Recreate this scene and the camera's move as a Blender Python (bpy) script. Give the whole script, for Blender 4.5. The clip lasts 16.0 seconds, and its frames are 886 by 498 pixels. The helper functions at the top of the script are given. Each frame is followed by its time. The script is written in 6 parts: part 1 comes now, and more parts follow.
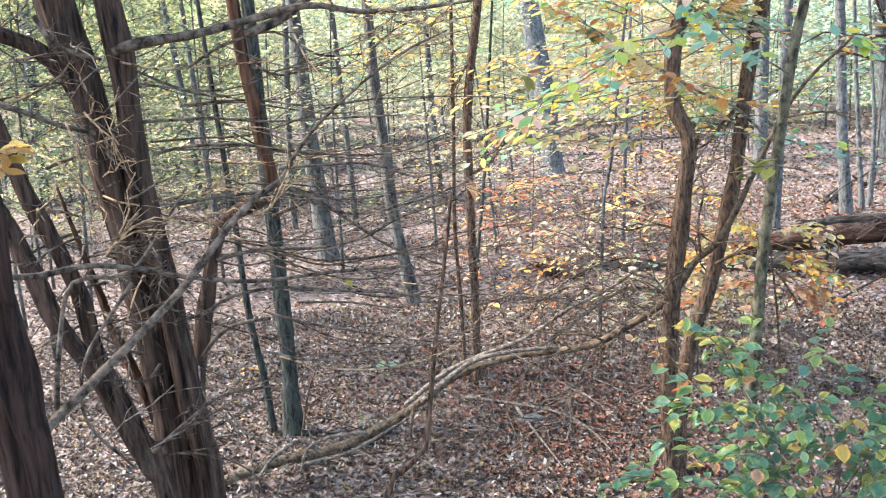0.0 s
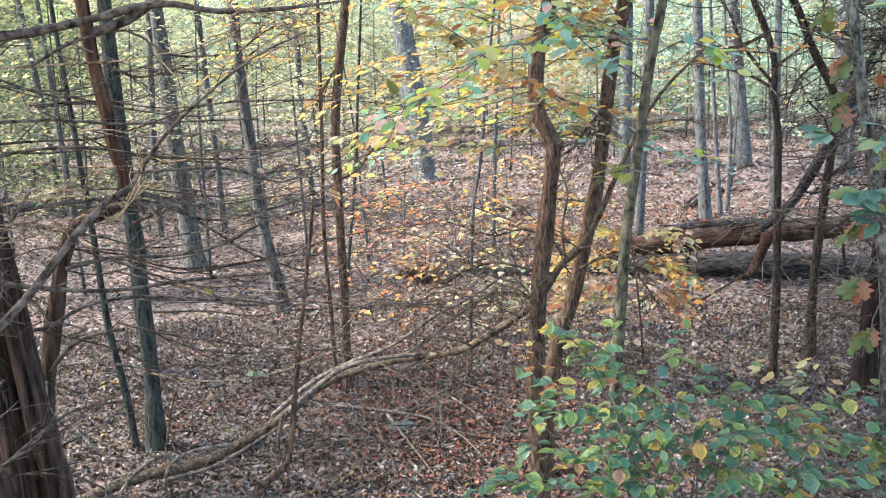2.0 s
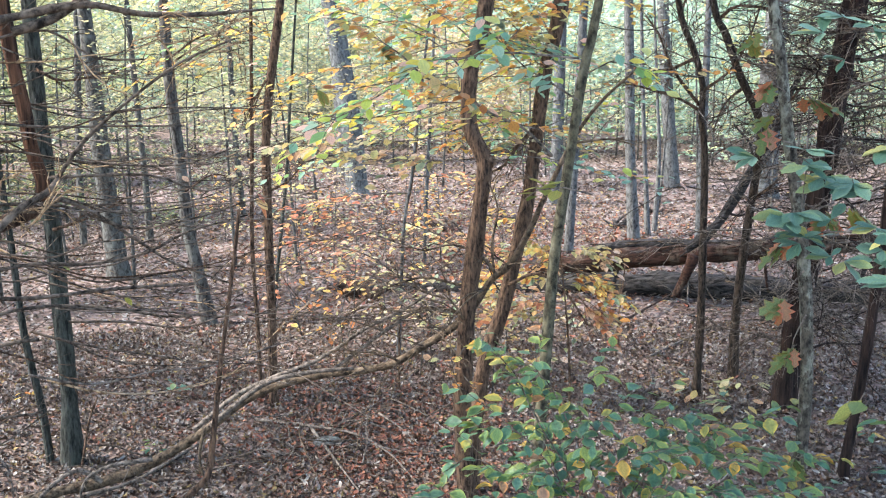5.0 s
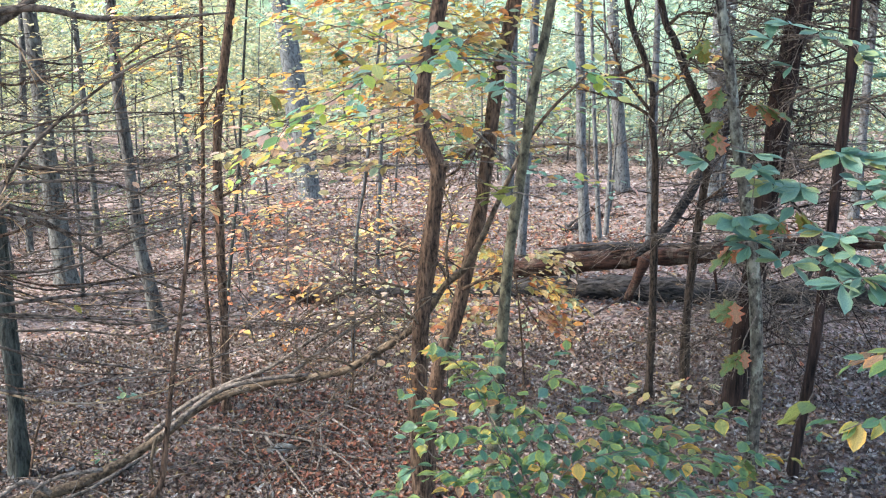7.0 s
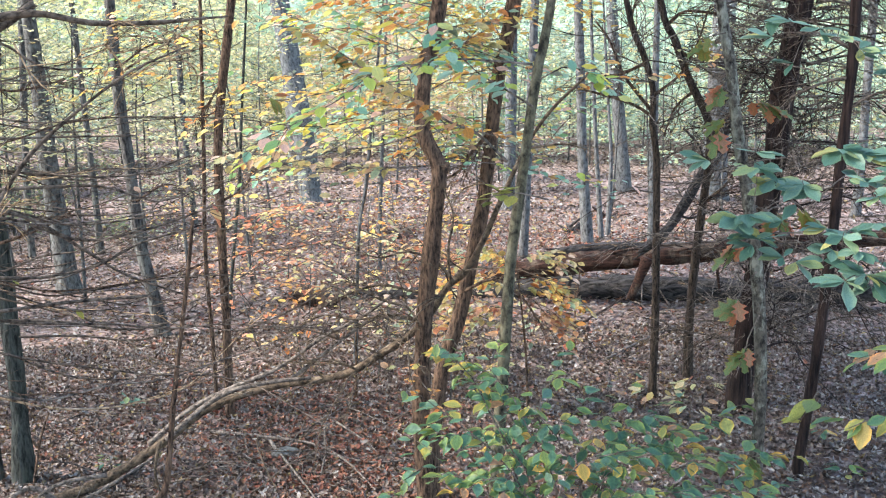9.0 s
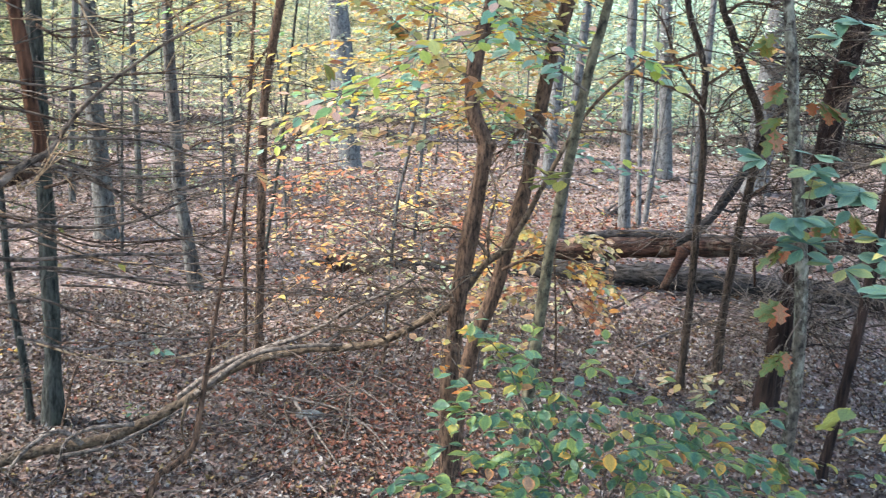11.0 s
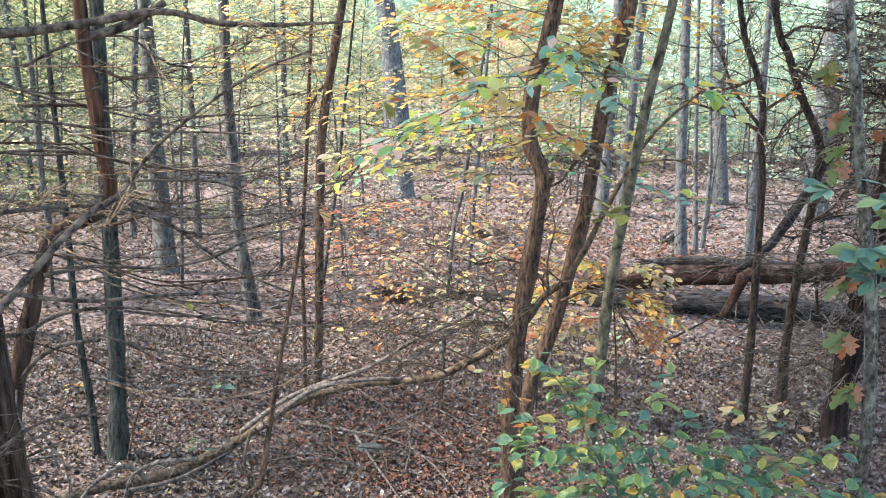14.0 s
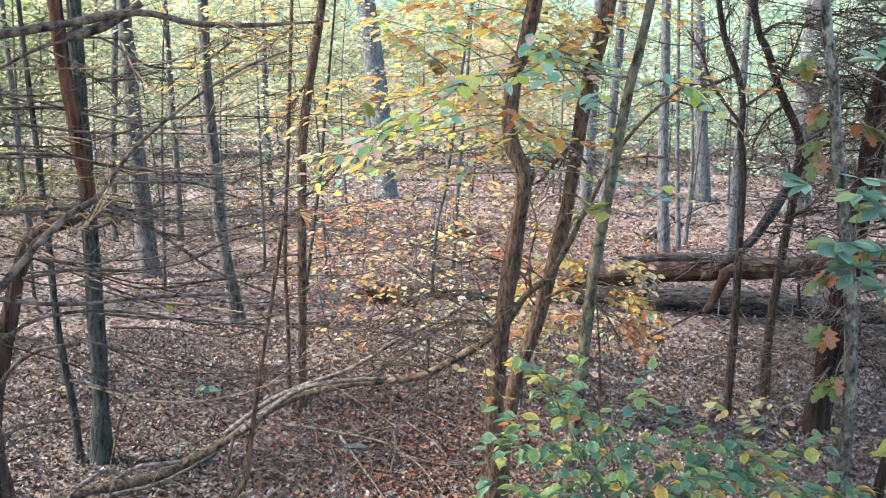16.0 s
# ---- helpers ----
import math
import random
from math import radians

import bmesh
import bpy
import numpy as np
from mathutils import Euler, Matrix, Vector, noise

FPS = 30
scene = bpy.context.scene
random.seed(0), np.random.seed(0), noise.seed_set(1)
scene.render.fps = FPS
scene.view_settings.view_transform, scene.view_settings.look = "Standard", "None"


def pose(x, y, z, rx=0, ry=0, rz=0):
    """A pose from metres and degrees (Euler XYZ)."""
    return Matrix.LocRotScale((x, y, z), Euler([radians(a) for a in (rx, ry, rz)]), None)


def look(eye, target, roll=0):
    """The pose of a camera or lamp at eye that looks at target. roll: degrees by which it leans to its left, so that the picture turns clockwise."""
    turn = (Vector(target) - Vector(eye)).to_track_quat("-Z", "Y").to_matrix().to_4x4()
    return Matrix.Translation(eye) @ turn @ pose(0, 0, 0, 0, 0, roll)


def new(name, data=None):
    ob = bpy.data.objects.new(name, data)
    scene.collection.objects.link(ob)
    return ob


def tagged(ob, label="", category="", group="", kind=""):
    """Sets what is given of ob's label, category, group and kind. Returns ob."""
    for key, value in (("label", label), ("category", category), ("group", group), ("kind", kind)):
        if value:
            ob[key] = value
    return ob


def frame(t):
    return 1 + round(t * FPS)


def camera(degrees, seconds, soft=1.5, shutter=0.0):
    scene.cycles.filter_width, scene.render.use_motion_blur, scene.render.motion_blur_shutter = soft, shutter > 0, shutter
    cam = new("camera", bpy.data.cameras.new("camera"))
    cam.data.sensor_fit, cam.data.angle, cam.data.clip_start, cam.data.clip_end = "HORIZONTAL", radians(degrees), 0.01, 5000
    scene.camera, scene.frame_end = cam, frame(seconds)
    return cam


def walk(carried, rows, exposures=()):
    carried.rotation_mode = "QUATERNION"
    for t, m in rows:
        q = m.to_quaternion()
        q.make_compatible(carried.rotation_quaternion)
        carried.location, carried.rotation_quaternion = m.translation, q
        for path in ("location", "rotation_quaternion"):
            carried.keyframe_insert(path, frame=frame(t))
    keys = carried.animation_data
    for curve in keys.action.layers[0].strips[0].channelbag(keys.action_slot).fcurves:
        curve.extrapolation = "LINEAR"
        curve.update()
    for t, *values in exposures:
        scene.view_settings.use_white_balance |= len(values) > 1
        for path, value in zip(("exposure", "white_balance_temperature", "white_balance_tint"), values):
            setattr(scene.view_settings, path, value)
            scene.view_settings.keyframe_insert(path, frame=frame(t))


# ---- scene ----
cam = camera(47.5, 16.0, soft=1.15, shutter=0.4)
PATH = [
    (0.0, pose(0.000, -0.000, 3.500, 78.386, 3.158, -0.649)),
    (0.5, pose(0.011, 0.016, 3.495, 78.297, 2.816, -1.976)),
    (1.0, pose(0.031, 0.022, 3.490, 78.210, 2.651, -4.476)),
    (1.5, pose(0.050, 0.045, 3.482, 78.279, 2.587, -6.848)),
    (2.0, pose(0.055, 0.053, 3.482, 78.438, 2.184, -7.712)),
    (2.5, pose(0.055, 0.055, 3.483, 78.558, 1.916, -7.969)),
    (3.0, pose(0.059, 0.067, 3.481, 78.934, 1.715, -8.775)),
    (3.5, pose(0.062, 0.070, 3.480, 78.787, 1.074, -9.900)),
    (4.0, pose(0.063, 0.072, 3.476, 78.891, 0.493, -10.726)),
    (4.2, pose(0.086, 0.088, 3.472, 79.094, 0.339, -10.806)),
    (6.3, pose(0.050, 0.095, 3.467, 79.307, 0.219, -12.935)),
    (6.5, pose(0.062, 0.098, 3.470, 79.356, 0.050, -13.292)),
    (7, pose(0.066, 0.095, 3.470, 79.485, 0.150, -14.032)),
    (7.5, pose(0.068, 0.100, 3.469, 79.404, 0.195, -14.137)),
    (8, pose(0.069, 0.099, 3.469, 79.387, 0.355, -13.974)),
    (8.5, pose(0.068, 0.104, 3.467, 79.577, 0.584, -14.016)),
    (8.7, pose(0.067, 0.100, 3.467, 79.673, 0.851, -13.998)),
    (10.8, pose(0.034, 0.157, 3.489, 77.932, -2.470, -12.512)),
    (11.0, pose(0.024, 0.145, 3.491, 77.925, -3.082, -11.431)),
    (11.5, pose(0.008, 0.138, 3.489, 77.931, -3.552, -9.618)),
    (12.0, pose(-0.015, 0.124, 3.506, 77.823, -3.990, -7.745)),
    (12.5, pose(-0.026, 0.140, 3.532, 78.738, -2.667, -8.638)),
    (13.0, pose(-0.023, 0.146, 3.524, 78.987, -2.196, -8.657)),
    (13.5, pose(-0.018, 0.153, 3.526, 79.481, -1.897, -8.899)),
    (14.0, pose(-0.021, 0.149, 3.523, 79.419, -1.684, -8.655)),
    (14.5, pose(-0.019, 0.133, 3.527, 79.907, -0.894, -8.148)),
    (15.0, pose(-0.003, 0.152, 3.520, 79.388, -0.720, -9.014)),
    (15.5, pose(-0.009, 0.141, 3.521, 79.761, -0.993, -8.822)),
    (16.0, pose(-0.005, 0.149, 3.519, 79.430, -1.182, -9.649)),
]
walk(cam, PATH, exposures=((0.0, 2.73, 6350, 10), (1.0, 2.73, 6350, 10), (1.45, 2.49, 6350, 10), (16.0, 2.49, 6350, 10)))

# ---- light ----
world = bpy.data.worlds.new("world")
scene.world = world
world.use_nodes = True
wn = world.node_tree.nodes
sky = wn.new("ShaderNodeTexSky")
sky.sky_type, sky.sun_disc = "NISHITA", False
sky.sun_elevation, sky.sun_rotation = radians(45), radians(275)
world.node_tree.links.new(sky.outputs[0], wn["Background"].inputs[0])
wn["Background"].inputs[1].default_value = 0.15
sun = new("sun", bpy.data.lights.new("sun", "SUN"))
sun.data.energy, sun.data.angle, sun.data.color = 3.1, radians(7), (1.0, 0.92, 0.83)
sun.matrix_world = look((-12.0, 1.2, 12.1), (0, 0, 0))

rng = np.random.default_rng(7)


# ---- materials ----
def material(name, rough=0.85):
    m = bpy.data.materials.new(name)
    m.use_nodes = True
    m.node_tree.nodes["Principled BSDF"].inputs["Roughness"].default_value = rough
    return m, m.node_tree.nodes, m.node_tree.links


def ramp(nodes, stops, constant=False):
    r = nodes.new("ShaderNodeValToRGB")
    r.color_ramp.interpolation = "CONSTANT" if constant else "LINEAR"
    el = r.color_ramp.elements
    while len(el) < len(stops):
        el.new(0.5)
    for e, (at, c) in zip(el, stops):
        e.position, e.color = at, (*c, 1)
    return r


def noise_node(nodes, links, scale, stretch=(1, 1, 1), detail=4.0, kind="ShaderNodeTexNoise", rough=0.6):
    co, mp = nodes.new("ShaderNodeTexCoord"), nodes.new("ShaderNodeMapping")
    mp.inputs["Scale"].default_value = stretch
    links.new(co.outputs["Object"], mp.inputs[0])
    n = nodes.new(kind)
    n.inputs["Scale"].default_value = scale
    if kind == "ShaderNodeTexNoise":
        n.inputs["Detail"].default_value, n.inputs["Roughness"].default_value = detail, rough
    links.new(mp.outputs[0], n.inputs[0])
    return n


def mixed(nodes, links, fac, a, b):
    mx = nodes.new("ShaderNodeMix")
    mx.data_type = "RGBA"
    for socket, value in ((mx.inputs[0], fac), (mx.inputs[6], a), (mx.inputs[7], b)):
        if isinstance(value, tuple):
            socket.default_value = (*value, 1)
        elif isinstance(value, float):
            socket.default_value = value
        else:
            links.new(value, socket)
    return mx.outputs[2]


def bark(name, dark, light, patch, scale=26, stretch=(1, 1, 0.16), patch_at=(0.56, 0.68), bump=0.6, rough=0.9, spot=3.3, contrast=0.72):
    """Furrowed bark: stretched grain and plates, larger patches of lichen or bare wood, relief."""
    m, n, l = material(name, rough)
    grain = noise_node(n, l, scale, stretch, 8, rough=0.72)
    plates = noise_node(n, l, scale * 1.3, tuple(min(1, 1.6 * q) for q in stretch), kind="ShaderNodeTexVoronoi")
    spots = noise_node(n, l, spot, (1, 1, 0.5), 6, rough=0.75)
    both = n.new("ShaderNodeMath")
    both.operation = "MULTIPLY_ADD"
    l.new(plates.outputs["Distance"], both.inputs[0])
    both.inputs[1].default_value = -0.22
    l.new(grain.outputs[0], both.inputs[2])
    r = ramp(n, [(0.22, tuple(0.6 * q for q in dark)), (0.4, light), (0.62, tuple(1.5 * q for q in light))])
    l.new(both.outputs[0], r.inputs[0])
    pr = ramp(n, [(patch_at[0], (0, 0, 0)), (patch_at[1], (1, 1, 1))])
    l.new(spots.outputs[0], pr.inputs[0])
    c = mixed(n, l, pr.outputs[0], r.outputs[0], patch)
    shade = n.new("ShaderNodeMix")
    shade.data_type, shade.blend_type = "RGBA", "MULTIPLY"
    shade.inputs[0].default_value = contrast
    l.new(c, shade.inputs[6])
    gr = ramp(n, [(0.34, (0.16, 0.16, 0.16)), (0.58, (1.15, 1.15, 1.15))])
    l.new(grain.outputs[0], gr.inputs[0])
    l.new(gr.outputs[0], shade.inputs[7])
    l.new(shade.outputs[2], n["Principled BSDF"].inputs["Base Color"])
    b = n.new("ShaderNodeBump")
    b.inputs["Strength"].default_value, b.inputs["Distance"].default_value = min(1.0, bump * 1.3), 0.025
    l.new(both.outputs[0], b.inputs["Height"])
    l.new(b.outputs[0], n["Principled BSDF"].inputs["Normal"])
    n["Principled BSDF"].inputs["Specular IOR Level"].default_value = 0.2
    return m


def leaf_material(name, stops, through_light=0.45, rough=0.5, mottle=0.35, margin=(1.1, 1.03, 0.95)):
    """Leaves: one colour a leaf out of the stops, blotches on it, another tint towards the margin, a paler midrib,
    some light let through."""
    m, n, l = material(name, rough)
    geo, info = n.new("ShaderNodeNewGeometry"), n.new("ShaderNodeObjectInfo")
    add, wrap = n.new("ShaderNodeMath"), n.new("ShaderNodeMath")
    wrap.operation = "FRACT"
    l.new(geo.outputs["Random Per Island"], add.inputs[0])
    l.new(info.outputs["Random"], add.inputs[1])
    l.new(add.outputs[0], wrap.inputs[0])
    r = ramp(n, stops, True)
    l.new(wrap.outputs[0], r.inputs[0])
    sp = noise_node(n, l, 34, detail=3)
    sr = ramp(n, [(0.4, (1 - mottle,) * 3), (0.62, (1.12, 1.1, 1.0))])
    l.new(sp.outputs[0], sr.inputs[0])
    mul = n.new("ShaderNodeMix")
    mul.data_type, mul.blend_type = "RGBA", "MULTIPLY"
    mul.inputs[0].default_value = 1.0
    l.new(r.outputs[0], mul.inputs[6])
    l.new(sr.outputs[0], mul.inputs[7])
    rim, patch, turned = n.new("ShaderNodeAttribute"), noise_node(n, l, 60, detail=2), n.new("ShaderNodeMath")
    rim.attribute_name = "rim"
    band = ramp(n, [(0.0, (1.2, 1.16, 1.1)), (0.13, (0.93, 0.95, 0.95)), (0.5, (1, 1, 1)), (0.95, margin)])
    turned.operation = "MULTIPLY_ADD"
    l.new(patch.outputs[0], turned.inputs[0])
    turned.inputs[1].default_value = 0.5
    turned.inputs[2].default_value = -0.25
    shift = n.new("ShaderNodeMath")
    l.new(rim.outputs["Fac"], shift.inputs[0])
    l.new(turned.outputs[0], shift.inputs[1])
    l.new(shift.outputs[0], band.inputs[0])
    tint = n.new("ShaderNodeMix")
    tint.data_type, tint.blend_type = "RGBA", "MULTIPLY"
    tint.inputs[0].default_value = 1.0
    l.new(mul.outputs[2], tint.inputs[6])
    l.new(band.outputs[0], tint.inputs[7])
    mul = tint
    p = n["Principled BSDF"]
    l.new(mul.outputs[2], p.inputs["Base Color"])
    p.inputs["Specular IOR Level"].default_value = 0.35
    tr, mx = n.new("ShaderNodeBsdfTranslucent"), n.new("ShaderNodeMixShader")
    l.new(mul.outputs[2], tr.inputs[0])
    mx.inputs[0].default_value = through_light
    l.new(p.outputs[0], mx.inputs[1])
    l.new(tr.outputs[0], mx.inputs[2])
    l.new(mx.outputs[0], n["Material Output"].inputs[0])
    return m


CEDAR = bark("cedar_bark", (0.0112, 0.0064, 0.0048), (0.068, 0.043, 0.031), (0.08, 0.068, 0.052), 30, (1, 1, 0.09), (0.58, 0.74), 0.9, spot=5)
# cedar bark copy, darkened so the nearest stem carries its shade as colour
CEDAR_SHADED = bark("shaded_cedar_bark", (0.008, 0.0045, 0.0035), (0.036, 0.02, 0.015), (0.045, 0.036, 0.03), 30, (1, 1, 0.09), (0.6, 0.76), 0.9, spot=5)
# red bark brightened to orange so the snag's top looks sunlit
CEDAR_SUNLIT_RED = bark("sunlit_red_cedar_bark", (0.016, 0.008, 0.005), (0.092, 0.044, 0.025), (0.08, 0.056, 0.04), 34, (1, 1, 0.07), (0.62, 0.78))
DEADWOOD = bark("dead_branch_bark", (0.027, 0.021, 0.016), (0.1, 0.078, 0.06), (0.21, 0.172, 0.135), 40, (0.5, 0.5, 0.5), (0.55, 0.7), 0.4)
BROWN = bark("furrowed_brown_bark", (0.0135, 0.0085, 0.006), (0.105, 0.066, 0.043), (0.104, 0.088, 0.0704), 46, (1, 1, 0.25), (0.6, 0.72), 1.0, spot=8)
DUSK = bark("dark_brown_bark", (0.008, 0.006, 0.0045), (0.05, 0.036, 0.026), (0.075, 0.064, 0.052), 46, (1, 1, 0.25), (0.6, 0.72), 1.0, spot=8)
GREEN_GREY = bark("mossy_grey_bark", (0.012, 0.0136, 0.012), (0.0432, 0.0464, 0.0392), (0.0568, 0.0688, 0.0512), 38, (1, 1, 0.2))
SMOOTH = bark("smooth_sapling_bark", (0.028, 0.026, 0.017), (0.086, 0.078, 0.05), (0.14, 0.136, 0.095), 22, (1, 1, 0.6), (0.55, 0.65), 0.35, spot=11)
LICHEN = bark("lichened_pale_bark", (0.02, 0.017, 0.014), (0.085, 0.076, 0.06), (0.22, 0.22, 0.175), 30, (1, 1, 0.6), (0.5, 0.58), 0.8, spot=13)
FAR_BARK = bark("grey_oak_bark", (0.03, 0.029, 0.028), (0.078, 0.076, 0.07), (0.135, 0.142, 0.13), 22, (1, 1, 0.4), (0.52, 0.64), 0.8, spot=7, contrast=0.4)
SILVER = bark("silvery_oak_bark", (0.045, 0.047, 0.047), (0.11, 0.116, 0.115), (0.16, 0.17, 0.166), 22, (1, 1, 0.4), (0.5, 0.62), 0.8, spot=7, contrast=0.4)
PALE_BARK = bark("pale_grey_oak_bark", (0.035, 0.035, 0.035), (0.098, 0.098, 0.096), (0.14, 0.148, 0.14), 22, (1, 1, 0.4), (0.5, 0.66), 0.8, spot=7, contrast=0.4)
OAK_BARK = bark("patchy_oak_bark", (0.024, 0.0225, 0.021), (0.07, 0.065, 0.06), (0.125, 0.125, 0.112), 30, (1, 1, 0.25), (0.52, 0.6), 0.8, spot=6, contrast=0.4)
ROTTEN = bark("rotten_red_wood", (0.006, 0.003, 0.002), (0.036, 0.0165, 0.0105), (0.085, 0.064, 0.046), 22, (0.1, 1, 1), (0.5, 0.6), 0.9)
# dark bark of one tree; on the red cedar, thicket shade put into colour
DARK_SHADED_BARK = bark("dark_and_shaded_bark", (0.00624, 0.00364, 0.00312), (0.0234, 0.014, 0.011), (0.0312, 0.026, 0.0218), 34, (1, 1, 0.1), (0.6, 0.75))
LOG_GREY = bark("weathered_log_wood", (0.0072, 0.0066, 0.0066), (0.0372, 0.0336, 0.0318), (0.051, 0.0492, 0.045), 22, (0.1, 1, 1), (0.55, 0.68), 0.9)
# dead twigs in pale tan: the sunlight on them is in this colour
SUNLIT_TAN = bark("sunlit_tan_twigs", (0.128, 0.08, 0.048), (0.336, 0.232, 0.136), (0.368, 0.28, 0.192), 40, (0.6, 0.6, 0.6), bump=0.3)
PEELED = bark("peeling_branch_bark", (0.023, 0.0157, 0.0101), (0.092, 0.0666, 0.0438), (0.157, 0.124, 0.088), 30, (0.6, 0.6, 0.6), (0.55, 0.62), 0.5, spot=7)
TWIG = bark("grey_twig_bark", (0.04, 0.032, 0.0264), (0.136, 0.112, 0.092), (0.256, 0.216, 0.176), 40, (0.6, 0.6, 0.6), bump=0.3)

LITTER = leaf_material("fallen_leaves", [
    (0.0, (0.0789, 0.056, 0.0491)), (0.12, (0.142, 0.114, 0.101)), (0.28, (0.221, 0.197, 0.184)), (0.43, (0.103, 0.0731, 0.0614)),
    (0.53, (0.15, 0.0901, 0.0614)), (0.62, (0.0538, 0.0438, 0.0405)), (0.74, (0.323, 0.307, 0.3)), (0.83, (0.179, 0.155, 0.145)), (0.96, (0.251, 0.195, 0.0982))], 0.15, 0.7)
LITTER.node_tree.nodes["Principled BSDF"].inputs["Specular IOR Level"].default_value = 0.15
RUST_LITTER = leaf_material("rust_fallen_leaves", [
    (0.0, (0.196, 0.072, 0.0483)), (0.3, (0.231, 0.102, 0.0644)), (0.6, (0.133, 0.0576, 0.0437)), (0.85, (0.294, 0.156, 0.109))], 0.15, 0.7)
ORANGE_LITTER = leaf_material("orange_fallen_leaves", [
    (0.0, (0.26, 0.145, 0.085)), (0.3, (0.3, 0.21, 0.12)), (0.5, (0.2, 0.1, 0.065)), (0.7, (0.31, 0.26, 0.18)), (0.88, (0.25, 0.17, 0.13))], 0.2, 0.7)
BEECH = leaf_material("autumn_beech_leaves", [
    (0.0, (0.24, 0.46, 0.34)), (0.18, (0.52, 0.62, 0.14)), (0.32, (0.8, 0.68, 0.13)), (0.44, (0.78, 0.44, 0.16)),
    (0.52, (0.38, 0.57, 0.45)), (0.68, (0.66, 0.66, 0.24)), (0.78, (0.25, 0.44, 0.18)), (0.89, (0.76, 0.5, 0.42))], 0.55, 0.5, 0.2)
ORANGE = leaf_material("orange_beech_leaves", [
    (0.0, (0.657, 0.32, 0.0915)), (0.18, (0.708, 0.464, 0.149)), (0.36, (0.743, 0.576, 0.183)), (0.54, (0.622, 0.352, 0.199)),
    (0.64, (0.726, 0.592, 0.332)), (0.76, (0.553, 0.224, 0.0831)), (0.84, (0.518, 0.496, 0.199)), (0.95, (0.294, 0.416, 0.299))], 0.6)
RUST = leaf_material("rust_beech_leaves", [
    (0.0, (0.508, 0.208, 0.108)), (0.25, (0.593, 0.354, 0.183)), (0.42, (0.661, 0.461, 0.225)), (0.56, (0.474, 0.192, 0.133)),
    (0.7, (0.626, 0.43, 0.317)), (0.84, (0.558, 0.308, 0.217)), (0.93, (0.381, 0.368, 0.2))], 0.58)
# gold autumn leaves, brightened to carry sunlight in their colour
SUNLIT_GOLD = leaf_material("sunlit_gold_beech_leaves", [
    (0.0, (0.742, 0.5, 0.125)), (0.3, (0.762, 0.6, 0.208)), (0.55, (0.68, 0.4, 0.146)), (0.75, (0.618, 0.56, 0.208)), (0.9, (0.577, 0.3, 0.146))], 0.62)
GREEN = leaf_material("green_shrub_leaves", [
    (0.0, (0.07, 0.16, 0.1)), (0.24, (0.105, 0.22, 0.145)), (0.44, (0.125, 0.215, 0.085)), (0.62, (0.17, 0.25, 0.09)),
    (0.76, (0.09, 0.185, 0.135)), (0.85, (0.3, 0.31, 0.1)), (0.93, (0.4, 0.3, 0.085)), (0.97, (0.34, 0.21, 0.13))], 0.4, 0.45, 0.35, (1.9, 1.4, 0.9))
HICKORY = leaf_material("blue_green_leaves", [
    (0.0, (0.072, 0.152, 0.112)), (0.25, (0.112, 0.216, 0.168)), (0.55, (0.16, 0.272, 0.216)), (0.8, (0.216, 0.296, 0.152)), (0.94, (0.32, 0.336, 0.136))], 0.4, 0.45, 0.25, (1.35, 1.15, 0.95))
OAK = leaf_material("turning_oak_leaves", [
    (0.0, (0.12, 0.18, 0.06)), (0.25, (0.21, 0.23, 0.06)), (0.45, (0.3, 0.13, 0.06)), (0.65, (0.15, 0.21, 0.085)), (0.82, (0.33, 0.18, 0.1))], 0.45, 0.5, 0.4, (1.5, 0.85, 0.8))
SPICE = leaf_material("yellow_green_leaves", [(0.0, (0.28, 0.304, 0.08)), (0.5, (0.36, 0.336, 0.08)), (0.8, (0.192, 0.256, 0.08))], 0.45)
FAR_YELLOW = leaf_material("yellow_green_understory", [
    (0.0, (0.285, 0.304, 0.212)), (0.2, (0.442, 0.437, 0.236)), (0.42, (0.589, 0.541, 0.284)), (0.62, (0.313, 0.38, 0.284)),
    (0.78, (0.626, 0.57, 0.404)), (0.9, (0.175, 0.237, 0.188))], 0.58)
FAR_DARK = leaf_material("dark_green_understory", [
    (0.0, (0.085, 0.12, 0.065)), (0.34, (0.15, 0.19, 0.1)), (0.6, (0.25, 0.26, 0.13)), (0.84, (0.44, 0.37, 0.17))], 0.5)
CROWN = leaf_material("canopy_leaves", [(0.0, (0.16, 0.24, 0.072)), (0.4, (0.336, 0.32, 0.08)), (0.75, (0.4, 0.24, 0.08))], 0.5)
# green leaves paled so that distant haze is part of their colour
FAR_HAZE_GREEN = leaf_material("hazy_grey_green_understory", [
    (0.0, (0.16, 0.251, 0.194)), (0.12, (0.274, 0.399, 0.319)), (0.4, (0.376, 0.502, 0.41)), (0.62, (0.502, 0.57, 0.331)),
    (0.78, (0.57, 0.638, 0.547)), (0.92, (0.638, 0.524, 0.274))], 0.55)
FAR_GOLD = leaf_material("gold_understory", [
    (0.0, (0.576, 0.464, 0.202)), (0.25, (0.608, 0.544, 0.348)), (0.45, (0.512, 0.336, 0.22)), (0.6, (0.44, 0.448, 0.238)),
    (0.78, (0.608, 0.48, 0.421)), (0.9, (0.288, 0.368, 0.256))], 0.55)


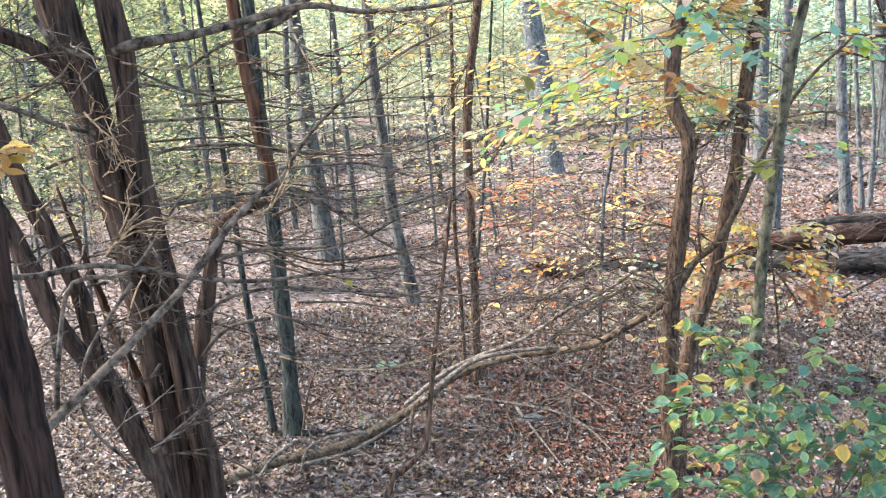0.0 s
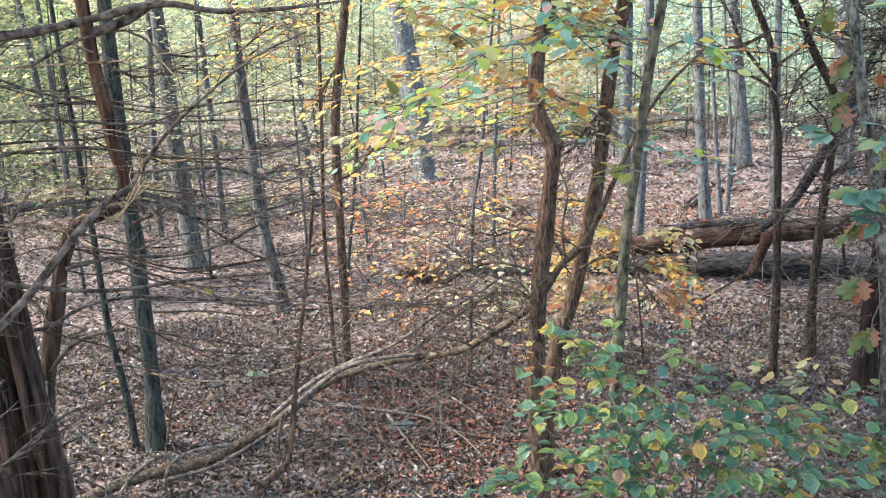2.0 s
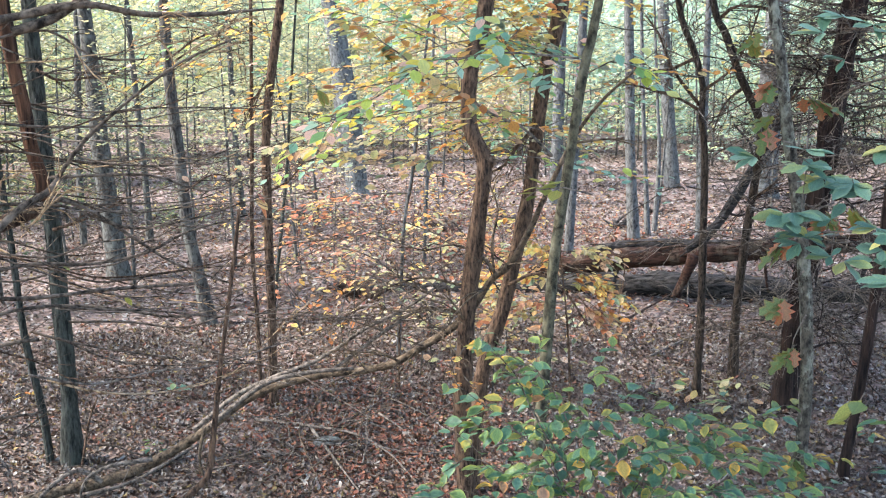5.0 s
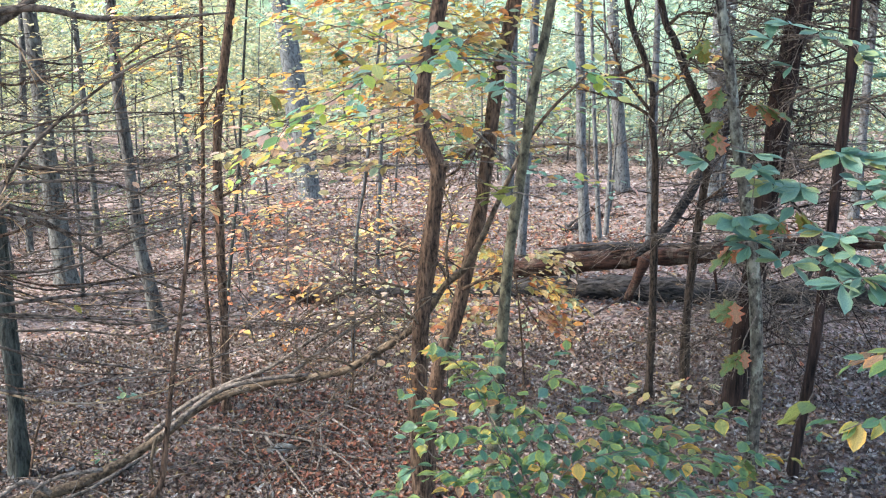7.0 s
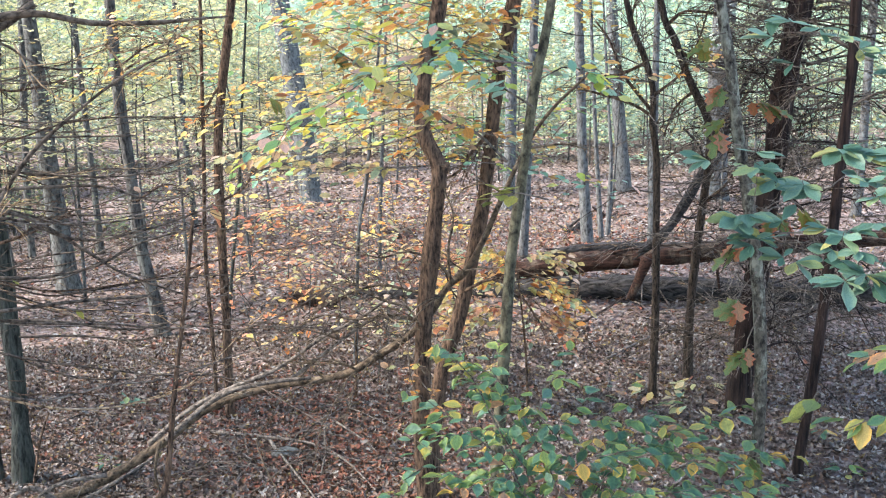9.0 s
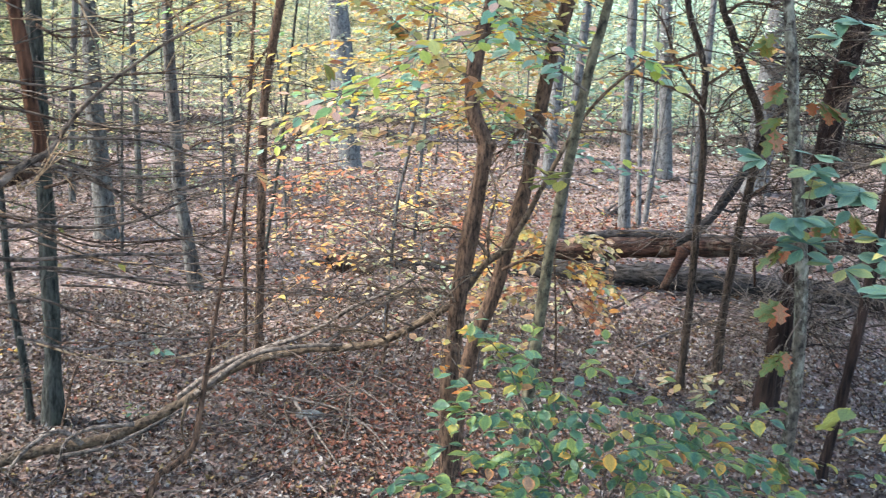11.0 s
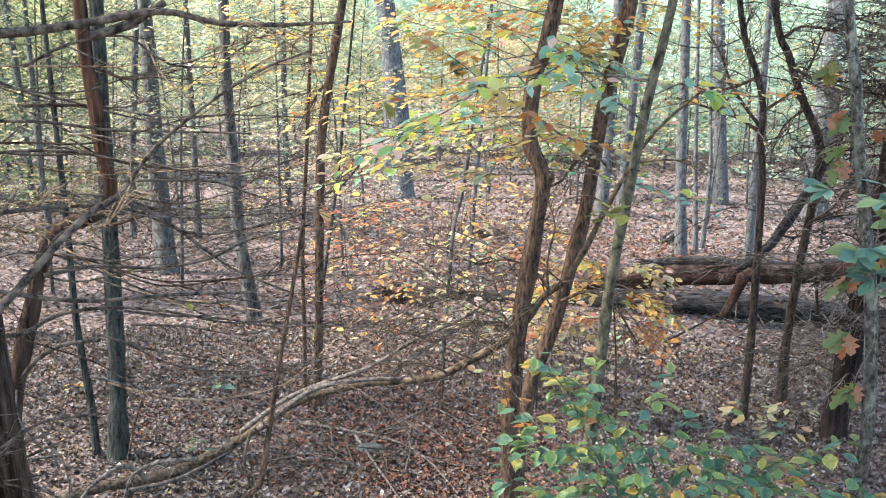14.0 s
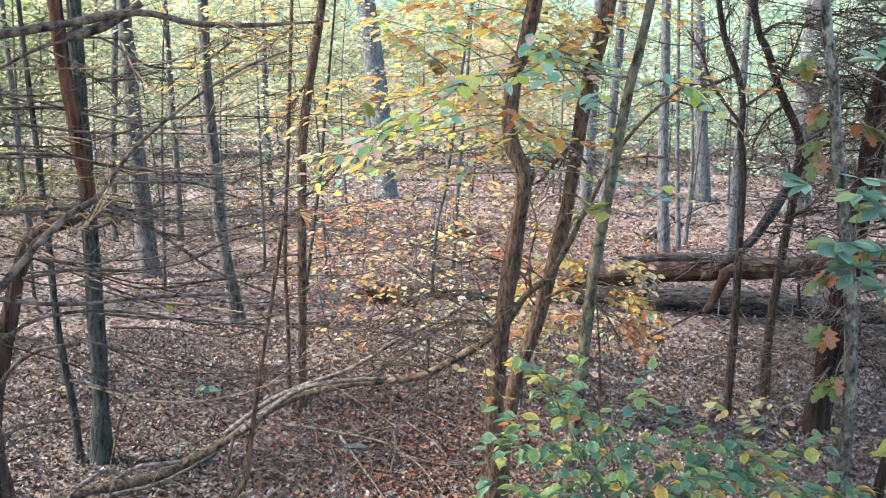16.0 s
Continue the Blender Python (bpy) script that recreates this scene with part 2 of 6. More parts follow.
def ground_material():
    m, n, l = material("leaf_litter_soil", 0.95)
    vor = noise_node(n, l, 14, kind="ShaderNodeTexVoronoi")
    r = ramp(n, [(0.0, (0.0708, 0.0448, 0.0358)), (0.3, (0.132, 0.0941, 0.0806)), (0.55, (0.189, 0.148, 0.134)), (0.75, (0.113, 0.0717, 0.0538)), (0.9, (0.245, 0.197, 0.179))])
    sep = n.new("ShaderNodeSeparateColor")
    l.new(vor.outputs["Color"], sep.inputs[0])
    l.new(sep.outputs[0], r.inputs[0])
    big = noise_node(n, l, 0.5, detail=5)
    br = ramp(n, [(0.35, (0.72, 0.66, 0.62)), (0.65, (1.08, 1.04, 1.02))])
    l.new(big.outputs[0], br.inputs[0])
    mul = n.new("ShaderNodeMix")
    mul.data_type, mul.blend_type = "RGBA", "MULTIPLY"
    mul.inputs[0].default_value = 1.0
    l.new(r.outputs[0], mul.inputs[6])
    l.new(br.outputs[0], mul.inputs[7])
    l.new(mul.outputs[2], n["Principled BSDF"].inputs["Base Color"])
    b = n.new("ShaderNodeBump")
    b.inputs["Strength"].default_value, b.inputs["Distance"].default_value = 0.8, 0.03
    l.new(vor.outputs["Distance"], b.inputs["Height"])
    l.new(b.outputs[0], n["Principled BSDF"].inputs["Normal"])
    return m


SOIL = ground_material()


# ---- builders ----
def gz(x, y):
    """Height of the woodland floor: nearly level, with low humps, rising a little far off."""
    d = math.hypot(x, y)
    return 0.05 * noise.noise((x * 0.35, y * 0.35, 0.3)) + 0.02 * noise.noise((x * 1.4, y * 1.4, 4.1)) + 0.012 * max(0.0, d - 34)


def thing(name, at, label, category, group="", kind=""):
    ob = new(name)
    ob.empty_display_size = 0.2
    ob.location = at
    ob["at"] = list(at)
    return tagged(ob, label, category, group, kind)


def origin(parent):
    o = Vector((0, 0, 0))
    while parent is not None:
        o += parent.location
        parent = parent.parent
    return o


def part(name, bm, mat, parent, label="", smooth=True):
    """Links a bmesh, whose corners are world places, as one mesh under a thing or a part."""
    if parent is not None:
        o = origin(parent)
        for v in bm.verts:
            v.co -= o
    me = bpy.data.meshes.new(name)
    bm.to_mesh(me)
    bm.free()
    if smooth:
        me.shade_smooth()
    me.materials.append(mat)
    ob = new(name, me)
    ob.parent = parent
    return tagged(ob, label)


def spline(pts, step):
    """Points along a smooth line through pts (place and radius), about step apart."""
    p = [Vector(q) for q in pts]
    p = [p[0] * 2 - p[1]] + p + [p[-1] * 2 - p[-2]]
    out = []
    for i in range(1, len(p) - 2):
        a, b, c, d = p[i - 1:i + 3]
        n = max(1, int((c - b).length / step))
        for k in range(n):
            t = k / n
            out.append(0.5 * (2 * b + (c - a) * t + (2 * a - 5 * b + 4 * c - d) * t * t + (3 * b - a - 3 * c + d) * t ** 3))
    out.append(p[-2])
    return out


def tube(bm, pts, radii, seg=8, step=0.12, rough=0.0, freq=6.0, ridge=0.0):
    """A round, tapered stem along pts into bm; radii: from first to last, or one for each point. rough: uneven girth."""
    if len(radii) == 2 and len(pts) > 2:
        radii = [radii[0] + (radii[1] - radii[0]) * i / (len(pts) - 1) for i in range(len(pts))]
    p3 = spline(pts, step)
    n = len(p3)
    # radius by way along the line
    cum = [0.0]
    for a, b in zip(pts, pts[1:]):
        cum.append(cum[-1] + (Vector(b) - Vector(a)).length)
    way, run = [0.0], 0.0
    for a, b in zip(p3, p3[1:]):
        run += (b - a).length
        way.append(run)
    rad = np.interp(np.array(way) / max(run, 1e-6), np.array(cum) / max(cum[-1], 1e-6), radii)
    side = None
    rings = []
    for i, c in enumerate(p3):
        d = (p3[min(i + 1, n - 1)] - p3[max(i - 1, 0)]).normalized()
        if side is None:
            side = d.orthogonal().normalized()
        side = (side - d * side.dot(d)).normalized()
        up = d.cross(side)
        ring = []
        for k in range(seg):
            a = 2 * math.pi * k / seg
            w = side * math.cos(a) + up * math.sin(a)
            r = float(rad[i])
            if rough:
                q = c + w * r
                r *= 1 + rough * noise.noise((q.x * freq, q.y * freq, q.z * freq * 0.5))
            if ridge:
                r *= 1 + ridge * noise.noise((math.cos(a) * 3.4, math.sin(a) * 3.4, i * step * 1.6)) + 0.5 * ridge * noise.noise((math.cos(a) * 9, math.sin(a) * 9, i * step * 3))
            ring.append(bm.verts.new(c + w * r))
        rings.append(ring)
    for a, b in zip(rings, rings[1:]):
        for k in range(seg):
            bm.faces.new((a[k], a[(k + 1) % seg], b[(k + 1) % seg], b[k]))
    if seg > 3:
        for ring, flip in ((rings[0], True), (rings[-1], False)):
            bm.faces.new(list(reversed(ring)) if flip else ring)
    else:
        bm.faces.new(list(reversed(rings[0])))
        bm.faces.new(rings[-1])
    return p3


def to_ground(pts):
    """The line carried on from its last point down into the floor, along its own lean."""
    a, b = Vector(pts[-2]), Vector(pts[-1])
    d = b - a
    if b.z > 0.06 and d.z < -0.02:
        lean = Vector((d.x, d.y, 0)) / -d.z * 0.5
        q = b + lean * b.z
        pts = list(pts) + [(q.x, q.y, gz(q.x, q.y) - 0.04)]
    else:
        pts = list(pts[:-1]) + [(b.x, b.y, gz(b.x, b.y) - 0.04)]
    return pts


def to_top(pts, height):
    """The line carried on from its first point up to a height, along its own lean."""
    a, b = Vector(pts[0]), Vector(pts[1])
    d = a - b
    if height <= a.z + 0.3:
        return list(pts)
    lean = Vector((d.x, d.y, 0)) / max(d.z, 0.05)
    if lean.length > 0.15:
        lean *= 0.15 / lean.length
    h = height - a.z
    mid = a + Vector((lean.x * h * 0.5, lean.y * h * 0.5, h * 0.5))
    top = a + Vector((lean.x * h * 0.8, lean.y * h * 0.8, h))
    return [tuple(top), tuple(mid)] + list(pts)


LEAF_SHAPES = {}
LEAF_SHAPES["ovate"] = [(0, 0, 0), (0.28, 0.25, 0.03), (0.58, 0.27, 0.04), (0.84, 0.14, 0.0), (1, 0, -0.06), (0.84, -0.14, 0.0), (0.58, -0.27, 0.04), (0.28, -0.25, 0.03)]
LEAF_SHAPES["broad"] = [(0, 0, 0), (0.14, 0.14, 0.02), (0.34, 0.27, 0.05), (0.56, 0.29, 0.03), (0.76, 0.19, 0.0), (0.88, 0.08, -0.03), (1, 0, -0.1),
            (0.88, -0.07, -0.03), (0.74, -0.2, 0.01), (0.54, -0.3, 0.05), (0.32, -0.26, 0.04), (0.14, -0.13, 0.02)]
LEAF_SHAPES["obovate"] = [(0, 0, 0), (0.28, 0.15, 0.02), (0.58, 0.26, 0.03), (0.83, 0.17, 0.0), (1, 0, -0.08), (0.83, -0.17, 0.0), (0.58, -0.26, 0.03), (0.28, -0.15, 0.02)]
LEAF_SHAPES["curled"] = [(0, 0, 0.12), (0.35, 0.2, 0.02), (0.8, 0.14, 0.12), (1, 0, 0.24), (0.72, -0.17, 0.02), (0.3, -0.19, 0.16)]
LEAF_SHAPES["simple"] = [(0, 0, 0), (0.5, 0.3, 0.08), (1, 0, -0.03), (0.5, -0.3, 0.02)]
LEAF_SHAPES["sliver"] = [(0, 0, 0), (0.45, 0.2, 0.09), (1, 0, -0.02), (0.55, -0.2, 0.02)]
LEAF_SHAPES["oak"] = [(0, 0, 0), (0.18, 0.1, 0.02), (0.3, 0.32, 0.03), (0.42, 0.14, 0.0), (0.6, 0.38, 0.04), (0.7, 0.16, 0), (0.88, 0.2, 0.0), (1, 0, -0.1),
            (0.88, -0.2, 0.0), (0.7, -0.16, 0), (0.6, -0.38, 0.04), (0.42, -0.14, 0.0), (0.3, -0.32, 0.03), (0.18, -0.1, 0.02)]


def leaf_mesh(shape):
    """Corners and faces of one leaf: two halves folded along the midrib."""
    rim = LEAF_SHAPES[shape]
    n = len(rim)
    h = n // 2
    faces = []
    if n == 4:
        return np.array(rim, float), [(0, 1, 2), (0, 2, 3)]
    up = list(range(0, h + 1))
    down = [0] + list(range(n - 1, h - 1, -1))
    verts = [list(v) for v in rim]
    mids = []
    for k in range(1, h):
        verts.append([rim[k][0], 0.0, rim[k][2] - 0.07])
        mids.append(len(verts) - 1)
    line = [0] + mids + [h]
    for k in range(h):
        a, b, c, d = line[k], line[k + 1], up[k + 1], up[k]
        faces.append((a, b, c) if k == 0 else ((a, b, d) if k == h - 1 else (a, b, c, d)))
        c, d = down[k + 1], down[k]
        faces.append((a, c, b) if k == 0 else ((a, d, b) if k == h - 1 else (a, d, c, b)))
    return np.array(verts, float), faces


def mark_rim(me, shape, n):
    """Give every leaf of a mesh of n leaves its share of margin: 0 on the midrib, 1 on the outline."""
    rim = len(LEAF_SHAPES[shape])
    one = [0.5] * 4 if rim == 4 else [0.0 if k in (0, rim // 2) else 1.0 for k in range(rim)] + [0.0] * (rim // 2 - 1)
    me.attributes.new("rim", "FLOAT", "POINT").data.foreach_set("value", np.tile(np.array(one, np.float32), n))


def turns(n, tilt, r):
    """n turns: any heading, tipped by about tilt radians."""
    yaw, a, b = r.uniform(0, 2 * np.pi, n), r.normal(0, tilt, n), r.normal(0, tilt, n)
    cy, sy, ca, sa, cb, sb = np.cos(yaw), np.sin(yaw), np.cos(a), np.sin(a), np.cos(b), np.sin(b)
    z, o = np.zeros(n), np.ones(n)
    rz = np.array([[cy, -sy, z], [sy, cy, z], [z, z, o]]).transpose(2, 0, 1)
    rx = np.array([[o, z, z], [z, ca, -sa], [z, sa, ca]]).transpose(2, 0, 1)
    ry = np.array([[cb, z, sb], [z, o, z], [-sb, z, cb]]).transpose(2, 0, 1)
    return rz @ rx @ ry


def leaf_cloud(name, places, sizes, shape, mat, parent, tilt=0.4, label="", kind="", r=rng, rot=None):
    """Many leaves as one mesh: places (n, 3) in the world, sizes (n,)."""
    v, faces = leaf_mesh(shape)
    n, k = len(places), len(v)
    rot = turns(n, tilt, r) if rot is None else rot
    vv = v.copy()
    vv[:, 0] -= 0.5
    stretch = np.stack([np.ones(n), r.uniform(0.8, 1.25, n), r.uniform(0.2, 2.6, n)], 1)
    co = np.einsum("nij,nkj->nki", rot, vv[None] * stretch[:, None]) * np.asarray(sizes)[:, None, None] + np.asarray(places)[:, None]
    if parent is not None:
        co = co - np.array(origin(parent))
    loops = np.concatenate([np.array(f) for f in faces])
    lens = np.array([len(f) for f in faces])
    me = bpy.data.meshes.new(name)
    me.vertices.add(n * k)
    me.vertices.foreach_set("co", co.astype(np.float32).ravel())
    me.loops.add(n * len(loops))
    me.loops.foreach_set("vertex_index", (loops[None] + (np.arange(n) * k)[:, None]).astype(np.int32).ravel())
    me.polygons.add(n * len(lens))
    tot = np.tile(lens, n)
    me.polygons.foreach_set("loop_start", np.concatenate([[0], np.cumsum(tot)[:-1]]).astype(np.int32))
    me.update(calc_edges=True)
    me.validate()
    me.shade_smooth()
    mark_rim(me, shape, n)
    me.materials.append(mat)
    ob = new(name, me)
    ob.parent = parent
    return tagged(ob, label, kind=kind)


LEAF_DATA = {}


def leaf_parts(parent, places, sizes, shape, mat, tilt=0.35, r=rng, rots=None):
    """Leaves that can be picked apart: one object a leaf, sharing mesh data."""
    key = (shape, mat.name)
    if key not in LEAF_DATA:
        v, f = leaf_mesh(shape)
        me = bpy.data.meshes.new("leaf")
        me.from_pydata([tuple(q) for q in v], [], f)
        me.shade_smooth()
        mark_rim(me, shape, 1)
        me.materials.append(mat)
        LEAF_DATA[key] = me
    o = origin(parent)
    rots = turns(len(places), tilt, r) if rots is None else rots
    for p, s, m in zip(places, sizes, rots):
        ob = new("leaf", LEAF_DATA[key])
        ob.parent = parent
        ob.matrix_basis = Matrix.Translation(Vector(p) - o) @ Matrix(m.tolist()).to_4x4() @ Matrix.Diagonal((s, s * float(r.uniform(0.85, 1.15)), s * float(r.uniform(0.2, 1.3)), 1))


# ---- ground ----
def build_ground():
    bm = bmesh.new()
    ang = [radians(a) for a in range(-180, 180, 5)] 
    radii = [0.0] + [1.2 * 1.16 ** i for i in range(52)]
    rows = []
    for d in radii[1:]:
        rows.append([bm.verts.new((d * math.sin(a), d * math.cos(a), gz(d * math.sin(a), d * math.cos(a)) if d < 120 else 0.012 * 86)) for a in ang])
    c = bm.verts.new((0, 0, gz(0, 0)))
    n = len(ang)
    for k in range(n):
        bm.faces.new((c, rows[0][(k + 1) % n], rows[0][k]))
    for a, b in zip(rows, rows[1:]):
        for k in range(n):
            bm.faces.new((a[k], a[(k + 1) % n], b[(k + 1) % n], b[k]))
    ob = part("ground", bm, SOIL, None)
    tagged(ob, "woodland floor of brown leaf litter and soil", "ground", kind="structure")


build_ground()


def sector(n, near, far, r, left=-0.5, right=0.78):
    """n places on the floor between two distances, evenly by area, over the directions the walk looks in."""
    d = np.sqrt(r.uniform(near ** 2, far ** 2, n))
    a = r.uniform(left, right, n)
    return d * np.sin(a), d * np.cos(a)


def build_litter():
    r = np.random.default_rng(3)
    for near, far, per_m2, size, lift in ((4.5, 13.5, 900, 0.06, 0.016), (13.5, 23, 260, 0.09, 0.018), (23, 42, 85, 0.135, 0.025)):
        n = int(0.64 * (far ** 2 - near ** 2) * per_m2)
        x, y = sector(n, near, far, r)
        z = np.array([gz(a, b) for a, b in zip(x, y)]) + np.abs(r.normal(0, lift, n)) + 0.008
        ob = leaf_cloud("fallen_leaves", np.stack([x, y, z], 1), size * r.uniform(0.55, 1.35, n), "sliver" if near > 13 else "curled", LITTER, None, 0.34, r=r)
        tagged(ob, "brown, tan and rust fallen leaves covering the floor", "leaf litter", kind="stuff")
    n = 18000
    d, a = 9.0 * np.sqrt(r.uniform(0, 1, n)), r.uniform(0, 2 * np.pi, n)
    x, y = d * np.cos(a), d * np.sin(a) - 2.0
    z = np.array([gz(p, q) for p, q in zip(x, y)]) + np.abs(r.normal(0, 0.015, n)) + 0.008
    ob = leaf_cloud("fallen_leaves", np.stack([x, y, z], 1), 0.08 * r.uniform(0.55, 1.35, n), "simple", LITTER, None, 0.3, r=r)
    tagged(ob, "brown fallen leaves below the stand", "leaf litter", kind="stuff")


build_litter()


def rust_patches():
    """Patches of fresh rust and orange leaves over the older litter."""
    r = np.random.default_rng(4)
    for (x, y), spread, n, size, mat, label in (
        ((1.24, 9.21), 0.85, 1300, 0.06, RUST_LITTER, "patch of rust-red fallen leaves"),
        ((0.42, 10.24), 0.6, 380, 0.06, RUST_LITTER, "patch of rust-red fallen leaves"),
        ((-1.06, 10.06), 0.5, 70, 0.06, RUST_LITTER, "scattered rust-red fallen leaves"),
        ((1.41, 7.9), 0.7, 900, 0.06, RUST_LITTER, "patch of rust-red fallen leaves"),
        ((0.27, 13.33), 1.2, 200, 0.065, RUST_LITTER, "scattered rust-red fallen leaves"),
        ((2.27, 18.19), 2.4, 900, 0.085, ORANGE_LITTER, "patch of orange and yellow fallen leaves"),
        ((5.34, 19.19), 2.4, 700, 0.085, ORANGE_LITTER, "patch of orange and yellow fallen leaves"),
        ((4.83, 23.39), 3.2, 1000, 0.1, ORANGE_LITTER, "patch of orange and yellow fallen leaves"),
        ((3.2, 15.8), 2.0, 900, 0.08, RUST_LITTER, "scattered rust-brown fallen leaves"),
        ((6.2, 17.5), 2.4, 1000, 0.085, RUST_LITTER, "scattered rust-brown fallen leaves"),
        ((4.6, 20.5), 2.8, 1100, 0.1, RUST_LITTER, "scattered rust-brown fallen leaves"),
        ((3.6, 13.3), 0.8, 260, 0.075, ORANGE_LITTER, "patch of orange and yellow fallen leaves"),
    ):
        px, py = x + r.normal(0, spread, n), y + r.normal(0, spread * 1.2, n)
        z = np.array([gz(a, b) for a, b in zip(px, py)]) + r.uniform(0.02, 0.05, n)
        ob = leaf_cloud("fallen_leaves", np.stack([px, py, z], 1), size * r.uniform(0.6, 1.3, n), "curled", mat, None, 0.3, r=r)
        tagged(ob, label, "leaf litter", kind="stuff")


rust_patches()


# ---- trees ----
def tree(name, label, pts, radii, mat, top=9.0, seg=10, rough=0.12, group="woodland trees", flare=1.25, ground=True, crown=(0.45, 260), ridge=0.0):
    """A tree by the line of its trunk, listed from above to below, with the radius above and below."""
    whole = to_top(to_ground(pts) if ground else pts, top)
    base = Vector(whole[-1])
    ob = thing(name, (base.x, base.y, gz(base.x, base.y)), label, "tree", group)
    r0, r1 = radii
    rr = []
    lo, hi = min(p[2] for p in pts), max(p[2] for p in pts)
    for p in whole:
        u = (p[2] - lo) / max(hi - lo, 1e-3)
        rr.append(max(0.25 * r0, r1 + (r0 - r1) * u if u <= 1 else r0 * (1 - 0.6 * (p[2] - hi) / max(top - hi, 0.5))))
    rr[-1] *= flare
    bm = bmesh.new()
    tube(bm, whole, rr, max(seg, 26) if ridge else seg, 0.06 if ridge else 0.1, rough, ridge=ridge)
    part("trunk", bm, mat, ob)
    if top >= 7:
        r = np.random.default_rng(int(abs(base.x * 97 + base.y * 31)))
        t = Vector(whole[0])
        bm = bmesh.new()
        ends = []
        reach = crown[0] / 0.45
        limbs = 7 if reach <= 1 else 14
        for k in range(limbs):
            a = k * 2.4 + r.uniform(0, 0.6)
            s0 = t.lerp(Vector(whole[1]), min(1.0, 1.05 * k / limbs))
            e = s0 + Vector((math.cos(a), math.sin(a), r.uniform(0.3, 0.9))) * r.uniform(0.9, 1.9) * reach
            tube(bm, [tuple(s0), tuple(s0.lerp(e, 0.5) + Vector((0, 0, -0.1))), tuple(e)], (r0 * 0.35, r0 * 0.1), 5, 0.4)
            ends.append(np.array(e))
        tagged(part("branchwork", bm, mat, ob), kind="stuff")
        n_leaf = crown[1] if top > 8.5 or reach > 1 else 160
        c = np.array(ends)[r.integers(0, limbs, n_leaf)] + r.normal(0, crown[0], (n_leaf, 3))
        c[:, 2] = np.maximum(c[:, 2], top - (0.9 if reach <= 1 else 3.4))
        leaf_cloud("crown", c, r.uniform(0.09, 0.17, n_leaf), "simple", CROWN, ob, 0.6, kind="stuff", r=r)
    return ob


TREES = {}
TREES["B"] = tree("crooked_tree", "crooked young tree with furrowed brown bark and a knob", [(1.68, 6.68, 3.79), (1.6, 6.69, 3.5), (1.57, 6.7, 3.24), (1.58, 6.7, 3), (1.67, 6.68, 2.79), (1.65, 6.68, 2.52), (1.61, 6.69, 2.17), (1.55, 6.7, 1.65), (1.53, 6.71, 1.11), (1.55, 6.71, 0.39)], (0.05, 0.064), BROWN, 8.0, 16, 0.2, ridge=0.16)
TREES["E"] = tree("leaning_tree", "slender leaning tree with dark furrowed bark", [(2.39, 7.31, 3.81), (2.31, 7.33, 3.45), (2.25, 7.35, 3), (2.19, 7.37, 2.45), (2.11, 7.39, 2.06), (2.01, 7.42, 1.57), (1.88, 7.45, 1.16), (1.8, 7.47, 0.69)], (0.05, 0.06), BROWN, 8.5, 12, 0.2, ridge=0.16)
TREES["F"] = tree("sapling", "smooth grey-green sapling with a side fork", [(2.17, 5.9, 3.75), (2.12, 5.92, 3.49), (2.07, 5.93, 3.19), (2.03, 5.95, 2.85), (1.98, 5.96, 2.5), (1.95, 5.98, 2.21), (1.92, 5.98, 1.81), (1.89, 6, 1.29), (1.85, 6.01, 0.63)], (0.028, 0.042), SMOOTH, 7.0, 10, 0.1)
# unseen crowns of these two filled out to shade the floor right of them
TREES["D2"] = tree("thin_tree", "thin dark straight tree", [(0.48, 10.06, 3.92), (0.37, 10.07, 3.23), (0.31, 10.07, 2.68), (0.3, 10.07, 1.9), (0.3, 10.07, 0.97), (0.29, 10.07, 0.1)], (0.042, 0.045), BROWN, 8.0, 8, crown=(0.75, 4600))
TREES["D1"] = tree("thin_tree", "very thin dark sapling beside another", [(0.22, 10.47, 3.94), (0.18, 10.47, 2.65), (0.14, 10.47, 1.6), (0.16, 10.47, 0.76), (0.17, 10.47, 0.1)], (0.018, 0.023), BROWN, 7.4, 7, crown=(0.7, 2600))
TREES["D3"] = tree("thin_tree", "thin sapling leaning behind two others", [(0.7, 13.05, 2.93), (0.62, 13.06, 2), (0.51, 13.06, 1.12), (0.4, 13.07, 0.21)], (0.019, 0.026), GREEN_GREY, 6.0, 7)
# next two: crowns above view, widened to throw shade towards the logs
TREES["C"] = tree("leaning_tree", "grey-barked tree leaning over the litter", [(-0.81, 13.44, 4.15), (-0.79, 13.44, 3.24), (-0.72, 13.45, 2.3), (-0.65, 13.45, 1.26), (-0.53, 13.46, 0.56), (-0.43, 13.46, -0.04)], (0.065, 0.088), OAK_BARK, 10.0, 10, crown=(0.95, 7200))
TREES["A"] = tree("mossy_tree", "straight tree with mossy dark grey bark", [(-1.54, 8.83, 3.84), (-1.53, 8.83, 3.12), (-1.5, 8.83, 2.17), (-1.48, 8.84, 1.34), (-1.47, 8.84, 0.57), (-1.48, 8.84, 0.05)], (0.06, 0.074), GREEN_GREY, 10.0, 14, 0.14, flare=1.5, ridge=0.14, crown=(1.0, 8200))
TREES["A2"] = tree("thin_tree", "thin mossy sapling leaning beside a larger tree", [(-1.89, 8.86, 2.76), (-1.84, 8.87, 1.99), (-1.8, 8.88, 1.2), (-1.71, 8.89, 0.52), (-1.68, 8.9, 0.07)], (0.025, 0.035), GREEN_GREY, 5.5, 8)
